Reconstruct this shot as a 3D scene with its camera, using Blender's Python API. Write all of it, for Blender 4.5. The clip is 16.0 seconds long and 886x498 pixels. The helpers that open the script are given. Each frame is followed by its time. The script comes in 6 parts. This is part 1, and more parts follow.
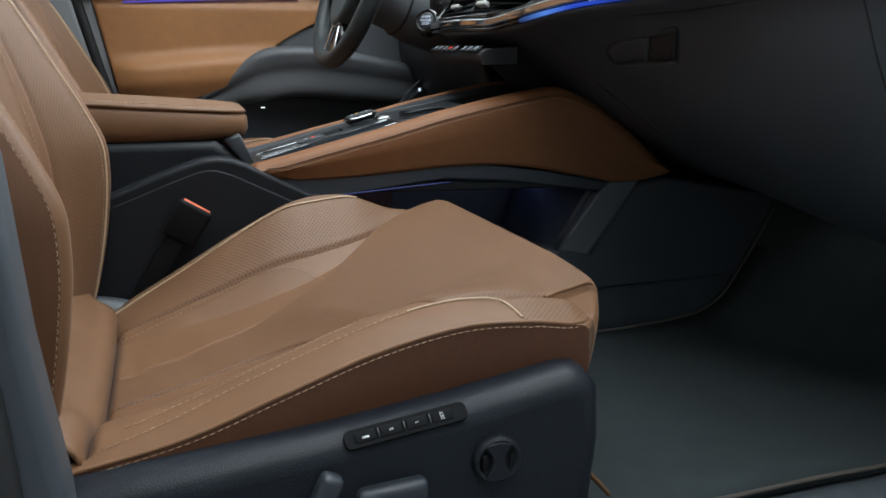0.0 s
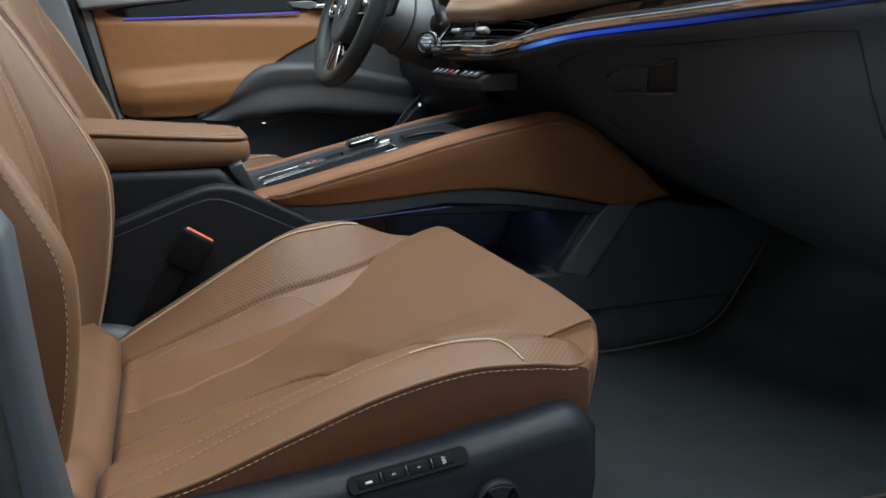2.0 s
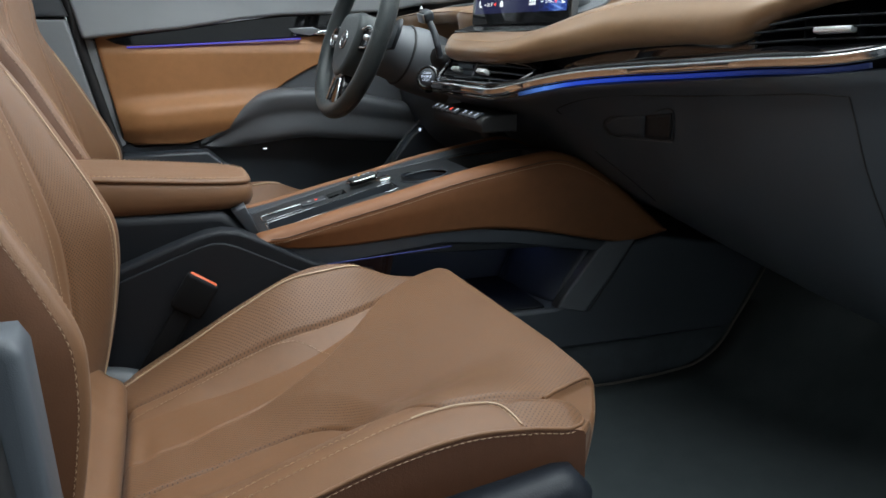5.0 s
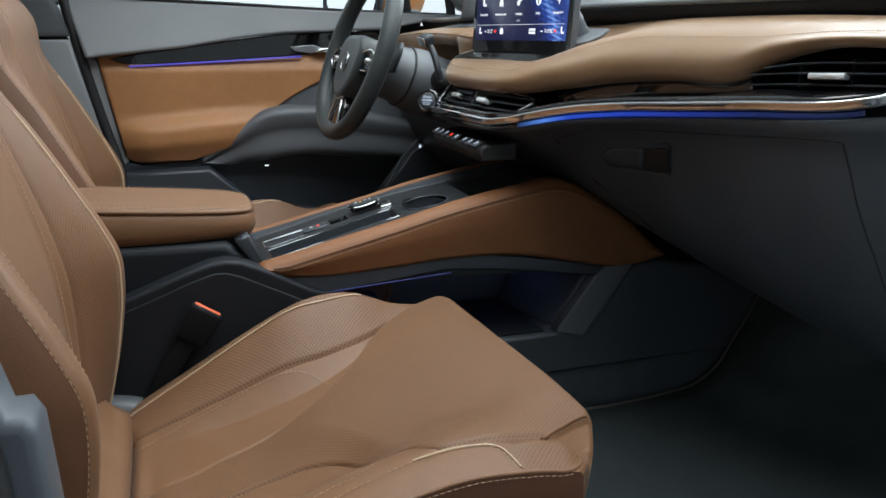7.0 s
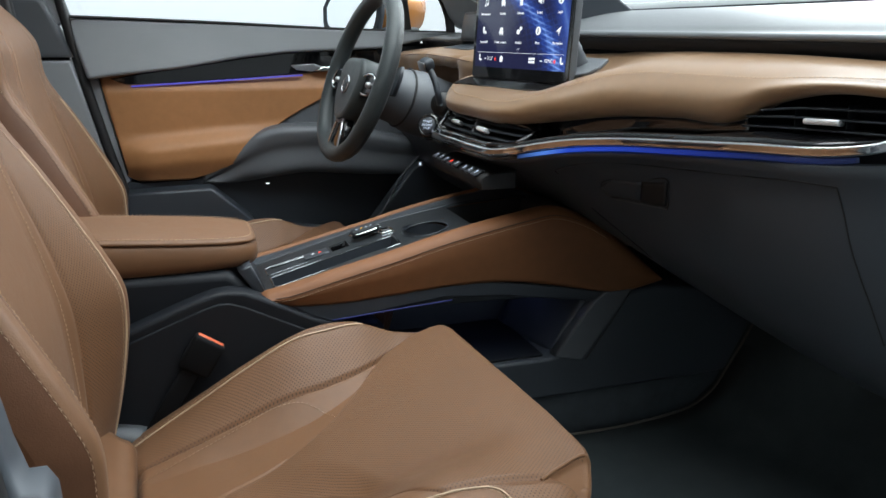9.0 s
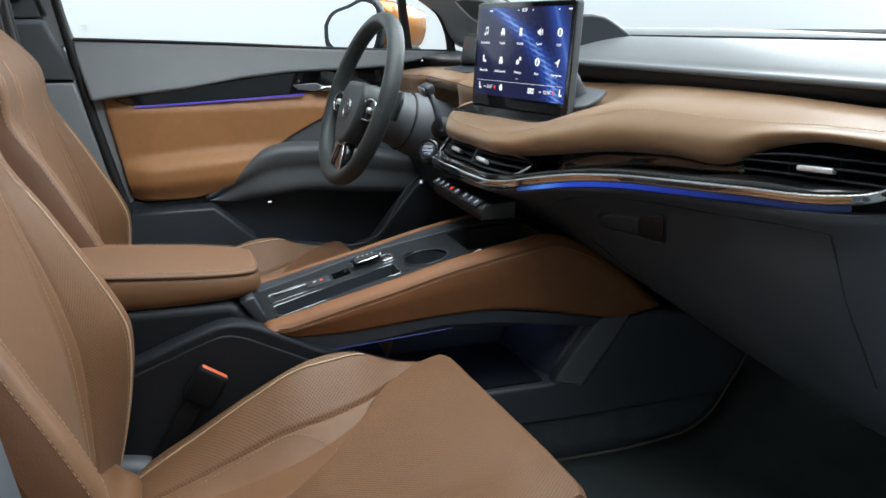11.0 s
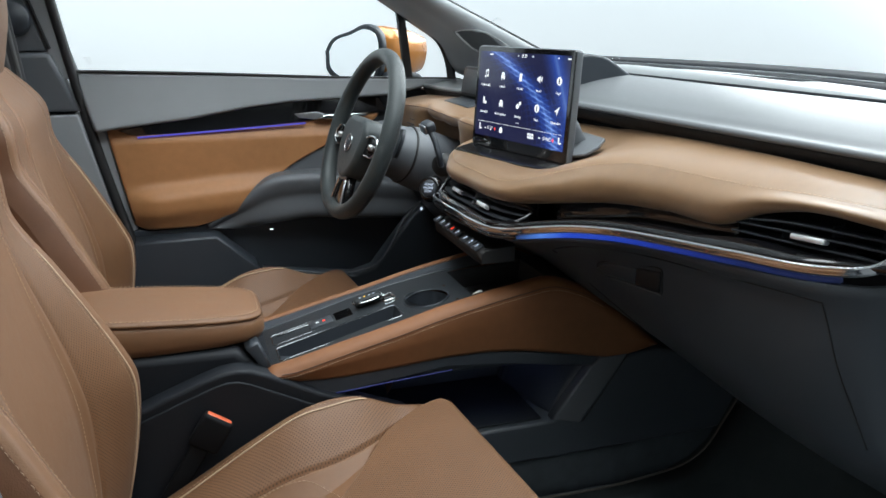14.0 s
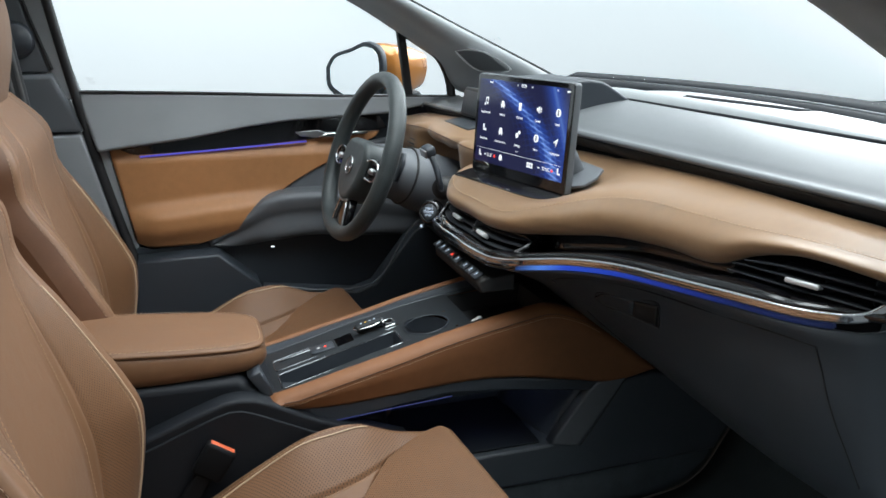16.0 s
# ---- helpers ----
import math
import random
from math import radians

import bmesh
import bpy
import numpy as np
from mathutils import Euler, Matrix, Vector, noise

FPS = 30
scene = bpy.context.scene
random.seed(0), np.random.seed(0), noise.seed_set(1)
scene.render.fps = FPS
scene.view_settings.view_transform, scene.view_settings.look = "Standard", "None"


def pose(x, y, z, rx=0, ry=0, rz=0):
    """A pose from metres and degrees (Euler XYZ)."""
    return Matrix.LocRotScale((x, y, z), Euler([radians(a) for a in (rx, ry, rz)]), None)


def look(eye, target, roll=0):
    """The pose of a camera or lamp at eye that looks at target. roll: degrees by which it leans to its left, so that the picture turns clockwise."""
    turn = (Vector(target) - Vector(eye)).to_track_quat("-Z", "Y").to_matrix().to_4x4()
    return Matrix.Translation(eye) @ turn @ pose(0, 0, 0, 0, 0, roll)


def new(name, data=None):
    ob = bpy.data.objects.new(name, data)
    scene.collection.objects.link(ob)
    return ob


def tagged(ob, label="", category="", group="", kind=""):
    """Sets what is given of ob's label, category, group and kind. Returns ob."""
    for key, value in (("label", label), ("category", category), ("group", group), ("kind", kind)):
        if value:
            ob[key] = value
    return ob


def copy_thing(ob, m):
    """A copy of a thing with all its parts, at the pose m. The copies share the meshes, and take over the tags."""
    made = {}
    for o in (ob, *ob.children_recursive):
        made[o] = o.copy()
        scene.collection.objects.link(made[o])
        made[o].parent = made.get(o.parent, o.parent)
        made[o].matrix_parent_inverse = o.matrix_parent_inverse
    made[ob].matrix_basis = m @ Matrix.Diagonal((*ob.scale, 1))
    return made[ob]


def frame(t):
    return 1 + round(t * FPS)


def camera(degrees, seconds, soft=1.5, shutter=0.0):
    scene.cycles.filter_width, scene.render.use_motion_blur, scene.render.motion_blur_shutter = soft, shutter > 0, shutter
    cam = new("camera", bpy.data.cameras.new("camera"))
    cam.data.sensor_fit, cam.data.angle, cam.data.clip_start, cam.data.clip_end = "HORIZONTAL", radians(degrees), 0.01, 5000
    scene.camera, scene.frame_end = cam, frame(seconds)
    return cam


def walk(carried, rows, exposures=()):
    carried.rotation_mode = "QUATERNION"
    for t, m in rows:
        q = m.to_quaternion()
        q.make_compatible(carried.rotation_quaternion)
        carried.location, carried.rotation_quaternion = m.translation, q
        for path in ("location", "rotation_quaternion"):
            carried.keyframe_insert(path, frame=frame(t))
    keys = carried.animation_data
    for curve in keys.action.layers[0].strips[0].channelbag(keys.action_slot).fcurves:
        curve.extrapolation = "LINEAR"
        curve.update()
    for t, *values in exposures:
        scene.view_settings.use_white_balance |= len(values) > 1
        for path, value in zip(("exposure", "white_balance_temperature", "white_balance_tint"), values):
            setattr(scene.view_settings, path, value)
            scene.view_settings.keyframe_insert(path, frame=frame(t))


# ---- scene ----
cam = camera(57.0, 16.0, soft=1.6)
PATH = [
    (0, (0.004, 0.004, 0.823), (0.609, 1.849, 0.343), 0.1),
    (0.5, (0.003, 0.004, 0.834), (0.608, 1.848, 0.351), 0.1),
    (1, (0.001, 0.004, 0.846), (0.609, 1.847, 0.36), 0.1),
    (1.5, (0.001, 0.005, 0.856), (0.61, 1.848, 0.37), 0.1),
    (2, (0.002, 0.005, 0.868), (0.608, 1.847, 0.38), 0.1),
    (2.5, (0.001, 0.004, 0.879), (0.608, 1.846, 0.39), 0.1),
    (3, (0.002, 0.004, 0.89), (0.607, 1.846, 0.4), 0.0),
    (3.5, (0.001, 0.004, 0.902), (0.607, 1.845, 0.41), 0.1),
    (4, (0.001, 0.005, 0.914), (0.607, 1.846, 0.421), 0.1),
    (6.5, (-0.001, 0.003, 0.978), (0.605, 1.84, 0.472), 0.0),
    (7, (-0.002, 0.002, 0.991), (0.605, 1.839, 0.484), 0.1),
    (7.5, (-0.002, 0.002, 1.003), (0.604, 1.839, 0.494), 0.1),
    (8, (-0.002, 0.002, 1.017), (0.604, 1.838, 0.505), 0.0),
    (8.5, (-0.003, 0.002, 1.03), (0.603, 1.837, 0.516), 0.0),
    (9, (-0.004, 0.002, 1.043), (0.604, 1.836, 0.529), 0.1),
    (11.5, (-0.002, 0.0, 1.115), (0.601, 1.833, 0.587), 0.0),
    (12, (-0.003, 0.002, 1.129), (0.601, 1.834, 0.599), 0.1),
    (12.5, (-0.004, 0.001, 1.143), (0.6, 1.832, 0.611), 0.1),
    (13, (-0.004, 0.001, 1.157), (0.6, 1.832, 0.624), 0.1),
    (13.5, (-0.005, 0.001, 1.172), (0.6, 1.83, 0.635), 0.1),
    (14, (-0.005, 0.002, 1.186), (0.6, 1.831, 0.647), 0.1),
    (14.5, (-0.005, 0.0, 1.2), (0.599, 1.829, 0.659), 0.1),
    (15, (-0.007, 0.002, 1.215), (0.599, 1.828, 0.671), 0.2),
    (15.5, (-0.006, 0.001, 1.229), (0.598, 1.827, 0.682), 0.1),
    (16, (-0.007, 0.002, 1.244), (0.599, 1.827, 0.694), 0.2),
]
walk(cam, [(t, look(eye, target, roll)) for t, eye, target, roll in PATH])

# ---- light: a white studio with large softboxes under the ceiling and glowing walls ----
world = bpy.data.worlds.new("studio_air")
world.use_nodes = True
world.node_tree.nodes["Background"].inputs[0].default_value = (0.85, 0.93, 1.0, 1)
world.node_tree.nodes["Background"].inputs[1].default_value = 0.15
scene.world = world
scene.view_settings.exposure = 0.0


def softbox(name, eye, target, w, d, watts, color=(1, 1, 1)):
    la = bpy.data.lights.new(name, "AREA")
    la.shape, la.size, la.size_y, la.energy, la.color = "RECTANGLE", w, d, watts, color
    ob = new(name, la)
    ob.matrix_world = look(eye, target)
    return tagged(ob, "large white studio softbox hanging under the ceiling", "softbox")


softbox("softbox", (0.9, 0.6, 4.2), (0.8, 1.0, 1.0), 4.5, 5.2, 455, (0.90, 0.97, 1.0))
softbox("softbox", (5.2, 3.5, 3.7), (0.9, 1.1, 1.0), 5.0, 3.6, 500, (0.88, 0.96, 1.0))

# ---- materials ----
def nodes_of(name):
    m = bpy.data.materials.new(name)
    m.use_nodes = True
    n = m.node_tree.nodes
    return m, n, m.node_tree.links, n["Principled BSDF"]


def surface(name, color, rough=0.5, metal=0.0, var=0.12, var_scale=9.0, grain=0.0, grain_scale=900.0, spec=0.5, coat=0.0, wear=0.08):
    """A painted, moulded or woven surface: two scales of colour change, uneven gloss and a fine grain."""
    m, n, l, b = nodes_of(name)
    co = n.new("ShaderNodeTexCoord")
    big = n.new("ShaderNodeTexNoise")
    big.inputs["Scale"].default_value, big.inputs["Detail"].default_value = var_scale, 5
    l.new(co.outputs["Object"], big.inputs["Vector"])
    ramp = n.new("ShaderNodeMapRange")
    ramp.inputs[3].default_value, ramp.inputs[4].default_value = 1 - var, 1 + var
    l.new(big.outputs["Fac"], ramp.inputs[0])
    mix = n.new("ShaderNodeMix")
    mix.data_type, mix.blend_type = "RGBA", "MULTIPLY"
    mix.inputs[0].default_value = 1
    mix.inputs[6].default_value = (*color, 1)
    l.new(ramp.outputs[0], mix.inputs[7])
    l.new(mix.outputs[2], b.inputs["Base Color"])
    rr = n.new("ShaderNodeMapRange")
    rr.inputs[3].default_value, rr.inputs[4].default_value = max(0.02, rough - wear), rough + wear
    l.new(big.outputs["Fac"], rr.inputs[0])
    l.new(rr.outputs[0], b.inputs["Roughness"])
    b.inputs["Metallic"].default_value = metal
    b.inputs["Specular IOR Level"].default_value = spec
    b.inputs["Coat Weight"].default_value = coat
    b.inputs["Coat Roughness"].default_value = 0.04
    if grain:
        fine = n.new("ShaderNodeTexVoronoi")
        fine.inputs["Scale"].default_value = grain_scale
        l.new(co.outputs["Object"], fine.inputs["Vector"])
        bump = n.new("ShaderNodeBump")
        bump.inputs["Strength"].default_value, bump.inputs["Distance"].default_value = grain, 0.0002
        l.new(fine.outputs["Distance"], bump.inputs["Height"])
        l.new(bump.outputs["Normal"], b.inputs["Normal"])
    return m


def leather(name, color, holes=False, pitch=0.0036, rough=0.54, sheen=0.08, spec=0.42, bump_=0.7, uneven=0.08):
    """Napped tan leather: grain, faint creases, and where asked a regular field of small punched holes."""
    m, n, l, b = nodes_of(name)
    co = n.new("ShaderNodeTexCoord")
    big = n.new("ShaderNodeTexNoise")
    big.inputs["Scale"].default_value, big.inputs["Detail"].default_value = 7, 4
    mid = n.new("ShaderNodeTexNoise")
    mid.inputs["Scale"].default_value, mid.inputs["Detail"].default_value = 60, 5
    vor = n.new("ShaderNodeTexVoronoi")
    vor.inputs["Scale"].default_value = 750
    for t in (big, mid, vor):
        l.new(co.outputs["Object"], t.inputs["Vector"])
    add = n.new("ShaderNodeMath")
    add.operation = "ADD"
    l.new(big.outputs["Fac"], add.inputs[0])
    l.new(mid.outputs["Fac"], add.inputs[1])
    ramp = n.new("ShaderNodeMapRange")
    ramp.inputs[1].default_value, ramp.inputs[2].default_value = 0.6, 1.4
    ramp.inputs[3].default_value, ramp.inputs[4].default_value = 0.88, 1.1
    l.new(add.outputs[0], ramp.inputs[0])
    mix = n.new("ShaderNodeMix")
    mix.data_type, mix.blend_type = "RGBA", "MULTIPLY"
    mix.inputs[0].default_value = 1
    mix.inputs[6].default_value = (*color, 1)
    l.new(ramp.outputs[0], mix.inputs[7])
    out = mix.outputs[2]
    h = n.new("ShaderNodeMath")
    h.operation = "MULTIPLY_ADD"
    h.inputs[1].default_value = 0.35
    l.new(vor.outputs["Distance"], h.inputs[0])
    l.new(mid.outputs["Fac"], h.inputs[2])
    height = h.outputs[0]
    if holes:
        uv = n.new("ShaderNodeUVMap")
        mp = n.new("ShaderNodeMapping")
        mp.inputs["Rotation"].default_value = (0, 0, radians(45))
        mp.inputs["Scale"].default_value = (1 / pitch, 1 / pitch, 1)
        l.new(uv.outputs[0], mp.inputs[0])
        fr = n.new("ShaderNodeVectorMath")
        fr.operation = "FRACTION"
        l.new(mp.outputs[0], fr.inputs[0])
        sub = n.new("ShaderNodeVectorMath")
        sub.operation = "SUBTRACT"
        sub.inputs[1].default_value = (0.5, 0.5, 0)
        l.new(fr.outputs[0], sub.inputs[0])
        ln = n.new("ShaderNodeVectorMath")
        ln.operation = "LENGTH"
        l.new(sub.outputs[0], ln.inputs[0])
        hole = n.new("ShaderNodeMapRange")
        hole.inputs[1].default_value, hole.inputs[2].default_value = 0.17, 0.28
        hole.inputs[3].default_value, hole.inputs[4].default_value = 1, 0
        l.new(ln.outputs["Value"], hole.inputs[0])
        dark = n.new("ShaderNodeMix")
        dark.data_type = "RGBA"
        dark.inputs[7].default_value = (color[0] * 0.27, color[1] * 0.25, color[2] * 0.23, 1)
        l.new(hole.outputs[0], dark.inputs[0])
        l.new(out, dark.inputs[6])
        out = dark.outputs[2]
        dn = n.new("ShaderNodeMath")
        dn.operation = "MULTIPLY_ADD"
        dn.inputs[1].default_value = -0.5
        l.new(hole.outputs[0], dn.inputs[0])
        l.new(height, dn.inputs[2])
        height = dn.outputs[0]
    bump = n.new("ShaderNodeBump")
    bump.inputs["Strength"].default_value, bump.inputs["Distance"].default_value = bump_, 0.0005
    l.new(height, bump.inputs["Height"])
    l.new(bump.outputs["Normal"], b.inputs["Normal"])
    l.new(out, b.inputs["Base Color"])
    rr = n.new("ShaderNodeMapRange")
    rr.inputs[3].default_value, rr.inputs[4].default_value = rough - uneven, rough + uneven
    l.new(mid.outputs["Fac"], rr.inputs[0])
    l.new(rr.outputs[0], b.inputs["Roughness"])
    b.inputs["Specular IOR Level"].default_value = spec
    b.inputs["Sheen Weight"].default_value, b.inputs["Sheen Roughness"].default_value = sheen, 0.45
    return m


def glowing(name, color, strength):
    m, n, l, b = nodes_of(name)
    b.inputs["Base Color"].default_value = (*[c * 0.3 for c in color], 1)
    b.inputs["Emission Color"].default_value = (*color, 1)
    b.inputs["Emission Strength"].default_value = strength
    return m


def clear_glass(name, tint=(0.99, 1.0, 1.0)):
    """Thin window glass: see-through, with a faint gloss."""
    m, n, l, b = nodes_of(name)
    n.remove(b)
    tr, gl, mix = (n.new("ShaderNode" + k) for k in ("BsdfTransparent", "BsdfGlossy", "MixShader"))
    tr.inputs[0].default_value = (*tint, 1)
    gl.inputs["Roughness"].default_value = 0.02
    mix.inputs[0].default_value = 0.004
    l.new(tr.outputs[0], mix.inputs[1])
    l.new(gl.outputs[0], mix.inputs[2])
    l.new(mix.outputs[0], n["Material Output"].inputs[0])
    return m


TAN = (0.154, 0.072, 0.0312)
M_TAN = leather("tan_leather", TAN, sheen=0.05)
M_PERF = leather("tan_leather_perforated", TAN, True, pitch=0.0038, sheen=0.05)
# Two darker browns of the seat leather, with the sides' shade in the colour.
M_SIDE = leather("shaded_brown_leather", (0.076, 0.029, 0.013), rough=0.5, sheen=0.0, spec=0.35)
M_FLANK = leather("shaded_flank_leather", (0.108, 0.044, 0.019), rough=0.5, sheen=0.0, spec=0.35)
M_DASHTAN = leather("tan_soft_trim", (0.205, 0.116, 0.056), rough=0.40, sheen=0.12, spec=0.65, bump_=0.10, uneven=0.02)
for m_, w_, r_ in ((M_DASHTAN, 0.15, 0.26),):  # smooth sheen of the topcoat
    b_ = m_.node_tree.nodes["Principled BSDF"]
    b_.inputs["Coat Weight"].default_value, b_.inputs["Coat Roughness"].default_value = w_, r_
# Same tan leather, lightened to stand in for more light on the door.
M_DOORPANEL = leather("tan_leather_lit_door", (0.350, 0.160, 0.062), rough=0.5)
M_CONSOLETAN = leather("tan_console_leather", (0.178, 0.075, 0.031), rough=0.55, sheen=0.0, spec=0.28)
M_THREAD = surface("cream_thread", (0.42, 0.29, 0.19), 0.7, grain=0.4, grain_scale=2500)
M_PIPING = surface("cream_piping", (0.46, 0.33, 0.22), 0.55, grain=0.3, grain_scale=1500)
M_BLACK = surface("black_grained_plastic", (0.028, 0.034, 0.042), 0.44, grain=0.5, grain_scale=1100, spec=0.45)
M_LOWER = surface("blue_grey_lower_plastic", (0.042, 0.050, 0.060), 0.5, grain=0.5, grain_scale=1100)
M_GREY = surface("dark_grey_plastic", (0.090, 0.098, 0.108), 0.48, grain=0.5, grain_scale=1300)
M_DOORGREY = surface("grey_door_plastic", (0.215, 0.226, 0.240), 0.5, grain=0.5, grain_scale=1300)
M_PAD = surface("charcoal_soft_pad", (0.105, 0.112, 0.118), 0.40, grain=0.4, grain_scale=1100, wear=0.03, spec=0.5)
M_PILLAR = surface("grey_pillar_trim", (0.29, 0.305, 0.315), 0.5, grain=0.4, grain_scale=1500)
# Base grey is lifted to stand in for the windscreen's reflection.
M_SHELF = surface("reflection_pale_shelf", (0.27, 0.285, 0.29), 0.30, grain=0.3, grain_scale=1500)
M_GLOSS = surface("piano_black", (0.006, 0.006, 0.007), 0.06, coat=0.6, wear=0.02)
M_CHROME = surface("polished_chrome", (0.82, 0.83, 0.84), 0.08, 1.0, var=0.03, wear=0.03)
M_TAB = surface("pale_satin_metal", (0.80, 0.81, 0.82), 0.34, 0.55, var=0.04)
M_SATIN = surface("satin_metal", (0.50, 0.51, 0.53), 0.32, 1.0, var=0.05)
M_CARPET = surface("black_carpet", (0.058, 0.068, 0.076), 0.95, var=0.3, var_scale=40, grain=1.0, grain_scale=700, spec=0.1)
M_MAT = surface("charcoal_velour_mat", (0.029, 0.036, 0.038), 0.95, var=0.25, var_scale=25, grain=1.0, grain_scale=900, spec=0.12)
M_MATEDGE = surface("mat_binding", (0.060, 0.052, 0.044), 0.8, grain=0.5)
M_JET = surface("jet_black_plastic", (0.009, 0.011, 0.0145), 0.6, grain=0.5, grain_scale=1100, spec=0.25)
M_RUBBER = surface("black_rubber", (0.012, 0.012, 0.013), 0.6)
M_WHEEL = leather("black_wheel_leather", (0.030, 0.038, 0.040), True, pitch=0.0042, rough=0.44, sheen=0.06)
M_WALL = surface("white_studio_paint", (0.84, 0.87, 0.88), 0.9, var=0.02, var_scale=0.6)
# Unseen floor, kept dark so that little light bounces onto the seat sides.
M_DIMWALL = surface("dark_low_bounce_floor", (0.10, 0.105, 0.11), 0.9, var=0.05, var_scale=0.6)
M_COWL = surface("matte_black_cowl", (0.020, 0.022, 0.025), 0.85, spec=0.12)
# Near-black for gaps and vents, standing in for their lack of light.
M_RECESS = surface("unlit_recess_black", (0.006, 0.006, 0.007), 0.95, spec=0.05)
# Backdrop walls give off their own light, in place of lamps aimed at them.
M_BACKDROP = surface("glowing_white_backdrop", (0.84, 0.87, 0.88), 0.9, var=0.02, var_scale=0.6)
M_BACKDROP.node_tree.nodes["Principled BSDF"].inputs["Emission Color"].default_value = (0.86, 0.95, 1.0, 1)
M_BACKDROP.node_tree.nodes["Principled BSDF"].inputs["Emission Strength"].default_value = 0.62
M_ORANGE = surface("copper_orange_paint", (0.50, 0.19, 0.035), 0.28, 0.45, coat=1.0)
M_MIRROR = surface("mirror_glass", (0.9, 0.92, 0.93), 0.02, 1.0, var=0.01, wear=0.01)
M_GLASS = clear_glass("window_glass")
M_HEADLINER = surface("grey_headliner", (0.55, 0.55, 0.54), 0.95, grain=0.6)
M_BELT = surface("grey_belt_webbing", (0.09, 0.095, 0.10), 0.7, grain=0.7, grain_scale=1800)
M_STRIPE = surface("pale_belt_stripe", (0.22, 0.225, 0.23), 0.7, grain=0.7, grain_scale=1800)
M_LED, _n, _l, _b = nodes_of("blue_light_guide")
_co = _n.new("ShaderNodeTexCoord")
_sp = _n.new("ShaderNodeSeparateXYZ")
_l.new(_co.outputs["Object"], _sp.inputs[0])
_mr = _n.new("ShaderNodeMapRange")
_mr.inputs[1].default_value, _mr.inputs[2].default_value = 0.66, 1.135
_l.new(_sp.outputs[1], _mr.inputs[0])
_rp = _n.new("ShaderNodeValToRGB")
_rp.color_ramp.elements[0].color = (0.006, 0.010, 0.03, 1)
_rp.color_ramp.elements[1].color = (0.005, 0.010, 0.03, 1)
_e = _rp.color_ramp.elements.new(0.25)
_e.color = (0.006, 0.014, 0.08, 1)
_e = _rp.color_ramp.elements.new(0.55)
_e.color = (0.012, 0.036, 0.34, 1)
_e = _rp.color_ramp.elements.new(0.84)
_e.color = (0.02, 0.075, 0.62, 1)
_e = _rp.color_ramp.elements.new(0.91)
_e.color = (0.10, 0.27, 0.85, 1)
_l.new(_mr.outputs[0], _rp.inputs[0])
_l.new(_rp.outputs[0], _b.inputs["Emission Color"])
_b.inputs["Emission Strength"].default_value = 0.8
_b.inputs["Base Color"].default_value = (0.01, 0.02, 0.08, 1)
M_LEDDOOR = glowing("violet_light_guide", (0.10, 0.085, 0.62), 0.7)
M_LEDPOCKET2 = glowing("blue_pocket_lamp", (0.11, 0.15, 0.42), 4.0)
M_LEDPOCKET = glowing("blue_pocket_light", (0.05, 0.07, 0.36), 0.13)
M_WHITEGLOW = glowing("white_backlight", (0.70, 0.82, 1.0), 0.85)
M_COURTESY = glowing("courtesy_lamp", (0.80, 0.88, 1.0), 2.0)
M_REDGLOW = glowing("red_backlight", (1.0, 0.05, 0.02), 1.4)
M_AMBERGLOW = glowing("amber_backlight", (1.0, 0.55, 0.05), 1.5)
M_BUTTONRED = surface("orange_red_button", (0.62, 0.12, 0.05), 0.35)
M_SEATBASE = surface("blue_black_seat_plastic", (0.010, 0.013, 0.018), 0.46, grain=1.0, grain_scale=620, spec=0.24)
M_SWITCH = surface("matte_black_switch", (0.006, 0.0065, 0.0075), 0.7, spec=0.12)
M_DECK = surface("black_deck_plastic", (0.015, 0.018, 0.021), 0.5, grain=0.4, grain_scale=1300, spec=0.26)
M_FRAME = surface("dark_polished_metal", (0.36, 0.37, 0.39), 0.24, 1.0, var=0.05)
M_LABEL = surface("white_label", (0.8, 0.8, 0.76), 0.7)
M_MARK = surface("grey_print", (0.55, 0.56, 0.57), 0.6)


# ---- geometry helpers ----
def ip(x, xs, ys):
    """A smooth curve through the knots xs, ys."""
    xs, ys = np.asarray(xs, float), np.asarray(ys, float)
    m = np.gradient(ys, xs)
    x = np.clip(x, xs[0], xs[-1])
    i = np.clip(np.searchsorted(xs, x) - 1, 0, len(xs) - 2)
    h = xs[i + 1] - xs[i]
    t = (x - xs[i]) / h
    return (2 * t**3 - 3 * t**2 + 1) * ys[i] + (t**3 - 2 * t**2 + t) * h * m[i] + (3 * t**2 - 2 * t**3) * ys[i + 1] + (t**3 - t**2) * h * m[i + 1]


def ss(a, b, v):
    t = np.clip((np.asarray(v, float) - a) / (b - a), 0, 1)
    return t * t * (3 - 2 * t)


def curve(pts, n):
    """n points, evenly spaced, on a smooth curve through pts."""
    p = np.asarray(pts, float)
    s = np.r_[0, np.cumsum(np.linalg.norm(np.diff(p, axis=0), axis=1))]
    fine = np.linspace(0, s[-1], max(8 * len(p), 3 * n))
    q = np.stack([ip(fine, s, p[:, k]) for k in range(p.shape[1])], 1)
    d = np.r_[0, np.cumsum(np.linalg.norm(np.diff(q, axis=0), axis=1))]
    u = np.linspace(0, d[-1], n)
    return np.stack([np.interp(u, d, q[:, k]) for k in range(p.shape[1])], 1)


def loft(sections, n_across, n_along):
    """A grid through cross-sections: each is smoothed to n_across points, then they are joined smoothly over n_along."""
    rows = np.stack([curve(s, n_across) for s in sections])
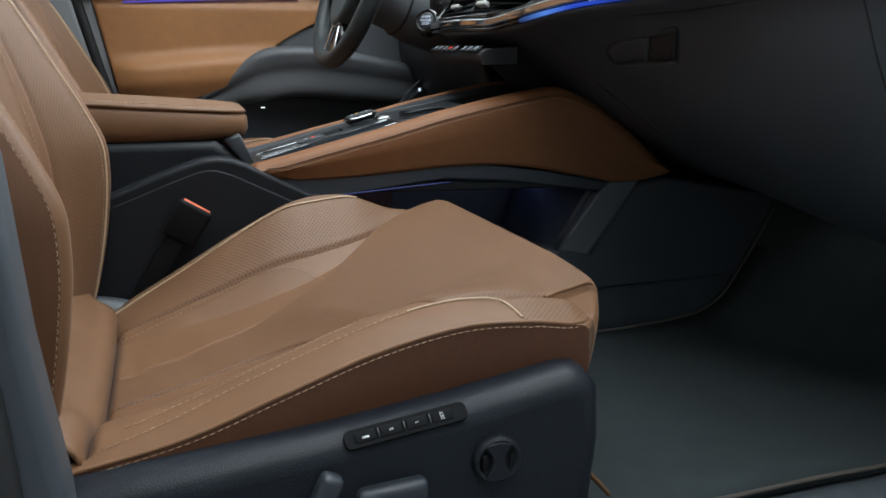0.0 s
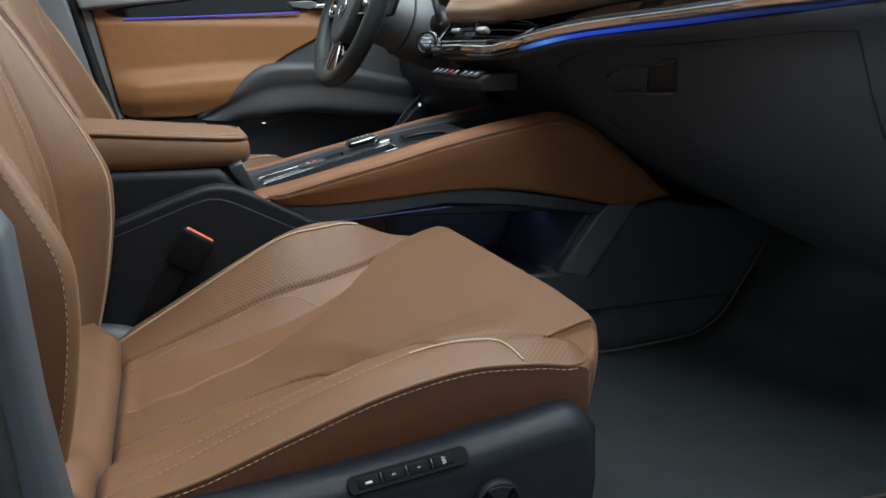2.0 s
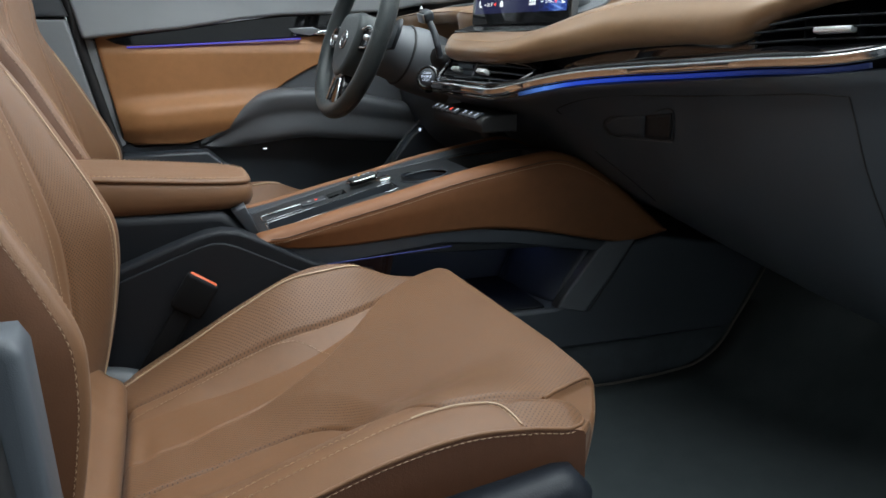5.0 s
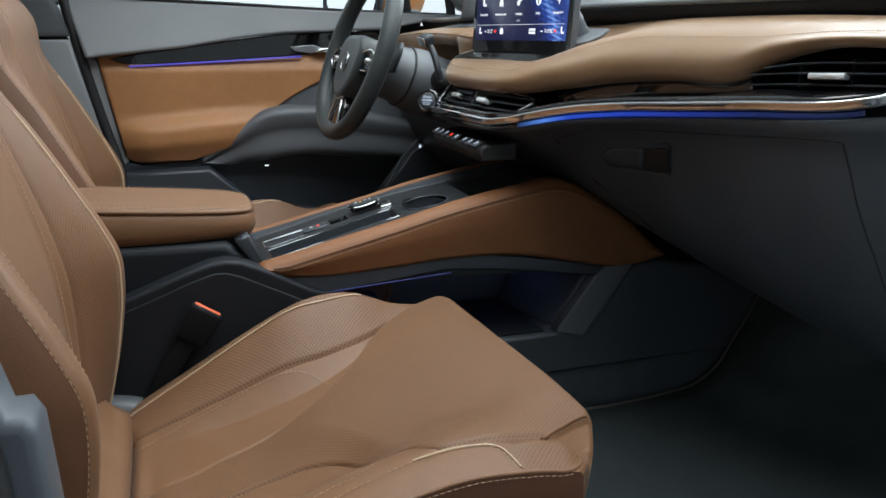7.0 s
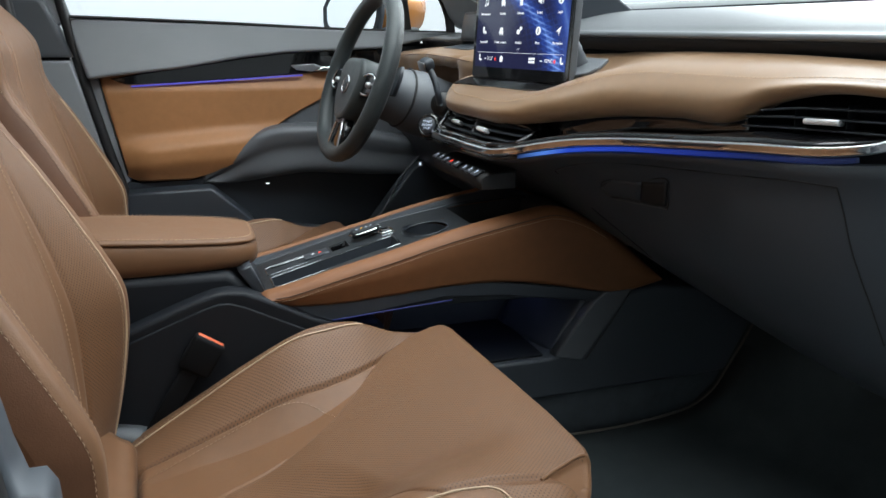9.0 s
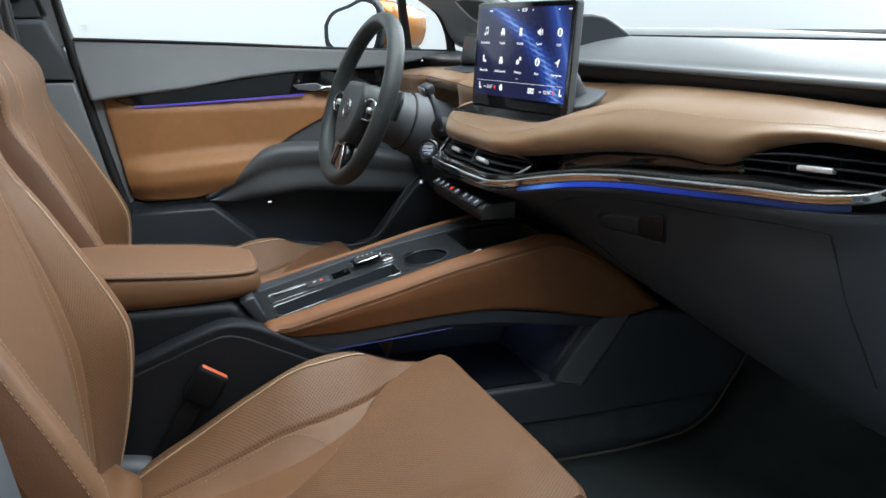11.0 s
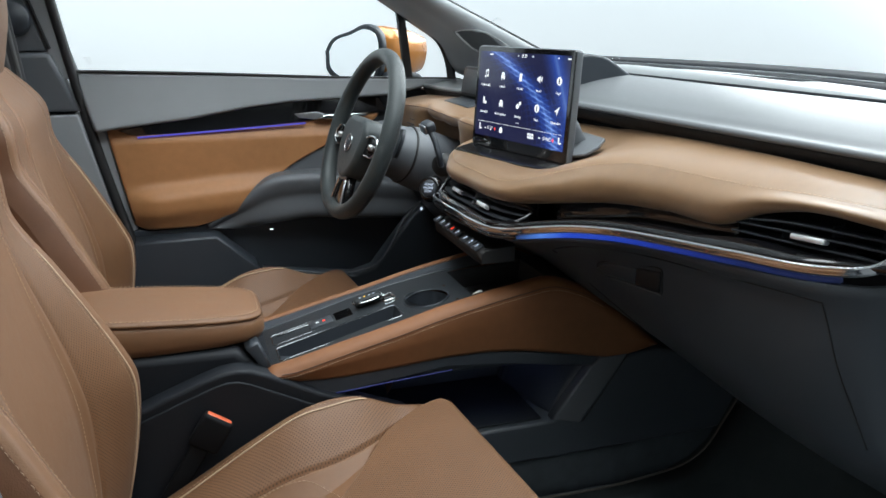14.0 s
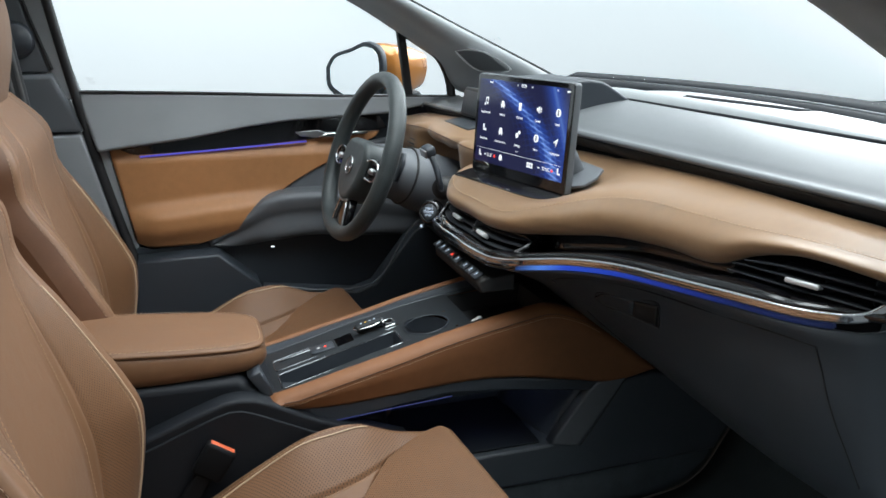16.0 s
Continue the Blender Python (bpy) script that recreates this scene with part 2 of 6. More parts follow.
    k = np.r_[0, np.cumsum(np.linalg.norm(np.diff(rows.mean(1), axis=0), axis=1))]
    u = np.linspace(0, k[-1], n_along)
    return np.stack([np.stack([ip(u, k, rows[:, j, c]) for c in range(3)], 1) for j in range(n_across)], 1)


def grid(bm, g, close_u=False, close_v=False, flip=False, uv=None, caps=False):
    """Adds a grid g[u][v] of points to bm as quads, with UVs in metres."""
    g = np.asarray(g, float)
    nu, nv = g.shape[:2]
    vs = [[bm.verts.new(g[i, j]) for j in range(nv)] for i in range(nu)]
    lay = bm.loops.layers.uv.verify()
    if uv is None:
        du = np.r_[0, np.cumsum(np.linalg.norm(np.diff(g[:, nv // 2], axis=0), axis=1))]
        dv = np.r_[0, np.cumsum(np.linalg.norm(np.diff(g[nu // 2], axis=0), axis=1))]
        uv = np.stack(np.meshgrid(du, dv, indexing="ij"), 2)
    for i in range(nu if close_u else nu - 1):
        for j in range(nv if close_v else nv - 1):
            idx = [(i, j), ((i + 1) % nu, j), ((i + 1) % nu, (j + 1) % nv), (i, (j + 1) % nv)]
            if flip:
                idx.reverse()
            f = bm.faces.new([vs[a][b] for a, b in idx])
            f.smooth = True
            for lo, (a, b) in zip(f.loops, idx):
                lo[lay].uv = uv[a, b]
    if caps:
        for row, rev in ((vs[0], not flip), (vs[-1], flip)):
            try:
                bm.faces.new(list(reversed(row)) if rev else row)
            except ValueError:
                pass
    return bm


def skin(g, thick, flip=False):
    """A closed sheet: the grid g and the same grid moved by thick against its normals, with rims."""
    g = np.asarray(g, float)
    du, dv = np.gradient(g, axis=0), np.gradient(g, axis=1)
    nrm = np.cross(du, dv)
    nrm /= np.maximum(np.linalg.norm(nrm, axis=2, keepdims=True), 1e-9)
    if flip:
        nrm = -nrm
    back = g - nrm * thick
    bm = bmesh.new()
    grid(bm, g, flip=flip)
    grid(bm, back, flip=not flip)
    for a, b in ((g[0], back[0]), (back[-1], g[-1]), (back[:, 0], g[:, 0]), (g[:, -1], back[:, -1])):
        grid(bm, np.stack([a, b]), flip=flip)
    bmesh.ops.remove_doubles(bm, verts=bm.verts, dist=1e-6)
    bmesh.ops.recalc_face_normals(bm, faces=bm.faces)
    return bm


def sweep(path, profile, closed=False, up=(0, 0, 1), bm=None, caps=True):
    """Sweeps a closed 2D profile (across, up) along a path of points."""
    p = np.asarray(path, float)
    prof = np.asarray(profile, float)
    t = (np.roll(p, -1, 0) - np.roll(p, 1, 0)) if closed else np.gradient(p, axis=0)
    t /= np.maximum(np.linalg.norm(t, axis=1, keepdims=True), 1e-9)
    side = np.cross(t, np.asarray(up, float))
    side /= np.maximum(np.linalg.norm(side, axis=1, keepdims=True), 1e-9)
    top = np.cross(side, t)
    g = p[:, None] + side[:, None] * prof[None, :, :1] + top[:, None] * prof[None, :, 1:2]
    bm = bm or bmesh.new()
    grid(bm, g, close_u=closed, close_v=True, caps=caps and not closed)
    return bm


def circle(r, n=10, ry=None):
    return [(r * math.cos(2 * math.pi * k / n), (ry or r) * math.sin(2 * math.pi * k / n)) for k in range(n)]


def box(cx, cy, cz, sx, sy, sz, r=0.004, seg=2, m=None):
    """A bevelled box."""
    bm = bmesh.new()
    bmesh.ops.create_cube(bm, size=1)
    bmesh.ops.scale(bm, vec=(sx, sy, sz), verts=bm.verts)
    if r:
        bmesh.ops.bevel(bm, geom=bm.edges, offset=min(r, 0.49 * min(sx, sy, sz)), segments=seg, affect="EDGES", profile=0.5)
    for f in bm.faces:
        f.smooth = True
    bmesh.ops.transform(bm, matrix=Matrix.Translation((cx, cy, cz)) @ (m or Matrix()), verts=bm.verts)
    return bm


def prism(outline, axis, a, b, r=0.0, seg=2, smooth_n=0):
    """A plate: a closed 2D outline, given in the two other axes, between a and b on an axis, with rounded rims."""
    o = [tuple(q) for q in (curve(list(outline) + [outline[0]], smooth_n)[:-1] if smooth_n else outline)]
    put = {"x": lambda u, v, w: (w, u, v), "y": lambda u, v, w: (u, w, v), "z": lambda u, v, w: (u, v, w)}[axis]
    bm = bmesh.new()
    low = [bm.verts.new(put(u, v, a)) for u, v in o]
    high = [bm.verts.new(put(u, v, b)) for u, v in o]
    rims = [bm.faces.new(low), bm.faces.new(high)]
    n = len(o)
    for k in range(n):
        bm.faces.new((low[k], low[(k + 1) % n], high[(k + 1) % n], high[k]))
    bmesh.ops.recalc_face_normals(bm, faces=bm.faces)
    if r:
        bmesh.ops.bevel(bm, geom=[e for f in rims for e in f.edges], offset=r, segments=seg, affect="EDGES", profile=0.5)
    for f in bm.faces:
        f.smooth = len(f.verts) < 5
    return bm


def rounded(w, h, r, n=5):
    pts = []
    for (cx_, cy_), a0 in (((w - r, h - r), 0), ((-w + r, h - r), 90), ((-w + r, -h + r), 180), ((w - r, -h + r), 270)):
        pts += [(cx_ + r * math.cos(radians(a0 + 90 * k / n)), cy_ + r * math.sin(radians(a0 + 90 * k / n))) for k in range(n + 1)]
    return pts


def turned(profile, n=24, axis=(0, 0, 1), at=(0, 0, 0)):
    """A turned body: profile of (radius, height) about an axis."""
    prof = np.asarray(profile, float)
    q = Vector((0, 0, 1)).rotation_difference(Vector(axis)).to_matrix()
    ang = np.linspace(0, 2 * math.pi, n, endpoint=False)
    g = np.stack([np.stack([prof[:, 0] * math.cos(a), prof[:, 0] * math.sin(a), prof[:, 1]], 1) for a in ang])
    bm = bmesh.new()
    grid(bm, g @ np.array(q).T + np.asarray(at, float), close_u=True)
    bmesh.ops.remove_doubles(bm, verts=bm.verts, dist=1e-6)
    bmesh.ops.holes_fill(bm, edges=bm.edges)
    bmesh.ops.recalc_face_normals(bm, faces=bm.faces)
    return bm


def part(name, bm, material, parent=None, label="", m=None):
    """Links a bmesh as one mesh object, under a thing or under a part."""
    me = bpy.data.meshes.new(name)
    if m is not None:
        bmesh.ops.transform(bm, matrix=m, verts=bm.verts)
    bm.to_mesh(me)
    bm.free()
    me.materials.append(material)
    ob = new(name, me)
    if parent is not None:
        ob.parent = parent
    return tagged(ob, label)


def thing(name, label, category, at=(0, 0, 0), kind="", group=""):
    """An Empty at the base of a thing; its parts are built in world places and hung below it."""
    ob = new(name)
    ob.empty_display_size = 0.02
    return tagged(ob, label, category, group, kind)


def stitches(path, nrm, length=0.0052, gap=0.0026, r=0.0006, lift=0.0003):
    """A row of short thread stitches along a path, lying on a surface with the normals nrm (one, or one a point)."""
    p = np.asarray(path, float)
    nn = np.broadcast_to(np.asarray(nrm, float), p.shape)
    d = np.r_[0, np.cumsum(np.linalg.norm(np.diff(p, axis=0), axis=1))]
    verts, faces = [], []
    for k in range(int(d[-1] / (length + gap))):
        s0 = k * (length + gap)
        e = [np.array([np.interp(s, d, p[:, c]) for c in range(3)]) for s in (s0, s0 + length / 2, s0 + length)]
        nv = np.array([np.interp(s0 + length / 2, d, nn[:, c]) for c in range(3)])
        nv /= np.linalg.norm(nv)
        t = e[2] - e[0]
        if np.linalg.norm(t) < 1e-6:
            continue
        t /= np.linalg.norm(t)
        w = np.cross(nv, t)
        base = len(verts)
        for q, up, wd in ((e[0], 0.1 * r, 0.6), (e[1], 1.0 * r + lift, 1.0), (e[2], 0.1 * r, 0.6)):
            c = q + nv * up
            verts += [c + w * r * wd, c + nv * r * wd, c - w * r * wd, c - nv * r * wd]
        for i in (0, 4):
            for j in range(4):
                a, b = base + i + j, base + i + (j + 1) % 4
                faces.append((a, b, b + 4, a + 4))
    me = bpy.data.meshes.new("tmp")
    me.from_pydata([tuple(v) for v in verts], [], faces)
    bm = bmesh.new()
    bm.from_mesh(me)
    bpy.data.meshes.remove(me)
    for f in bm.faces:
        f.smooth = True
    return bm


def lettering(text, size, m, material, parent, name="lettering", depth=0.0002):
    """Text in the built-in font as a mesh, standing in the x-y plane of the pose m."""
    cu = bpy.data.curves.new(name, "FONT")
    cu.body, cu.size, cu.extrude, cu.align_x, cu.align_y = text, size, depth, "CENTER", "CENTER"
    cu.resolution_u = 3
    tmp = bpy.data.objects.new(name, cu)
    me = bpy.data.meshes.new_from_object(tmp)
    bpy.data.objects.remove(tmp)
    me.transform(m)
    me.materials.append(material)
    ob = new(name, me)
    ob.parent = parent
    return ob


# ---- the studio round the car ----
def sheet(name, x0, x1, y0, y1, z, material, label, category, thick=0.1):
    ob = part(name, box((x0 + x1) / 2, (y0 + y1) / 2, z - thick / 2, x1 - x0, y1 - y0, thick, 0), material)
    return tagged(ob, label, category, kind="structure")


sheet("studio_floor", -9, 11, -8, 10, 0.0, M_DIMWALL, "unseen studio floor, dark to bounce little light", "floor")
sheet("studio_ceiling", -9, 11, -8, 10, 5.6, M_WALL, "white studio ceiling above the softboxes", "ceiling")
# left, front and rear walls glow; only the right one is plain paint
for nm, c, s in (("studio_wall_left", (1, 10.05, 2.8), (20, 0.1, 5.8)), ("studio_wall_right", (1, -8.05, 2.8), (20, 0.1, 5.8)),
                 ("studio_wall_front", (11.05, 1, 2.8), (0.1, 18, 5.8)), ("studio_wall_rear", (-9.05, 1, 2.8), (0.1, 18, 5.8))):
    tagged(part(nm, box(*c, *s, 0), M_BACKDROP if nm.split("_")[-1] != "right" else M_WALL), "white studio wall, glowing except on the right side", "wall", kind="structure")

# ---- the car's shell: floor, roof, pillars, glass ----
YC = 1.32
tagged(part("car_floor", box(0.2, YC, 0.31, 2.6, 1.6, 0.05, 0.01), M_CARPET), "black carpeted floor of the car", "floor", kind="structure")
g = loft([[(0.86, y, 0.325), (0.945, y, 0.365), (0.995, y, 0.45), (1.04, y, 0.53), (1.13, y, 0.68), (1.25, y, 0.85), (1.29, y, 1.075)] for y in (0.52, 1.0, 1.6, 2.12)], 16, 6)
tagged(part("toe_board", skin(g, 0.02), M_MAT), "black carpeted toe board under the dashboard", "floor", kind="structure")
# Unseen roof; its pane is placed to steer light onto dash and seats.
g = loft([[(x, 0.62, z - 0.05), (x, 0.9, z), (x, 1.7, z), (x, 2.02, z - 0.05)] for x, z in ((-1.6, 1.44), (-0.9, 1.52), (-0.2, 1.54), (0.16, 1.50))], 16, 12)
roof = tagged(new("car_roof"), "unseen grey headliner with an opening that admits light", "roof", kind="structure")
for i0, i1, j0, j1 in ((0, 10, 0, 16), (9, 12, 0, 3), (9, 12, 13, 16)):
    part("headliner", skin(g[i0:i1, j0:j1], 0.04), M_HEADLINER, roof)
pane = part("roof_glass", skin(g[9:12, 2:14] + np.array((0, 0, -0.01)), 0.005), M_GLASS, roof, "clear pane that lets light in through the unseen roof")
pane.visible_shadow = False
tagged(part("rear_bulkhead", box(-1.65, YC, 0.8, 0.06, 1.6, 1.1, 0.02), M_BLACK), "dark rear end of the cabin", "wall", kind="structure")

# windscreen and its pillars
WS = [[(0.20, y, 1.50 - 0.04 * ((y - YC) / 0.6) ** 2), (0.62 - k * 0.2, y, 1.33 - k * 0.08), (1.26 - k * 0.36, y, 1.095)] for y, k in ((0.62, 1), (0.95, 0.25), (1.32, 0), (1.7, 0.25), (2.02, 1))]
ws = tagged(part("windshield", skin(loft(WS, 14, 14), 0.004), M_GLASS), "clear windscreen over the dashboard", "window", kind="structure")
ws.visible_shadow = False


def a_pillar(side):
    """The leaning screen pillar with its trim; side -1 is the open door's side."""
    m = lambda y: y if side > 0 else 2.49 - y
    p = tagged(new("a_pillar_" + ("left" if side > 0 else "right")), "slanted grey plastic screen pillar", "pillar", kind="structure")
    run = ((1.02, 0.80, 1.045, 1.04), (0.90, 0.705, 1.105, 1.07), (0.78, 0.665, 1.158, 1.135), (0.66, 0.585, 1.212, 1.19), (0.555, 0.46, 1.262, 1.268), (0.40, 0.30, 1.335, 1.345), (0.15, 0.05, 1.45, 1.45))
    secs = []
    for xu, xl, zu, zl in run:
        yi = 1.93 - 0.10 * (1.02 - xu) if xu < 0.9 else 1.93
        secs.append([(xu, m(yi + 0.03), zu + 0.006), (xu - 0.004, m(yi + 0.004), zu), (xu - 0.3 * (xu - xl), m(yi + 0.010), zu - 0.3 * (zu - zl) - 0.002), (xl + 0.25 * (xu - xl), m(yi + 0.075), zl + 0.25 * (zu - zl)), (xl, m(2.035 - 0.05 * max(0, 0.7 - xl)), zl), (xl + 0.004, m(2.07 - 0.05 * max(0, 0.7 - xl)), zl - 0.004)])
    part("pillar_trim", skin(loft(secs, 20, 40), 0.006, flip=side > 0), M_PILLAR if side > 0 else M_GREY, p)
    edge = [(xu + 0.003, m((1.93 - 0.10 * (1.02 - xu) if xu < 0.9 else 1.93) + 0.012), zu + 0.006) for xu, xl, zu, zl in run]
    part("screen_seal", sweep(curve(edge, 40), circle(0.005, 8)), M_RUBBER, p, "black rubber seal")
    return p


a_pillar(1)
a_pillar(-1)

# rear side pillars
pb = tagged(new("b_pillar_left"), "grey plastic door pillar with an upper and a lower trim panel", "pillar", kind="structure")
part("pillar_core", prism([(-0.13, 0.60), (-0.21, 0.98), (-0.262, 1.12), (-0.33, 1.45), (-0.50, 1.45), (-0.46, 0.60)], "y", 2.075, 2.115, 0.004), M_RUBBER, pb, "black pillar core")
# one trim plastic, darker above and lighter below: its lighting put into colour
part("upper_trim", prism([(-0.198, 0.987), (-0.247, 1.112), (-0.253, 1.117), (-0.40, 1.117), (-0.44, 0.987)], "y", 2.020, 2.10, 0.012, 4), M_GREY, pb)
part("recess_panel", prism([(-0.254, 1.120), (-0.285, 1.219), (-0.335, 1.46), (-0.46, 1.46), (-0.42, 1.120)], "y", 2.036, 2.10, 0.006, 3), M_GREY, pb)
part("frame_strip", prism([(-0.198, 1.068), (-0.241, 1.227), (-0.295, 1.46), (-0.350, 1.46), (-0.300, 1.227), (-0.270, 1.122), (-0.235, 1.050)], "y", 2.042, 2.10, 0.006, 3), M_DOORGREY, pb, "grey window frame trim")
part("frame_gap", sweep(curve([(-0.249, 2.037, 1.125), (-0.279, 2.037, 1.225), (-0.331, 2.037, 1.46)], 20), circle(0.004, 6)), M_RUBBER, pb, "black joint")
part("lower_trim", prism([(-0.122, 0.62), (-0.205, 0.980), (-0.44, 0.980), (-0.40, 0.62)], "y", 2.02, 2.10, 0.006, 3), M_DOORGREY, pb)
part("door_seal", sweep(curve([(-0.10, 2.045, 0.60), (-0.152, 2.045, 0.80), (-0.188, 2.045, 0.96), (-0.222, 2.045, 1.14), (-0.275, 2.04, 1.46)], 24), circle(0.011, 8)), M_RUBBER, pb, "black rubber door seal")
part("belt_cover", turned([(0.0, 0.03), (0.034, 0.026), (0.04, 0.0)], 20, (0, -1, 0), (-0.315, 2.03, 1.19)), M_BLACK, pb)
# the near pillar's trim is darkened to stand for the shade on it
bn = tagged(new("b_pillar_right"), "smooth door pillar trim, its grey darkened for shade", "pillar", kind="structure")
part("lower_trim", prism([(-0.062, 0.30), (-0.073, 0.56), (-0.084, 0.66), (-0.090, 0.765), (-0.096, 0.776), (-0.106, 0.776), (-0.112, 0.80), (-0.128, 0.90), (-0.32, 0.90), (-0.30, 0.30)], "y", 0.485, 0.53, 0.008, 3), M_LOWER, bn)
part("door_seal", sweep(curve([(-0.098, 0.482, 0.30), (-0.107, 0.482, 0.62), (-0.135, 0.482, 0.90), (-0.22, 0.49, 1.40)], 24), circle(0.010, 8)), M_RUBBER, bn, "black rubber door seal")
part("upper_trim", prism([(-0.133, 0.905), (-0.19, 1.42), (-0.36, 1.42), (-0.32, 0.905)], "y", 0.49, 0.54, 0.008, 3), M_BLACK, bn)
sill = tagged(part("door_sill", box(0.45, 0.56, 0.32, 2.0, 0.09, 0.09, 0.02, 3), M_BLACK), "black plastic door sill", "sill", kind="structure")

# belt webbing before the far pillar
belt = tagged(part("seat_belt", skin(loft([[(-0.312, 1.965, 1.22), (-0.290, 1.97, 1.02), (-0.272, 1.975, 0.86)], [(-0.357, 1.985, 1.22), (-0.335, 1.99, 1.02), (-0.317, 1.995, 0.86)]], 10, 4), 0.0015), M_BELT), "grey woven safety belt with paler stripes along the door pillar", "seat belt")
for k in (0.12, 0.55):
    o_ = np.array((-0.045 * k, 0.02 * k - 0.0012, 0))
    part("stripe", skin(loft([[tuple(np.array(q) + o_ + np.array((dx, 0.44 * -dx, 0))) for q in ((-0.312, 1.965, 1.22), (-0.290, 1.97, 1.02), (-0.272, 1.975, 0.86))] for dx in (0, -0.009)], 10, 3), 0.0006), M_STRIPE, belt, "paler woven stripe")


# ---- front seats ----
SX = (-0.16, -0.08, 0.0, 0.08, 0.16, 0.24, 0.30, 0.36, 0.42)
Z_MID = (0.432, 0.458, 0.475, 0.494, 0.518, 0.546, 0.567, 0.584, 0.588)
Z_OUT = (0.489, 0.503, 0.522, 0.550, 0.577, 0.590, 0.589, 0.580, 0.572)
Z_SEAM = (0.482, 0.494, 0.510, 0.538, 0.565, 0.580, 0.580, 0.571, 0.566)
Z_IN = (0.425, 0.479, 0.526, 0.572, 0.610, 0.618, 0.602, 0.578, 0.560)
S_PERF = ((-0.16, 0.0, 0.08, 0.12, 0.15, 0.175, 0.195, 0.21, 0.23, 0.26, 0.275, 0.288, 0.295, 0.301, 0.42), (0.84, 0.862, 0.868, 0.862, 0.842, 0.805, 0.760, 0.728, 0.708, 0.703, 0.700, 0.691, 0.674, 0.655, 0.645))
S_FOLD = ((-0.16, -0.06, 0.0, 0.06, 0.10, 0.135, 0.165, 0.20, 0.237, 0.267, 0.30, 0.42), (0.925, 0.934, 0.943, 0.957, 0.968, 0.982, 1.002, 1.036, 1.078, 1.112, 1.131, 1.145))
S_INN = ((-0.16, -0.09, 0.0, 0.08, 0.18, 0.23, 0.267, 0.30, 0.42), (1.065, 1.071, 1.077, 1.080, 1.084, 1.097, 1.115, 1.132, 1.146))


def ramp_(a, b, v):
    """A nearly straight slope from 0 to 1, eased at both ends."""
    t = np.clip((v - a) / (b - a), 0, 1)
    return 0.72 * t + 0.28 * t * t * (3 - 2 * t)


def cushion_z(x, y):
    mid = ip(x, SX, Z_MID) + 0.03 * (y - 0.92)
    out, seam, inn = ip(x, SX, Z_OUT), ip(x, SX, Z_SEAM), ip(x, SX, Z_IN)
    edge_in = ip(x, *S_INN)
    lo_ = 1.037 + (edge_in - 0.002 - 1.037) * ss(0.10, 0.31, x)
    z = mid + (out - mid) * (1 - ss(0.705, 0.83, y)) + (inn - mid) * ramp_(lo_, lo_ + 0.11 - 0.072 * ss(0.17, 0.36, x), y)
    z = z - (out - seam) * np.clip((0.705 - y) / 0.05, 0, 1) ** 2
    z = z - 0.045 * np.clip((y - 1.158) / 0.03, 0, 1) ** 2
    a, f, i = ip(x, *S_PERF), ip(x, *S_FOLD), ip(x, *S_INN)
    groove = lambda d, w: np.exp(-(d / w) ** 2)
    rear = ss(-0.2, -0.02, x)
    z = z + 0.0125 * ss(0.05, 0.15, x) * ss(f + 0.002, f - 0.006, y) * ss(np.maximum(a, 0.70) - 0.02, np.maximum(a, 0.70) + 0.08, y)
    z = z - 0.0048 * groove(y - a, 0.0026) * (1 - 0.6 * ss(0.2, 0.25, x)) - 0.0048 * groove(y - i, 0.0028) - 0.0052 * groove(y - f - 0.001, 0.0036) * (0.35 + 0.65 * ss(0.05, 0.15, x))
    # sunken smooth corner panel at the front
    hi_, lo2 = ip(x, (0.341, 0.368, 0.395, 0.412), (0.703, 0.719, 0.733, 0.738)), ip(x, (0.341, 0.358, 0.368, 0.373), (0.703, 0.698, 0.687, 0.670))
    sink = 0.0036 * ss(0.0005, 0.0045, hi_ - y) + 0.46 * np.clip(hi_ - y, 0, 0.026)
    z = z - sink * ss(0.338, 0.360, x) * ss(-0.002, 0.010, y - lo2)
    # crease behind the bolster's nose, which swells and then drops
    z = z - 0.0042 * np.exp(-((y - 0.7065) / 0.0042) ** 2) * ss(0.20, 0.25, x) * ss(0.362, 0.338, x)
    z = z + ss(0.704, 0.690, y) * (0.0060 * np.exp(-((y - 0.688) / 0.016) ** 2) * ss(0.27, 0.32, x) - 0.002 * ss(0.24, 0.30, x) - 0.010 * ss(0.350, 0.385, x))
    # soft wrinkles in the seat's middle
    z = z + 0.0016 * np.sin(26 * y + 9 * x + 2.2 * np.sin(31 * x)) * np.exp(-((x - 0.0) / 0.09) ** 2) * ss(0.84, 0.9, y) * ss(1.08, 1.02, y)
    z = z - 0.016 * np.exp(-((x + 0.088) / 0.007) ** 2) * ss(0.665, 0.68, y) * ss(1.10, 1.06, y)
    z = z - 0.004 * np.exp(-((x + 0.06) / 0.012) ** 2 - ((y - 0.95) / 0.05) ** 2)
    return z


def cushion_front(y):
    return 0.389 - 0.007 * ss(0.70, 0.80, y) + 0.085 * (1.125 - y) - 0.066 * np.clip((0.752 - y) / 0.097, 0, 1) ** 1.4 - 0.055 * np.clip((y - 1.12) / 0.065, 0, 1) ** 1.5


def split_grid(g, code, uv):
    """Sheets of one grid, a bmesh for each code of its cells."""
    out = {}
    nu, nv = g.shape[:2]
    for c in sorted(set(code.ravel().tolist())):
        bm = bmesh.new()
        lay = bm.loops.layers.uv.verify()
        vs = {}
        for i, j in zip(*np.nonzero(code == c)):
            idx = ((i, j), (i + 1, j), (i + 1, j + 1), (i, j + 1))
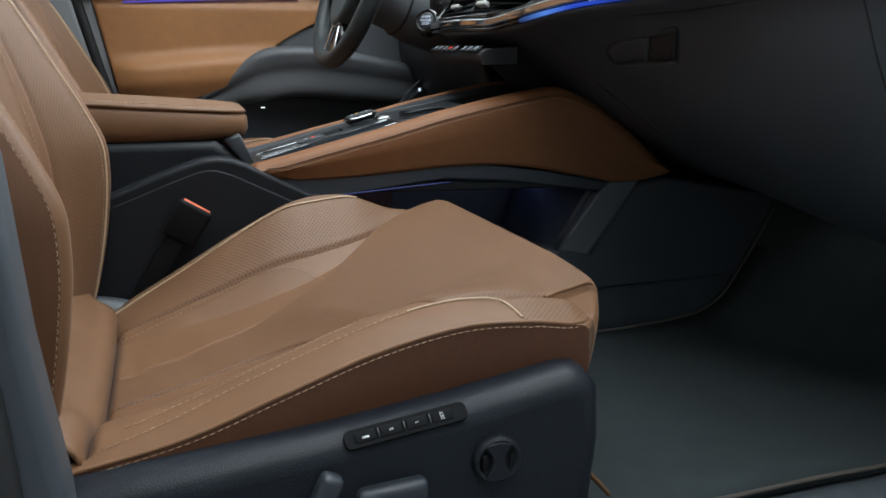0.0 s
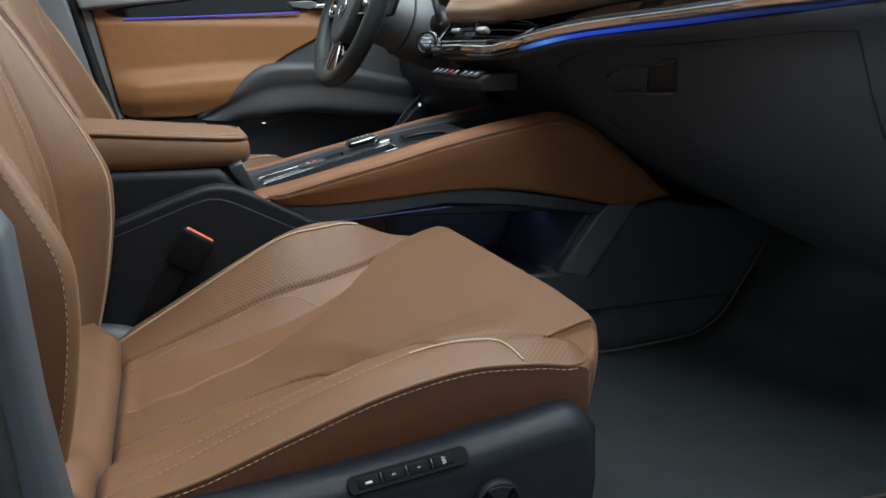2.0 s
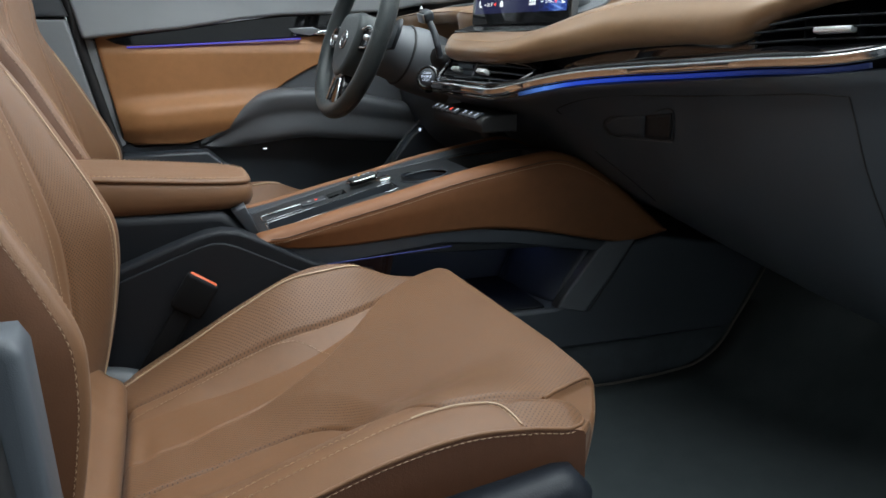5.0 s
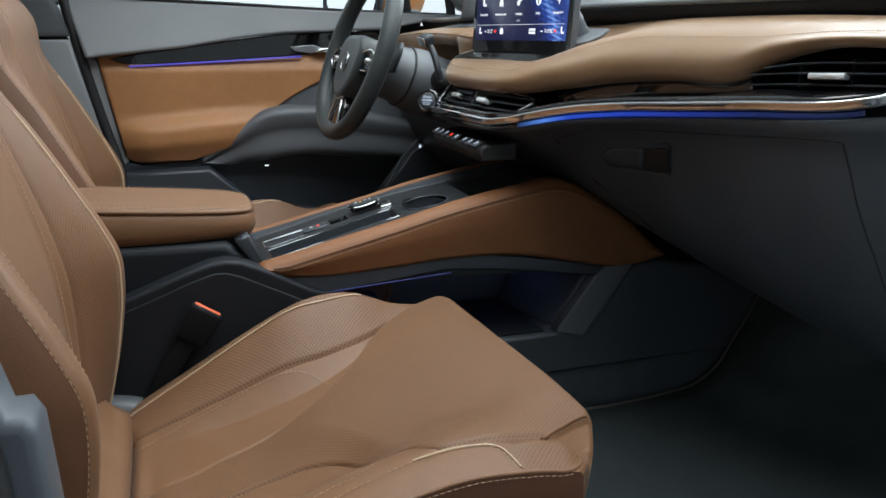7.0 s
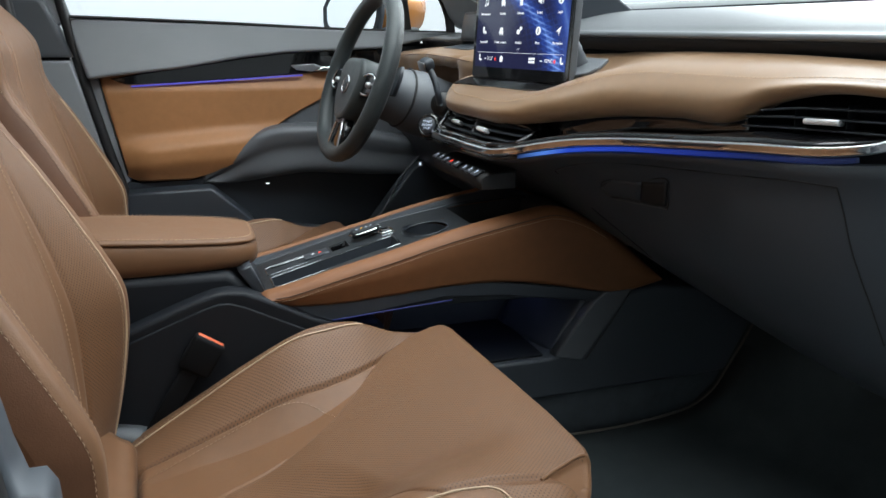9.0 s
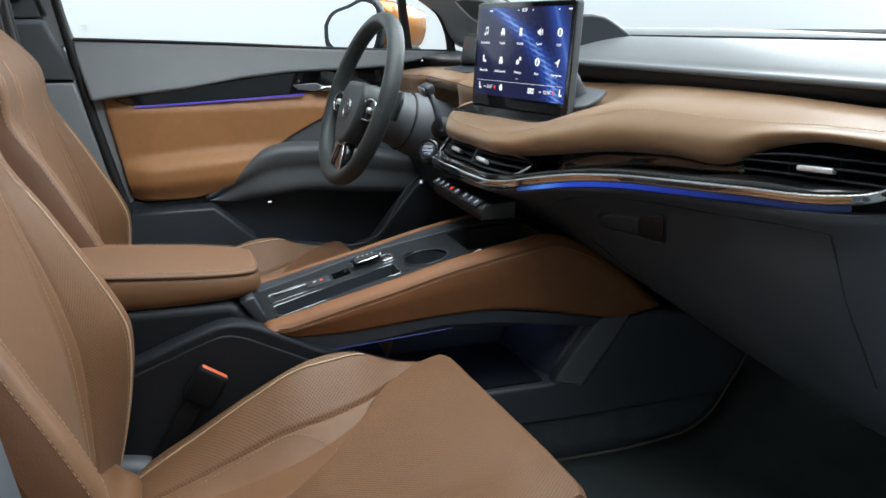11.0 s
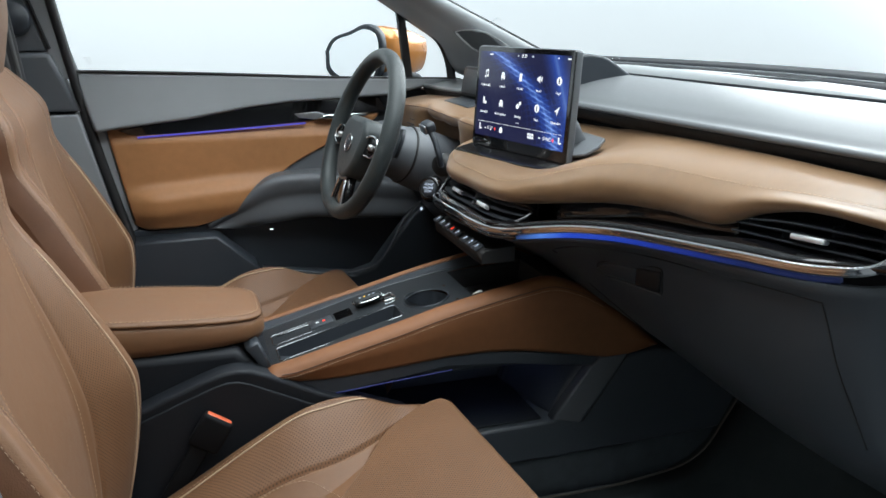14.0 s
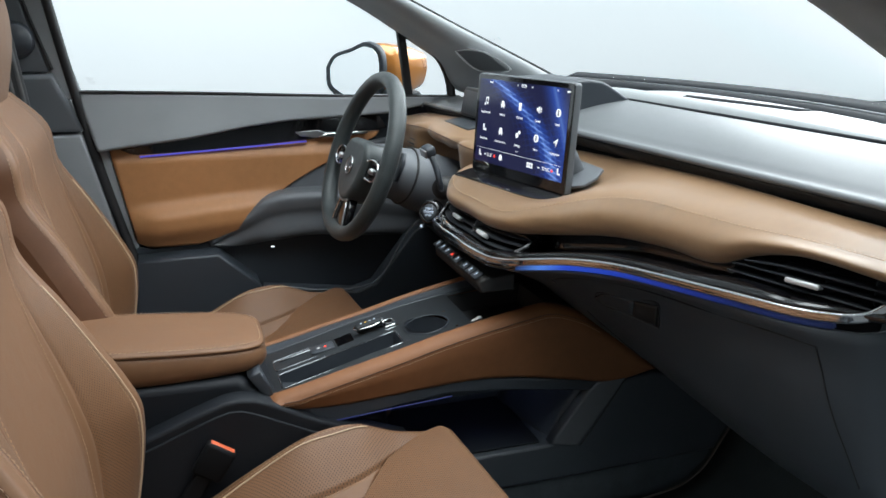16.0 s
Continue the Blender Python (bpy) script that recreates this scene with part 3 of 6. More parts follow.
            for k in idx:
                if k not in vs:
                    vs[k] = bm.verts.new(g[k])
            f = bm.faces.new([vs[k] for k in idx])
            f.smooth = True
            for lo, k in zip(f.loops, idx):
                lo[lay].uv = uv[k]
        out[c] = bm
    return out


def on_cushion(xs, ys, lift=0.0):
    xs, ys = np.asarray(xs, float), np.asarray(ys, float)
    return np.stack([xs, ys, cushion_z(xs, ys) + lift], 1)


def cushion_normal(p):
    e = 0.002
    nx = -(cushion_z(p[:, 0] + e, p[:, 1]) - cushion_z(p[:, 0] - e, p[:, 1])) / (2 * e)
    ny = -(cushion_z(p[:, 0], p[:, 1] + e) - cushion_z(p[:, 0], p[:, 1] - e)) / (2 * e)
    n = np.stack([nx, ny, np.ones(len(p))], 1)
    return n / np.linalg.norm(n, axis=1, keepdims=True)


# backrest: crest and middle, as depth over height
BZ = (0.40, 0.44, 0.52, 0.60, 0.66, 0.70, 0.74, 0.80, 0.87, 0.94, 1.02, 1.10)
B_CREST = (-0.145, -0.130, -0.105, -0.088, -0.081, -0.083, -0.099, -0.130, -0.168, -0.210, -0.224, -0.285)
B_MID = (-0.135, -0.136, -0.140, -0.144, -0.149, -0.153, -0.160, -0.174, -0.192, -0.207, -0.220, -0.278)
B_HALF = (0.235, 0.245, 0.257, 0.265, 0.268, 0.268, 0.266, 0.260, 0.250, 0.245, 0.235, 0.165)
BY = 0.933


def back_x(v, z):
    a = np.abs(v)
    x = ip(z, BZ, B_MID) + (ip(z, BZ, B_CREST) - ip(z, BZ, B_MID)) * ss(0.40, 0.88, a)
    x = x - 0.045 * np.clip((a - 0.90) / 0.10, 0, 1) ** 2
    gr = lambda d, w: np.exp(-(d / w) ** 2)
    x = x - 0.0025 * gr(a - 0.50 - 0.05 * np.sin((z - 0.4) * 3), 0.014) - 0.003 * gr(a - 0.822, 0.010)
    return x


def on_back(v, z, lift=0.0):
    v, z = np.broadcast_arrays(np.asarray(v, float), np.asarray(z, float))
    return np.stack([back_x(v, z) + lift, BY + v * ip(z, BZ, B_HALF), z], -1)


def build_seat():
    seat = thing("car_seat", "tan perforated leather front seat with cream stitching and piping", "car seat", group="front seats")
    # cushion
    ny, nx, nf = 400, 300, 26
    ys = np.linspace(0.655, 1.188, ny)
    front = cushion_front(ys)
    g = np.zeros((nx + nf, ny, 3))
    t = np.linspace(0, 1, nx)
    for k in range(nx):
        x = -0.16 + (front - 0.008 + 0.16) * t[k]
        g[k] = np.stack([x, ys, cushion_z(x, ys)], 1)
    x0 = front - 0.008
    z0 = cushion_z(x0, ys)
    for k in range(nf):
        s = (k + 1) / nf
        if s < 0.4:
            a = s / 0.4 * math.pi / 2
            g[nx + k] = np.stack([x0 + 0.008 * math.sin(a), ys, z0 - 0.008 * (1 - math.cos(a))], 1)
        else:
            d = (s - 0.4) / 0.6
            g[nx + k] = np.stack([x0 + 0.008 - 0.012 * d - 0.016 * d * d, ys, z0 - 0.008 - 0.10 * d], 1)
    cx = (g[:-1, :-1] + g[1:, 1:]) / 2
    px, py = np.minimum(cx[..., 0], front.mean()), cx[..., 1]
    a, f, i = ip(px, *S_PERF), ip(px, *S_FOLD), ip(px, *S_INN)
    code = np.where(py < a, 0, np.where(py < f, 1, np.where(py < i, 2, 3)))
    code[nx - 1:] = np.where(code[nx - 1:] == 2, 1, code[nx - 1:])
    tip_hi, tip_lo = ip(px, (0.341, 0.368, 0.395, 0.412), (0.703, 0.719, 0.733, 0.738)), ip(px, (0.341, 0.358, 0.368, 0.373), (0.703, 0.698, 0.687, 0.670))
    code[:nx - 1] = np.where((px > 0.341) & (py < tip_hi) & (py > tip_lo), 4, code)[:nx - 1]
    code[nx - 1:] = np.where((py[nx - 1:] > 0.672) & (py[nx - 1:] < 0.737), 4, code[nx - 1:])
    code[nx + 9:] = 4
    arc = np.cumsum(np.r_[np.zeros((1, ny)), np.linalg.norm(np.diff(g, axis=0), axis=2)], 0)
    along = g[..., 0].copy()
    along[nx:] = along[nx - 1] + (arc[nx:] - arc[nx - 1])
    sh = split_grid(g, code, np.stack([along, g[..., 1] * 1.03], 2))
    cushion = part("cushion", sh[1], M_PERF, seat, "perforated leather thigh and seat panel")
    part("outer_bolster", sh[0], M_TAN, seat)
    part("seat_middle", sh[2], M_TAN, seat)
    part("inner_bolster", sh[3], M_PERF, seat, "perforated leather bolster")
    part("cushion_front", sh[4], M_TAN, seat)
    # welt round the sunken corner
    wx = np.r_[np.linspace(0.338, 0.400, 24)]
    wp = on_cushion(wx, ip(wx, (0.336, 0.341, 0.368, 0.395, 0.412), (0.700, 0.704, 0.720, 0.734, 0.739)), 0.0006)
    tip = wp[-1] + np.array([(0.008, 0.002, -0.0015), (0.0125, 0.0005, -0.008), (0.0120, -0.003, -0.018), (0.008, -0.007, -0.030)])
    part("welt", sweep(curve(np.r_[wp[::4], tip], 40), circle(0.0021, 8)), M_TAN, seat)
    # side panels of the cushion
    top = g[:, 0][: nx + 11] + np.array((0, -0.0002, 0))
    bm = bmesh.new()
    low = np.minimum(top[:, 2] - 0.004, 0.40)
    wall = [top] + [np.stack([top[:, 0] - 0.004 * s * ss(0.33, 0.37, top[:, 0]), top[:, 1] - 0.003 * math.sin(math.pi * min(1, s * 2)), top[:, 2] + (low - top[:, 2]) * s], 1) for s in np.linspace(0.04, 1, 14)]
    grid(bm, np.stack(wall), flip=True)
    part("side_panel", bm, M_SIDE, seat, "smooth side of the seat cushion, shade put into its brown")
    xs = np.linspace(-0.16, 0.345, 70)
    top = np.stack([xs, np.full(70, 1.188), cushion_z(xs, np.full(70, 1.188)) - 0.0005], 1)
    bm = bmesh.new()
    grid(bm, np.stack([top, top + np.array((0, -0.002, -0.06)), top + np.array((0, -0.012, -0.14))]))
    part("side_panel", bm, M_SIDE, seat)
    # seams and piping
    x = np.linspace(-0.075, 0.27, 60)
    y = ip(x, (-0.09, -0.018, 0.035, 0.086, 0.15, 0.18, 0.225, 0.27), (0.668, 0.680, 0.689, 0.691, 0.692, 0.695, 0.698, 0.695))
    bend_ = curve([(0.272, 0.695), (0.282, 0.689), (0.289, 0.675), (0.294, 0.659)], 10)
    p = np.r_[on_cushion(x, y, 0.0008), on_cushion(bend_[:, 0], bend_[:, 1], 0.0008)]
    part("stitching", stitches(p, cushion_normal(p), 0.0050, 0.0022, 0.0005, 0.0006), M_THREAD, seat, "cream thread")
    tail = p[46:] + np.array((0.003, 0.0025, 0.0006))
    part("piping", sweep(tail, circle(0.0011, 8)), M_PIPING, seat, "cream leather piping")
    x = np.linspace(-0.06, 0.165, 50)
    p = on_cushion(x, ip(x, (-0.07, -0.043, 0.04, 0.117, 0.15, 0.165), (0.688, 0.694, 0.706, 0.709, 0.711, 0.722)), 0.0008)
    part("stitching", stitches(p, cushion_normal(p), 0.0046, 0.0019, 0.00045, 0.0006), M_THREAD, seat, "cream thread")
    q = g[:, 0][38: nx + 6]
    q = q[q[:, 0] < 0.338]
    nose = on_cushion((0.346, 0.354, 0.361, 0.367, 0.371), (0.6562, 0.6590, 0.6635, 0.6700, 0.6780))
    p = q + np.array((0, -0.0022, -0.0035))
    part("stitching", stitches(np.r_[p, nose[:4] + np.array((0.001, -0.003, -0.003))], (0, -1, 0.5), 0.0048, 0.0021, 0.0004, 0.0005), M_THREAD, seat, "cream thread")
    part("welt", sweep(curve(np.r_[q[::6] + np.array((0, 0.0008, 0.0002)), nose], 120), circle(0.0021, 8)), M_TAN, seat)
    x = np.linspace(-0.088, 0.183, 50)
    p = on_cushion(x, ip(x, (-0.088, -0.007, 0.053, 0.109, 0.149, 0.170, 0.183), (1.043, 1.062, 1.070, 1.074, 1.064, 1.045, 1.020)), 0.0008)
    part("stitching", stitches(p, cushion_normal(p), 0.0046, 0.0019, 0.00045, 0.0006), M_THREAD, seat, "cream thread")
    x = np.linspace(-0.12, 0.250, 70)
    yy = ip(x, (-0.12, 0.0, 0.12, 0.20, 0.250), (1.132, 1.140, 1.146, 1.152, 1.161))
    p = on_cushion(x, yy)
    part("piping", sweep(p + np.array((0, 0, 0.0010)), circle(0.0014, 8)), M_PIPING, seat, "cream leather piping")
    q = on_cushion(x, yy + 0.007)
    part("stitching", stitches(q, cushion_normal(q), 0.0046, 0.0019, 0.00045, 0.0006), M_THREAD, seat, "cream thread")
    # backrest
    nz, nv, ns = 150, 170, 14
    zs = np.linspace(0.41, 1.085, nz)
    vs = np.linspace(-1, 1, nv)
    f = np.stack([on_back(vs, np.full(nv, z)) for z in zs])
    f[..., 2] += 0.0
    side = lambda col, sgn: np.stack([col + np.array((-0.14 * s, -sgn * 0.014 * s * s, 0.01 * s)) for s in np.linspace(0, 1, ns)[1:]], 1)
    left, right = side(f[:, 0], -1)[:, ::-1], side(f[:, -1], 1)
    cv = np.abs((vs[:-1] + vs[1:]) / 2)
    zc = (zs[:-1] + zs[1:]) / 2
    line = 0.50 + 0.05 * np.sin((zc - 0.4) * 3)
    code = np.where(cv[None] < line[:, None], 0, np.where(cv[None] < 0.815, 1, 2))
    code[:, (vs[:-1] + vs[1:]) / 2 > 0.945] = 3
    uv = np.stack([np.broadcast_to(f[..., 2], f.shape[:2]), np.cumsum(np.c_[np.zeros((nz, 1)), np.linalg.norm(np.diff(f, axis=1), axis=2)], 1)], 2)
    sh = split_grid(f[:, ::-1], code, uv)
    part("backrest", sh[0], M_TAN, seat, "smooth leather middle of the backrest")
    part("back_bolster", sh[1], M_PERF, seat, "perforated leather bolsters of the backrest")
    part("bolster_edge", sh[2], M_TAN, seat)
    # flanks and sides of the backrest carry their shade in the brown
    part("bolster_flank", sh[3], M_FLANK, seat, "flank of the backrest, shade put into its brown")
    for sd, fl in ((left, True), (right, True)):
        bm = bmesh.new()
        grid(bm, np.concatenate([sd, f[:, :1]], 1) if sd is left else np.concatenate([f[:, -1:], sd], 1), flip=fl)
        part("back_side", bm, M_FLANK, seat, "smooth side of the backrest, shade put into its brown")
    # rounded top and closed back
    top = f[-1]
    cap = np.stack([top + np.array((-0.14 * s, 0, 0.028 * math.sin(math.pi * min(1, s * 1.1)))) for s in np.linspace(0, 1, 12)])
    bm = bmesh.new()
    grid(bm, cap)
    part("back_top", bm, M_TAN, seat)
    bk = np.stack([np.stack([left[:, 0] + (right[:, -1] - left[:, 0]) * s for s in np.linspace(0, 1, 12)], 1)])[0]
    bm = bmesh.new()
    grid(bm, bk)
    part("back_panel", bm, M_BLACK, seat, "black plastic back panel")
    # piping and stitching of the backrest
    zz = np.linspace(0.455, 1.02, 110)
    for s, pipe in ((1, True), (-1, False)):
        if pipe:
            zp = np.linspace(0.45, 0.90, 90)
            part("piping", sweep(on_back(s * 0.815, zp, 0.0014), circle(0.0017, 8), up=(1, 0, 0)), M_PIPING, seat, "cream leather piping")
            part("stitching", stitches(on_back(s * 0.780, zz, 0.0003), (1, s * 0.5, 0.1), 0.0046, 0.0019, 0.00045, 0.0006), M_THREAD, seat, "cream thread")
        else:
            part("stitching", stitches(on_back(s * 0.945, zz, 0.0003), (1, s * 0.5, 0.1), 0.0050, 0.0022, 0.0005, 0.0006), M_THREAD, seat, "cream thread")
            part("stitching", stitches(on_back(s * 0.80, np.linspace(0.60, 0.95, 60), 0.0003), (1, 0, 0.2), 0.0046, 0.0019, 0.00045, 0.0006), M_THREAD, seat, "cream thread")
        part("stitching", stitches(on_back(s * (0.42 + 0.05 * np.sin((zz - 0.4) * 3)), zz, 0.0003), (1, 0, 0.2), 0.0046, 0.0019, 0.00045, 0.0006), M_THREAD, seat, "cream thread")
    # headrest, run into the backrest
    secs = []
    for z, hw, xf, xr in ((1.06, 0.125, -0.27, -0.36), (1.12, 0.135, -0.256, -0.37), (1.19, 0.138, -0.244, -0.365), (1.27, 0.130, -0.250, -0.355), (1.325, 0.105, -0.270, -0.345), (1.342, 0.05, -0.29, -0.33)):
        ring = []
        for k in range(24):
            a = 2 * math.pi * k / 24
            c, s = math.cos(a), math.sin(a)
            ring.append(((xf + xr) / 2 + (xf - xr) / 2 * math.copysign(abs(c) ** 0.55, c), BY + hw * math.copysign(abs(s) ** 0.6, s), z))
        secs.append(ring)
    k = np.stack([np.asarray(s) for s in secs])
    zk = k[:, 0, 2]
    zf = np.linspace(zk[0], zk[-1], 28)
    bm = bmesh.new()
    grid(bm, np.stack([np.stack([ip(zf, zk, k[:, j, c]) for c in range(3)], 1) for j in range(24)], 1), close_v=True, caps=True)
    bmesh.ops.recalc_face_normals(bm, faces=bm.faces)
    part("headrest", bm, M_TAN, seat)
    # flat apron that runs from the backrest down to the cushion
    rows_ = []
    for y in np.linspace(0.662, 1.115, 40):
        z0 = float(cushion_z(np.array(-0.070), np.array(y)))
        sag = 0.004 * math.sin(7 * y)
        rows_.append([(-0.0895, y, z0 - 0.020), (-0.0905, y, z0 - 0.002), (-0.0940, y, z0 + 0.006), (-0.108, y, z0 + 0.016), (-0.128, y, z0 + 0.034 + sag), (-0.152, y, z0 + 0.064)])
    part("apron", skin(loft(rows_, 18, 60), 0.004, flip=True), M_TAN, seat, "smooth leather apron below the backrest")
    # the plastic side cover with its switches
    base = thing_part("seat_base", seat)
    o = [(-0.26, 0.45), (-0.13, 0.487), (-0.03, 0.497), (0.12, 0.511), (0.22, 0.524), (0.325, 0.541), (0.343, 0.539), (0.357, 0.523), (0.360, 0.47), (0.352, 0.385), (0.30, 0.372), (-0.26, 0.36)]
    part("side_cover", prism(o, "y", 0.611, 0.672, 0.021, 3), M_SEATBASE, base, "blue-black plastic side cover")
    part("cushion_pan", prism([(-0.24, 0.36), (-0.24, 0.42), (0.35, 0.50), (0.36, 0.47), (0.33, 0.37)], "y", 0.66, 1.175, 0.01), M_BLACK, base)
    for yy in (0.70, 1.13):
        part("seat_rail", box(0.02, yy, 0.352, 0.62, 0.045, 0.05, 0.006), M_BLACK, base)
    part("front_skirt", skin(loft([[(0.352, y, 0.432), (0.366, y, 0.415), (0.382, y, 0.398), (0.396, y, 0.380)] for y in (0.658, 0.9, 1.15)], 10, 8), 0.004), M_TAN, base, "tan leather skirt below the seat's front")
    # lumbar knob: a ring with two thumb hollows
    kb = part("lumbar_knob", turned([(0.0, 0.004), (0.0165, 0.004), (0.0185, 0.0085), (0.0205, 0.0085), (0.0220, 0.004), (0.0225, -0.002)], 36, (0, -1, 0), (0.252, 0.611, 0.472)), M_JET, base, "black four-way lumbar knob")
    waist = [(0.0125, 0.0155), (0.0, 0.0185), (-0.0125, 0.0155), (-0.0060, 0.005), (-0.0060, -0.005), (-0.0125, -0.0155), (0.0, -0.0185), (0.0125, -0.0155), (0.0060, -0.005), (0.0060, 0.005)]
    part("thumb_bridge", prism([(0.252 + u, 0.472 + v) for u, v in waist], "y", 0.6015, 0.608, 0.0015, 2, 40), M_JET, kb)
    for sd in (1, -1):
        part("thumb_pad", box(0.252 + sd * 0.0125, 0.6045, 0.472, 0.0045, 0.003, 0.015, 0.0014), M_SWITCH, kb)
    part("seat_switch", box(0.157, 0.606, 0.456, 0.062, 0.018, 0.022, 0.007, 3, pose(0, 0, 0, 0, -4, 0)), M_BLACK, base, "black power seat switch")
    part("backrest_switch", box(0.100, 0.606, 0.466, 0.020, 0.018, 0.038, 0.006, 3, pose(0, 0, 0, 0, 25, 0)), M_BLACK, base, "black backrest switch")
    # memory buttons on the sloping top edge
    mm = pose(0.172, 0.6148, 0.5128, 50, -7.5, 0)
    pad = part("memory_panel", prism(rounded(0.054, 0.0085, 0.006), "z", -0.003, 0.0025, 0.001), M_SWITCH, base, "black memory switch panel", mm)
    for k, tx in enumerate(("", "2", "1", "SET")):
        bx = -0.036 + 0.0225 * k
        part("button", box(bx, 0, 0.0022, 0.0185, 0.0095, 0.0024, 0.001), M_SWITCH, pad, "", mm)
        if tx:
            lettering(tx, 0.0044, mm @ pose(bx, 0, 0.0036, 0, 0, 90), M_MARK, pad)
        else:
            part("symbol", box(bx, -0.001, 0.0039, 0.006, 0.002, 0.0004, 0), M_MARK, pad, "", mm)
        if k < 3:
            part("ridge", box(bx + 0.0113, 0, 0.0035, 0.002, 0.009, 0.003, 0.0008), M_GLOSS, pad, "", mm)
    return seat


def thing_part(name, parent):
    """A part that only carries parts of its own: its mesh is the small mounting block under them."""
    return part(name, box(0.05, 0.92, 0.345, 0.50, 0.40, 0.03, 0.005), M_BLACK, parent)


seat = build_seat()
far_seat = copy_thing(seat, pose(-0.027, 0.715, 0.010))
tagged(far_seat, "tan perforated leather front seat behind the steering wheel")
tag = part("airbag_tag", box(-0.232, 1.925, 0.903, 0.004, 0.012, 0.034, 0.0005, 1, pose(0, 0, 0, 0, -38, 20)), M_LABEL, None)
tagged(tag, "small white fabric label sewn to the seat's edge", "label")


# ---- centre console ----
console = thing("centre_console", "black centre console with tan leather sides, cup holder and trays", "centre console")
CX = (0.105, 0.16, 0.22, 0.316, 0.40, 0.48, 0.54, 0.589, 0.637, 0.73, 0.803)
C_TOP = (0.656, 0.668, 0.683, 0.706, 0.728, 0.745, 0.756, 0.762, 0.748, 0.688, 0.624)
C_LOW = (0.641, 0.634, 0.632, 0.637, 0.642, 0.642, 0.636, 0.627, 0.617, 0.602, 0.614)
CF = 2 * 1.325  # mirror plane of the console, doubled


def wing(mirror):
    f = (lambda y: CF - y) if mirror else (lambda y: y)
    secs = []
    for x in np.linspace(0.105, 0.803, 30):
        t, lo = float(ip(x, CX, C_TOP)), float(ip(x, CX, C_LOW))
        h = max(t - lo, 0.004)
        r = min(0.010, h * 0.4)
        if mirror:
            secs.append([(x, f(1.220), t - 0.5 * r), (x, f(1.217), t - 0.2 * r), (x, f(1.212), t), (x, f(1.203), t - 0.3 * r), (x, f(1.196), t - 0.9 * r), (x, f(1.194), t - 0.30 * h - 0.3 * r), (x, f(1.199), t - 0.65 * h), (x, f(1.203), lo)])
            continue
        k = min(1.0, h / 0.03)
        secs.append([(x, f(1.234), t - 0.012 * k), (x, f(1.231), t - 0.003 * k), (x, f(1.225), t), (x, f(1.215), t - 0.0012 * k), (x, f(1.204), t - 0.0055 * k), (x, f(1.1975), t - 0.0135 * k), (x, f(1.1955), t - 0.35 * h - 0.004 * k), (x, f(1.199), t - 0.68 * h), (x, f(1.204), lo)])
    return skin(loft(secs, 26, 60), 0.004, flip=not mirror)


part("console_wing", wing(False), M_CONSOLETAN, console, "tan leather console side with a seam")
part("console_wing", wing(True), M_CONSOLETAN, console, "tan leather console side")
x = np.linspace(0.125, 0.690, 96)
p = np.stack([x, np.full(96, 1.1960), ip(x, CX, C_TOP) - 0.0145 * np.minimum(1, (ip(x, CX, C_TOP) - ip(x, CX, C_LOW)) / 0.03)], 1)
part("stitching", stitches(p + np.array((0, -0.0004, -0.0032)), (0, -1, 0.2), 0.0030, 0.0017, 0.00042), M_THREAD, console, "cream thread")
part("seam", sweep(p + np.array((0, 0.0003, 0.0022)), circle(0.0009, 6)), M_SIDE, console)


def deck_z(x):
    return ip(x, (0.09, 0.13, 0.2, 0.3, 0.34, 0.42, 0.5, 0.62, 0.75), (0.640, 0.652, 0.672, 0.700, 0.709, 0.724, 0.736, 0.742, 0.742))


def deck_patch(bm, x0, x1, y0, y1):
    xs, ys = np.linspace(x0, x1, max(2, int((x1 - x0) / 0.012))), np.linspace(y0, y1, 3)
    grid(bm, np.stack([np.stack([np.full(3, x), ys, np.full(3, float(deck_z(x))) ], 1) for x in xs]))


deck, front_deck = bmesh.new(), bmesh.new()
YN, YF = 1.228, 1.405
for x0, x1, y0, y1 in ((0.10, 0.132, YN, YF), (0.132, 0.336, YN, 1.252), (0.132, 0.336, 1.304, 1.326), (0.132, 0.336, 1.362, YF), (0.132, 0.238, 1.326, 1.362), (0.268, 0.336, 1.326, 1.362),
                       (0.336, 0.345, YN, YF), (0.345, 0.437, YN, 1.252), (0.345, 0.437, 1.330, YF), (0.437, 0.462, YN, YF), (0.462, 0.70, YN, 1.254), (0.462, 0.70, 1.392, YF), (0.612, 0.70, 1.254, 1.392)):
    deck_patch(deck if x0 < 0.34 else front_deck, x0, x1, y0, y1)
# plate with the round mouth of the cup holder
cxm, cym, cr_ = 0.391, 1.291, 0.0385
ang = np.linspace(0, 2 * math.pi, 48, endpoint=False)
ring = np.stack([np.stack([cxm + cr_ * np.cos(ang), cym + cr_ * np.sin(ang), deck_z(cxm + cr_ * np.cos(ang))], 1)])
sq = []
for a in ang:
    c, s = math.cos(a), math.sin(a)
    k = min((0.046 if c > 0 else 0.046) / max(abs(c), 1e-6), 0.039 / max(abs(s), 1e-6))
    sq.append((cxm + k * c, cym + k * s, float(deck_z(cxm + k * c))))
plate_bm = bmesh.new()
grid(plate_bm, np.concatenate([ring, np.asarray(sq)[None]]), close_v=True, flip=True)
part("cup_plate", plate_bm, M_DECK, console, "black plate round the cup holder")
flank = [[(x, 1.404, float(deck_z(x)) + 0.001), (x, 1.416, 0.5 * float(deck_z(x)) + 0.5 * float(ip(x, CX, C_TOP)) - 0.003), (x, CF - 1.2195, float(ip(x, CX, C_TOP)) - 0.0042)] for x in np.linspace(0.105, 0.66, 20)]
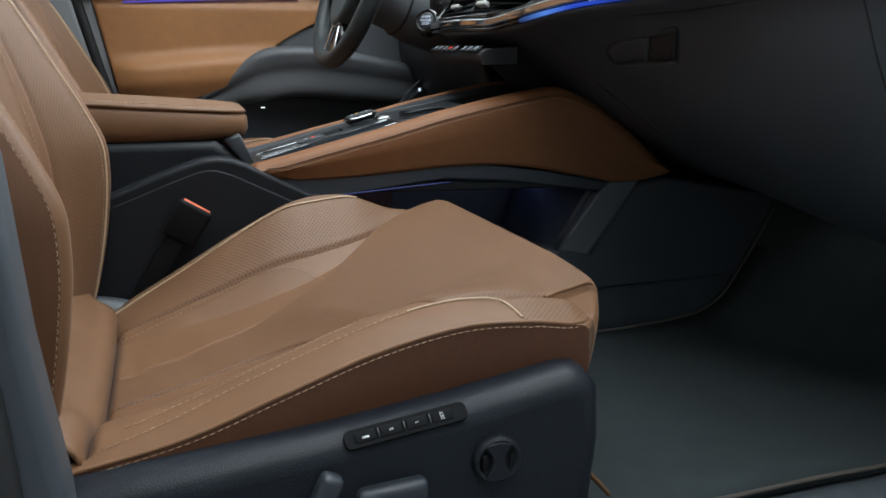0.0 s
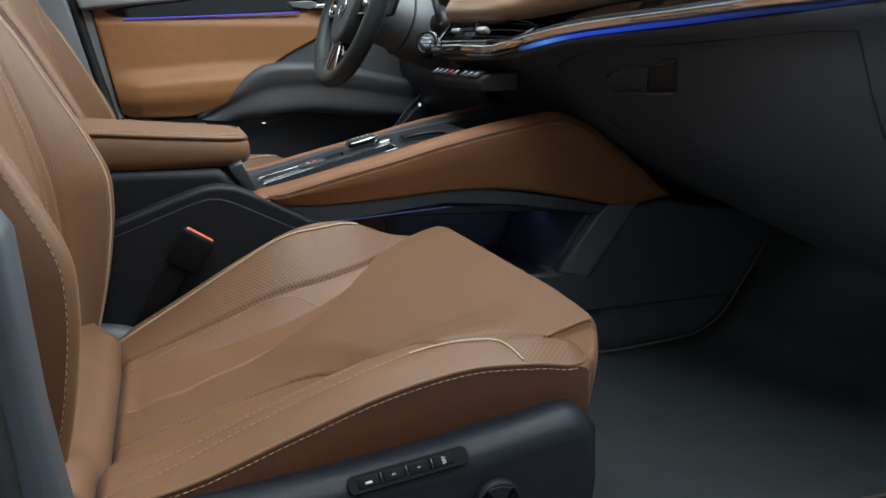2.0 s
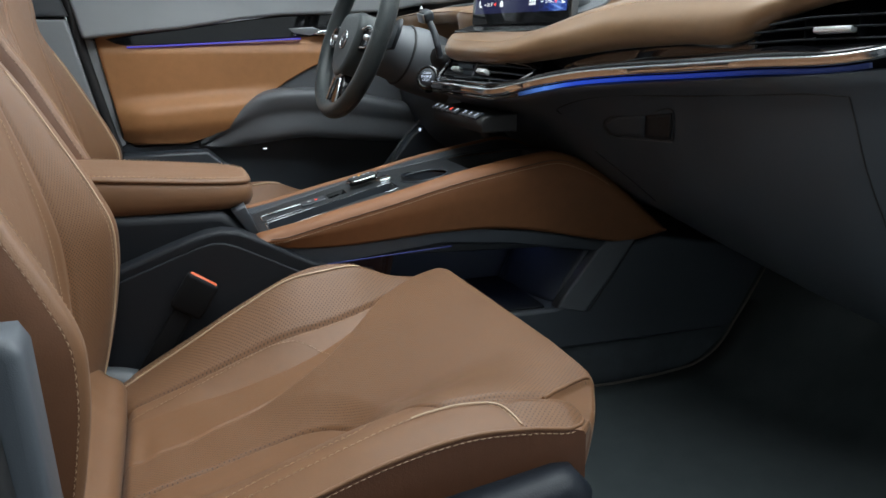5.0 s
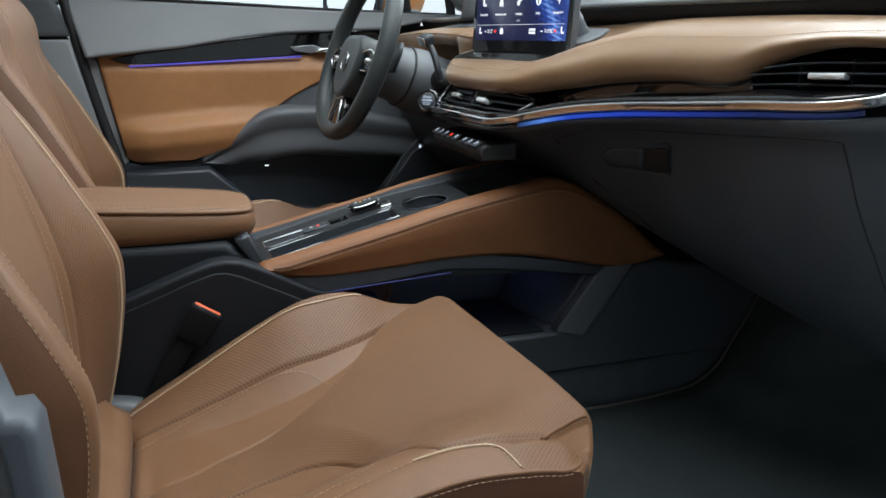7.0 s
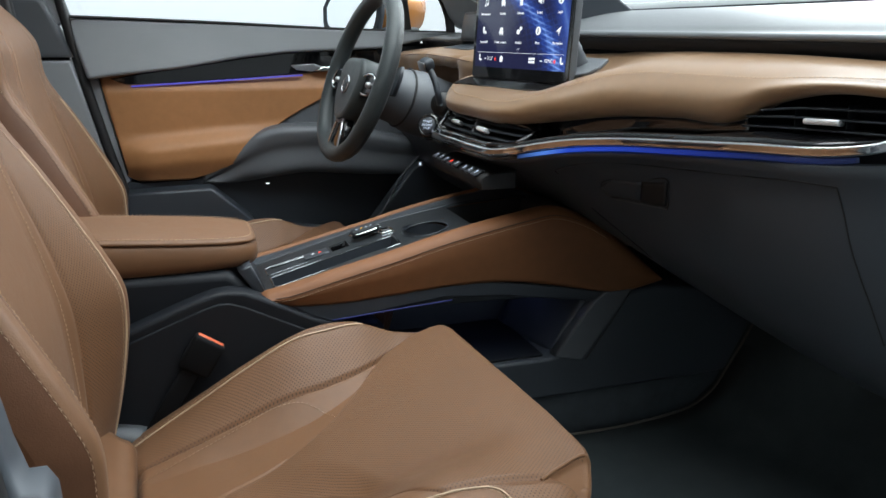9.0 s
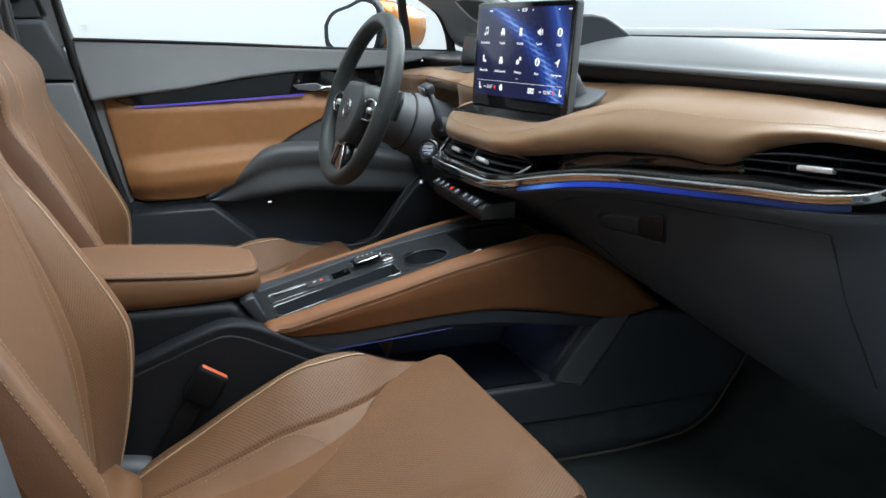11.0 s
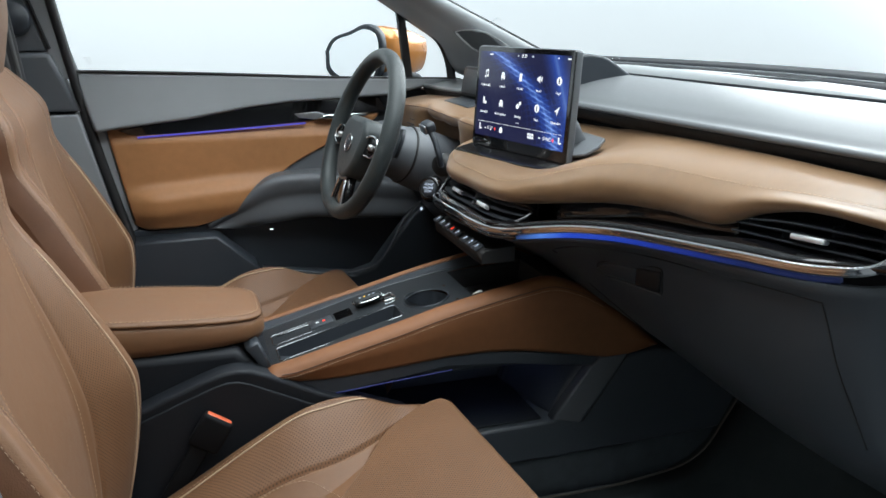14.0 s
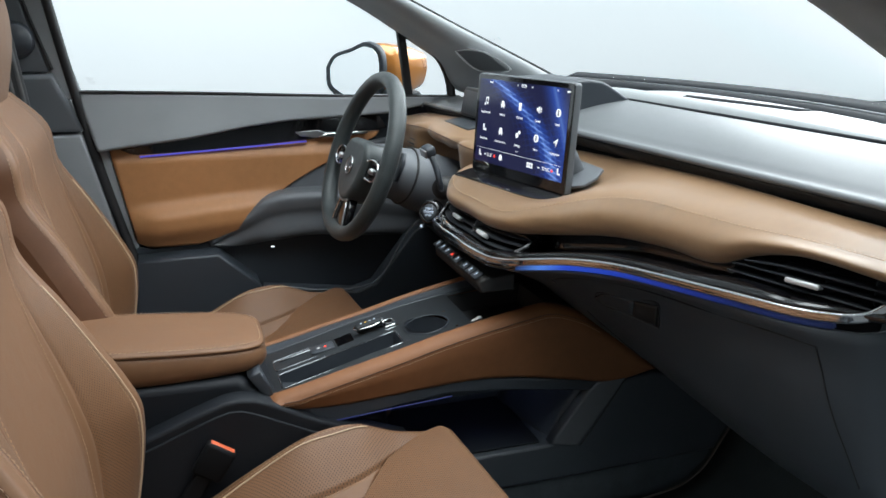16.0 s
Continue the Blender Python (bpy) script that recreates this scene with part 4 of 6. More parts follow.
part("deck_flank", skin(loft(flank, 8, 40), 0.003), M_BLACK, console, "dark grey plastic flank of the deck")
part("deck", deck, M_DECK, console, "black plastic console deck")
part("front_deck", front_deck, M_DECK, console, "black plastic frame of the front tray")


def tray(name, x0, x1, y0, y1, depth, material, parent):
    """An open recess with a floor and four walls."""
    bm = bmesh.new()
    a, b = float(deck_z(x0)), float(deck_z(x1))
    t = [(x0, y0, a), (x1, y0, b), (x1, y1, b), (x0, y1, a)]
    lo = [(u + (0.006 if u == x0 else -0.006), v + (0.004 if v == y0 else -0.004), w - depth) for u, v, w in t]
    v = [bm.verts.new(q) for q in t + lo]
    for k in range(4):
        bm.faces.new((v[k], v[(k + 1) % 4], v[4 + (k + 1) % 4], v[4 + k]))
    bm.faces.new(v[4:])
    bmesh.ops.recalc_face_normals(bm, faces=bm.faces)
    bmesh.ops.reverse_faces(bm, faces=bm.faces)
    return part(name, bm, material, parent)


def frame_ring(x0, x1, y0, y1, w, h, lift=0.0):
    """A thin raised frame round an opening of the deck."""
    c = 0.006
    pts = []
    for (px, py), (a0, a1) in zip(((x1 - c, y1 - c), (x0 + c, y1 - c), (x0 + c, y0 + c), (x1 - c, y0 + c)), ((0, 90), (90, 180), (180, 270), (270, 360))):
        for a in np.linspace(a0, a1, 5):
            q = (px + c * math.cos(radians(a)), py + c * math.sin(radians(a)))
            pts.append((*q, float(deck_z(q[0])) + lift))
    n_side = []
    for k in range(len(pts)):
        a, b = np.array(pts[k]), np.array(pts[(k + 1) % len(pts)])
        m = max(1, int(np.linalg.norm(b - a) / 0.02))
        n_side += [tuple(a + (b - a) * s / m) for s in range(m)]
    return sweep(n_side, [(-w, -h), (w, -h), (w, h * 0.7), (0, h), (-w, h * 0.7)], closed=True)


tray("card_tray", 0.132, 0.336, 1.252, 1.304, 0.045, M_BLACK, console)
part("tray_frame", frame_ring(0.130, 0.338, 1.250, 1.306, 0.0011, 0.0011), M_FRAME, console, "bright metal frame round the tray")
tray("phone_slot", 0.238, 0.268, 1.326, 1.362, 0.02, M_GLOSS, console)
part("strip_frame", frame_ring(0.128, 0.345, 1.322, 1.366, 0.0009, 0.0010), M_FRAME, console, "bright metal frame round the selector strip")
tray("front_tray", 0.462, 0.612, 1.254, 1.392, 0.035, M_RUBBER, console)
cup = turned([(cr_, 0.0), (cr_ * 0.98, -0.03), (cr_ * 0.92, -0.09), (0.0, -0.09)], 40, (0, 0, 1), (cxm, cym, float(deck_z(cxm)) + 0.002))
bmesh.ops.delete(cup, geom=[f for f in cup.faces if len(f.verts) > 4 and f.calc_center_median().z > 0.70], context="FACES")
bmesh.ops.reverse_faces(cup, faces=cup.faces)
part("cup_holder", cup, M_BLACK, console, "round black cup holder")
rim = np.stack([cxm + cr_ * np.cos(ang), cym + cr_ * np.sin(ang), deck_z(cxm + cr_ * np.cos(ang)) + 0.0005], 1)
part("cup_rim", sweep(rim, circle(0.0016, 8), closed=True), M_BLACK, console)
gate = (lambda x, y, dz=0.0: (x, y, float(deck_z(x)) + dz))
tilt = math.degrees(math.atan2(0.26, 1))
dk = lambda x, y, dz=0.0: Matrix.Translation(gate(x, y, dz)) @ pose(0, 0, 0, 0, -tilt, 0)
part("light_bar", box(0, 0, 0, 0.062, 0.0035, 0.003, 0.001), M_FRAME, console, "bright metal strip", dk(0.168, 1.354, 0.001))
bt = part("parking_button", box(0, 0, 0, 0.042, 0.030, 0.004, 0.002), M_BLACK, console, "black parking brake button", dk(0.213, 1.343, 0.001))
part("lamp", box(0.006, -0.002, 0.0024, 0.0045, 0.004, 0.0008, 0), M_REDGLOW, bt, "red lamp", dk(0.213, 1.343, 0.001))
part("symbol", box(-0.006, 0.0, 0.0024, 0.006, 0.005, 0.0006, 0), M_MARK, bt, "", dk(0.213, 1.343, 0.001))
sel = part("gear_selector", box(0, 0, 0.007, 0.050, 0.022, 0.014, 0.006, 4), M_DECK, console, "glossy black drive selector with chrome rim", dk(0.300, 1.344, 0.004))
part("chrome_rim", sweep([Vector(q) for q in [(0.028 * math.cos(a), 0.0135 * math.sin(a), 0.008) for a in np.linspace(0, 2 * math.pi, 28, endpoint=False)]], circle(0.0015, 6), closed=True), M_CHROME, sel, "chrome rim", dk(0.300, 1.344, 0.004))
for k, mt in enumerate((M_WHITEGLOW, M_AMBERGLOW, M_WHITEGLOW, M_WHITEGLOW)):
    part("letter_lamp", box(-0.013 + 0.0085 * k, -0.001, 0.0142, 0.0026, 0.0034, 0.0006, 0), mt, sel, "", dk(0.300, 1.344, 0.004))
part("park_switch", box(0, 0, 0, 0.016, 0.018, 0.006, 0.002), M_GLOSS, console, "square park button", dk(0.334, 1.344, 0.002))
part("park_frame", frame_ring(0.323, 0.346, 1.331, 1.357, 0.0012, 0.002, 0.001), M_CHROME, console)
pen = tagged(part("usb_plug", box(0, 0, 0, 0.034, 0.008, 0.006, 0.002), M_LABEL, None, "", pose(0.475, 1.275, 0.722, 0, -12, 25)), "white plug lying in the console's front tray", "plug")
pen.matrix_world = Matrix()
# lower body of the console with its side pocket
part("lower_panel", prism([(0.16, 0.425), (0.20, 0.488), (0.60, 0.492), (0.660, 0.510), (0.735, 0.598), (0.80, 0.606), (1.08, 0.56), (1.08, 0.43), (0.93, 0.419), (0.60, 0.416)], "y", 1.205, 1.44, 0.006, 2), M_LOWER, console, "dark grey plastic lower console")
part("carpet_strip", box(0.62, 1.325, 0.375, 0.92, 0.226, 0.095, 0.004), M_CARPET, console, "black carpet below the console")
part("panel_seam", sweep(curve([(0.748, 1.2042, 0.604), (0.708, 1.2042, 0.545), (0.662, 1.2042, 0.482)], 14), circle(0.0011, 6)), M_RUBBER, console, "dark joint behind the pocket post")
part("pocket_post", prism([(0.600, 0.494), (0.655, 0.480), (0.748, 0.606), (0.690, 0.604), (0.672, 0.588)], "y", 1.2025, 1.228, 0.004, 3), M_GREY, console, "dark grey slanted post of the pocket")
part("pocket_rail", prism([(0.13, 0.640), (0.20, 0.600), (0.40, 0.622), (0.51, 0.613), (0.675, 0.588), (0.705, 0.602), (0.60, 0.624), (0.45, 0.648), (0.30, 0.646)], "y", 1.206, 1.236, 0.004, 2), M_BLACK, console, "dark plastic rail under the leather")
part("pocket_wall", box(0.46, 1.425, 0.54, 0.64, 0.02, 0.20, 0.004), M_LOWER, console)
part("deck_underside", prism([(0.10, 0.62), (0.12, 0.642), (0.30, 0.62), (0.70, 0.60), (0.74, 0.62), (0.74, 0.59), (0.3, 0.60)], "y", 1.24, 1.41, 0.003), M_BLACK, console)
part("divider", prism([(0.545, 0.430), (0.580, 0.505), (0.612, 0.575), (0.70, 0.60), (0.70, 0.430)], "y", 1.395, 1.412, 0.004), M_LOWER, console, "dark plastic pocket insert")
part("pocket_end", skin(loft([[(0.574, 1.392, 0.488), (0.592, 1.392, 0.54), (0.614, 1.392, 0.592)], [(0.588, 1.31, 0.488), (0.611, 1.31, 0.54), (0.638, 1.31, 0.592)], [(0.606, 1.226, 0.488), (0.636, 1.226, 0.54), (0.672, 1.226, 0.592)]], 10, 14), 0.004), M_LOWER, console, "dark plastic end wall of the pocket")
# added black sheet that makes the pocket's floor darker
part("pocket_floor_sheet", box(0.385, 1.316, 0.4935, 0.40, 0.196, 0.005, 0.002), M_JET, console, "black sheet added over the pocket's floor")
part("latch", box(0.583, 1.392, 0.497, 0.006, 0.006, 0.026, 0.002, 2, pose(0, 0, 0, 0, 22, 0)), M_GREY, console)
part("light_guide", sweep(curve([(0.19, 1.205, 0.6035), (0.30, 1.205, 0.611), (0.41, 1.205, 0.618)], 16), circle(0.0011, 6)), M_LEDPOCKET, console, "thin blue light guide")
part("light_guide", box(0.46, 1.350, 0.590, 0.36, 0.006, 0.004, 0.001), M_LEDPOCKET2, console, "blue light guide in the pocket's roof")
# rear part of the console under the armrest
part("rear_box", prism([(-0.9, 0.33), (-0.9, 0.692), (-0.10, 0.692), (0.06, 0.690), (0.115, 0.650), (0.16, 0.62), (0.16, 0.33)], "y", 1.225, 1.425, 0.012, 3), M_JET, console, "black box under the armrest")
fin = [(-0.40, 0.33), (-0.40, 0.50), (-0.20, 0.582), (-0.088, 0.624), (-0.018, 0.651), (0.013, 0.662), (0.036, 0.669), (0.057, 0.671), (0.080, 0.668), (0.101, 0.659), (0.138, 0.640), (0.181, 0.617), (0.33, 0.560), (0.36, 0.33)]
part("side_trim", prism(fin, "y", 1.190, 1.235, 0.006, 3), M_JET, console, "black rounded side trim")
inner = [(-0.40, 0.484), (-0.20, 0.566), (-0.088, 0.608), (-0.013, 0.637), (0.022, 0.650), (0.042, 0.655), (0.058, 0.654), (0.078, 0.647), (0.127, 0.622), (0.166, 0.602), (0.31, 0.545)]
part("trim_inset", prism([(-0.40, 0.34), *inner, (0.34, 0.34)], "y", 1.186, 1.20, 0.002, 2), M_JET, console, "black lower side panel")
part("corner_cap", prism([(0.074, 0.692), (0.094, 0.700), (0.117, 0.645), (0.102, 0.650)], "y", 1.222, 1.260, 0.003, 2), M_BLACK, console, "dark grey corner piece before the armrest")
arm = tagged(new("armrest"), "padded tan leather centre armrest with a stitched lid", "armrest")


A0, A1 = 1.228, 1.425
secs = []
for z, inset in ((0.690, 0.014), (0.694, 0.005), (0.704, 0.0), (0.721, 0.001), (0.7265, 0.006)):
    ringp = []
    for k in range(60):
        a = 2 * math.pi * k / 60
        c, s = math.cos(a), math.sin(a)
        ringp.append((-0.15 + (0.262 - inset) * math.copysign(abs(c) ** 0.55, c), (A0 + A1) / 2 + ((A1 - A0) / 2 - inset) * math.copysign(abs(s) ** 0.36, s), z))
    secs.append(ringp)
k = np.stack([np.asarray(s) for s in secs])
k[..., 2] += 0.075 * (0.112 - k[..., 0]) * ss(0.692, 0.7265, k[..., 2])
bm = bmesh.new()
grid(bm, k, close_v=True, caps=True)
bmesh.ops.recalc_face_normals(bm, faces=bm.faces)
part("base", bm, M_TAN, arm)
top = []
for dz, inset in ((-0.001, 0.006), (0.002, 0.002), (0.0055, 0.0045), (0.0085, 0.014), (0.0105, 0.035), (0.0112, 0.08)):
    ringp = []
    for q in range(60):
        a = 2 * math.pi * q / 60
        c, s = math.cos(a), math.sin(a)
        xx = -0.15 + (0.262 - inset) * math.copysign(abs(c) ** 0.55, c)
        ringp.append((xx, (A0 + A1) / 2 + ((A1 - A0) / 2 - inset) * math.copysign(abs(s) ** 0.36, s), 0.7265 + 0.075 * (0.112 - xx) + dz))
    top.append(ringp)
bm = bmesh.new()
grid(bm, np.asarray(top), close_v=True, caps=True)
bmesh.ops.recalc_face_normals(bm, faces=bm.faces)
part("lid", bm, M_TAN, arm, "padded leather lid")
pth = 0.5 * (np.asarray(top[2]) + np.asarray(top[3]))[np.r_[0:60, 0]]
part("stitching", stitches(pth + np.array((0, 0, 0.0012)), (0, 0, 1), 0.0042, 0.0024, 0.0006), M_THREAD, arm, "cream thread")

# belt buckle between seat and console
bk = tagged(new("belt_buckle"), "black belt buckle with an orange-red release button", "belt buckle")
bmx = pose(0.012, 1.170, 0.585, 0, 32, -6)
part("housing", box(0, 0, 0, 0.048, 0.022, 0.056, 0.006, 3), M_SWITCH, bk, "", bmx)
part("release_button", box(0.0, 0, 0.0265, 0.040, 0.011, 0.005, 0.002), M_BUTTONRED, bk, "orange-red release button", bmx)
part("stalk", box(-0.002, 0, -0.09, 0.028, 0.010, 0.14, 0.004), M_SWITCH, bk, "", bmx)
tagged(part("belt_anchor", sweep(curve([(-0.22, 1.185, 0.47), (-0.14, 1.18, 0.475), (-0.07, 1.175, 0.46), (-0.02, 1.17, 0.42)], 14), [(-0.02, -0.012), (0.02, -0.012), (0.024, 0.0), (0.02, 0.014), (-0.02, 0.014), (-0.024, 0.0)]), M_GREY), "grey plastic cover at the seat's hinge", "cover")

# floor mat with bound edge
MAT_X = (0.36, 0.60, 0.76, 0.83, 0.88, 0.925, 0.965, 1.010, 1.050)
MAT_Z = (0.348, 0.349, 0.350, 0.352, 0.359, 0.385, 0.442, 0.516, 0.582)
mat = tagged(new("floor_mat"), "charcoal velour floor mat with a tan bound edge", "floor mat")
mat_side = curve(list(zip(MAT_X, MAT_Z)), 46)
mat_edge = lambda x: 1.183 + 0.010 * float(ss(0.70, 0.92, x))
g = np.stack([np.stack([np.array((x, 0.665 + (mat_edge(x) - 0.665) * k, z + 0.0012 * math.sin(9 * k + 21 * x))) for k in np.linspace(0, 1, 14)]) for x, z in mat_side])
part("velour", skin(g, 0.010), M_MAT, mat)
part("binding", sweep(g[:, -1] + np.array((0, 0.001, 0.0005)), circle(0.0028, 6)), M_MATEDGE, mat, "tan bound edge")
part("binding", sweep(g[:, 0] + np.array((0, -0.001, 0.0005)), circle(0.0028, 6)), M_MATEDGE, mat, "tan bound edge")


# ---- dashboard ----
dash = thing("dashboard", "dashboard with tan soft trim, charcoal top pad and a chrome strip", "dashboard")
# soft tan trim: back edge, seam line, nose, lower edge, station by station across the car
TRIM = ((0.47, 0.80, 1.008, 0.735, 0.999, 0.715, 0.985, 0.722, 0.976), (0.60, 0.776, 1.010, 0.705, 0.997, 0.683, 0.986, 0.694, 0.977), (0.74, 0.755, 1.013, 0.683, 0.994, 0.658, 0.985, 0.670, 0.976),
        (0.80, 0.747, 1.015, 0.674, 0.991, 0.648, 0.976, 0.657, 0.960), (0.84, 0.744, 1.016, 0.667, 0.990, 0.640, 0.964, 0.650, 0.941), (0.95, 0.738, 1.017, 0.645, 0.988, 0.621, 0.957, 0.632, 0.934),
        (1.06, 0.733, 1.017, 0.606, 0.984, 0.578, 0.949, 0.594, 0.925), (1.12, 0.730, 1.016, 0.556, 0.963, 0.532, 0.936, 0.552, 0.914), (1.19, 0.727, 1.015, 0.505, 0.938, 0.490, 0.922, 0.510, 0.903),
        (1.32, 0.720, 1.012, 0.488, 0.936, 0.473, 0.921, 0.490, 0.902), (1.43, 0.700, 1.008, 0.488, 0.940, 0.474, 0.925, 0.490, 0.906), (1.485, 0.680, 1.004, 0.520, 0.954, 0.508, 0.940, 0.520, 0.915), (1.505, 0.672, 1.002, 0.565, 0.965, 0.556, 0.950, 0.565, 0.925))


def trim_section(y, ax, az, bx, bz, cx, cz, dx, dz):
    return [(ax, y, az), (ax * 0.5 + bx * 0.5, y, az * 0.5 + bz * 0.5 + 0.004 - 0.018 * float(ss(1.10, 1.20, y))), (bx, y, bz), (cx, y, cz), (cx + 0.3 * (dx - cx), y, dz + 0.3 * (cz - dz)), (dx, y, dz), (dx + 0.03, y, dz + 0.004)]


trim_grid = loft([trim_section(*s) for s in TRIM], 70, 150)
part("soft_trim", skin(trim_grid, 0.006), M_DASHTAN, dash, "tan soft dashboard trim with a sewn seam")
tk = np.asarray(TRIM)
ys = np.linspace(0.48, 1.47, 220)
want = np.stack([ip(trim_grid[:, 0, 1], tk[:, 0], tk[:, 3]), ip(trim_grid[:, 0, 1], tk[:, 0], tk[:, 4])], 1)
near = np.argmin(np.linalg.norm(trim_grid[:, :, [0, 2]] - want[:, None], axis=2), axis=1)
near = np.round(np.convolve(np.pad(near, 8, mode="edge"), np.ones(17) / 17, "valid"), 0).astype(int)
seam = trim_grid[np.arange(len(near)), near]
seam = curve(seam[(seam[:, 1] > 0.48) & (seam[:, 1] < 1.47)][::6], 220)
part("stitching", stitches(seam + np.array((-0.0030, 0, 0.0004)), (-0.5, 0, 0.9), 0.0046, 0.0022, 0.0007, 0.0008), M_THREAD, dash, "cream thread")
part("seam", sweep(seam + np.array((0.004, 0, 0.0008)), circle(0.0008, 6)), M_DASHTAN, dash)
# charcoal top pad over it; it sinks towards the driver's door
def pad_drop(y):
    return 0.045 * float(ss(1.55, 1.88, y))


def pad_nose(y):
    return 0.741 - 0.105 * (y - 0.8), 1.036 + 0.006 * (y - 0.8) - 0.4 * pad_drop(y)


def pad_rear(y):
    return 0.886 - 0.035 * (y - 0.8), 1.083 - pad_drop(y)


def screen_bow(y):
    return -0.085 * abs((y - 1.38) / 0.5) ** 2


PAD_Y = (0.47, 0.6, 0.75, 0.95, 1.2, 1.45, 1.6, 1.75, 1.9, 2.04)
secs, lips = [], []
for y in PAD_Y:
    (xb, zb), (xt, zt) = pad_nose(y), pad_rear(y)
    secs.append([(xb + 0.004, y, zb - 0.004), (xb, y, zb), (xb + 0.003, y, zb + 0.0045), *[(xb + (xt - xb) * k, y, zb + (zt - zb) * k + 0.009 * math.sin(math.pi * k) ** 0.8) for k in (0.08, 0.2, 0.4, 0.6, 0.8, 0.92)], (xt - 0.004, y, zt), (xt, y, zt - 0.004), (xt + 0.001, y, zt - 0.012)])
    lips.append([(xb + 0.003, y, zb - 0.003), (xb + 0.006, y, zb - 0.010), (xb + 0.012, y, zb - 0.019), (xb + 0.040, y, zb - 0.032)])
part("top_pad", skin(loft(secs, 44, 70), 0.005, flip=True), M_PAD, dash, "charcoal soft top pad")
# the pad's underside is a part of its own, black to stand for shade
part("pad_lip", skin(loft(lips, 10, 50), 0.003), M_JET, dash, "lip under the top pad, drawn black as its shade")
secs = []
for y in (0.47, 0.8, 1.1, 1.4, 1.6, 1.8, 2.05):
    (xt, zt), bow = pad_rear(y), screen_bow(y)
    secs.append([(xt + 0.004, y, zt - 0.012), (xt + 0.006, y, zt - 0.002), (xt * 0.5 + 0.565 + bow / 2, y, zt + 0.001 + 0.4 * pad_drop(y)), (1.125 + bow, y, 1.0775 - 0.4 * pad_drop(y)), (1.140 + bow, y, 1.072 - 0.4 * pad_drop(y))])
part("cowl_shelf", skin(loft(secs, 26, 50), 0.005, flip=True), M_SHELF, dash, "smooth shelf under the windscreen, lightened for its reflection")
COWL_Y = np.linspace(0.47, 2.05, 36)
low_band = [(1.150 + screen_bow(y), y, 1.079) for y in COWL_Y]
part("cowl_edge", sweep(low_band, [(-0.020, -0.012), (0.024, -0.012), (0.024, 0.0045), (-0.002, 0.005), (-0.020, -0.002)]), M_COWL, dash, "black edge under the windscreen")
part("cowl_line", sweep([(x + 0.022, y, z + 0.0060) for x, y, z in low_band], circle(0.0017, 6)), M_SATIN, dash, "pale line along the screen's foot")
part("screen_foot", sweep([(x + 0.040, y, z + 0.008) for x, y, z in low_band], [(-0.016, -0.014), (0.030, -0.014), (0.030, 0.010), (-0.014, 0.001)]), M_COWL, dash, "dark grey foot of the windscreen")
gap_ = [(pad_rear(y)[0] + 0.003, y, pad_rear(y)[1] + 0.0006) for y in np.linspace(0.47, 2.0, 30)]
part("pad_gap", sweep(gap_, circle(0.0034, 6)), M_COWL, dash, "dark joint along the top pad")
vent = curve([(1.004, 1.465, 1.0835), (1.034, 1.32, 1.0832), (1.056, 1.17, 1.0825)], 30)
wide = np.linspace(0.006, 0.021, 30)
vg = np.stack([vent + np.stack([k * wide, 0 * wide, 0 * wide + 0.0028], 1) for k in (-1, 1)], 1)
dv = part("defrost_vent", skin(vg, 0.004), M_COWL, dash, "black tapered defroster slot")
part("vent_rib", sweep(vent + np.array((0.003, 0, 0.0040)), [(-0.0012, -0.001), (0.0012, -0.001), (0.0012, 0.0012), (-0.0012, 0.0012)]), M_PAD, dv)
# black sheet below the pad, put there as the shade of the gap
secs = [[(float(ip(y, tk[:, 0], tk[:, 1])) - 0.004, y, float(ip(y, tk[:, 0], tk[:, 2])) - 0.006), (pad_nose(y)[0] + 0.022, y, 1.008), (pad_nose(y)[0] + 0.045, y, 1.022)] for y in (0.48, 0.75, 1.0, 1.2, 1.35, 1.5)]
part("pad_gap_shade", skin(loft(secs, 8, 20), 0.004), M_RECESS, dash, "black sheet as the shade in the gap under the top pad")
# black instrument hood before the wheel
part("instrument_hood", prism([(0.66, 1.045), (0.685, 1.108), (0.705, 1.122), (0.775, 1.125), (0.800, 1.121), (0.815, 1.115), (0.835, 1.103), (0.868, 1.082), (0.885, 1.070), (0.885, 1.045)], "y", 1.447, 1.63, 0.006, 3), M_BLACK, dash, "black instrument hood")

# piano-black band, chrome strip and light guide
STRIP = ((0.612, 0.700, 0.968), (0.622, 0.694, 0.951), (0.637, 0.686, 0.936), (0.654, 0.677, 0.9285), (0.676, 0.668, 0.9235), (0.80, 0.629, 0.913), (0.90, 0.605, 0.905), (1.0, 0.572, 0.897), (1.06, 0.536, 0.889), (1.10, 0.508, 0.880), (1.14, 0.486, 0.870), (1.185, 0.472, 0.862), (1.25, 0.461, 0.861), (1.33, 0.456, 0.861), (1.42, 0.456, 0.860), (1.465, 0.462, 0.860), (1.485, 0.478, 0.862))
st = np.asarray(STRIP)
strip_pts = curve(st[:, [1, 0, 2]], 140)


def strip_at(y):
    return float(ip(y, st[2:, 0], st[2:, 1])), float(ip(y, st[2:, 0], st[2:, 2]))


secs = []
for y in (0.836, 0.86, 0.90, 0.95, 1.03, 1.09, 1.14, 1.19, 1.30, 1.42, 1.475):
    sx, sz = strip_at(y)
    dx, dz = float(ip(y, tk[:, 0], tk[:, 7])), float(ip(y, tk[:, 0], tk[:, 8]))
    back = 0.045 * float(ss(1.12, 1.19, y)) + 0.004
    deep = max(dx, sx) + 0.012 + back
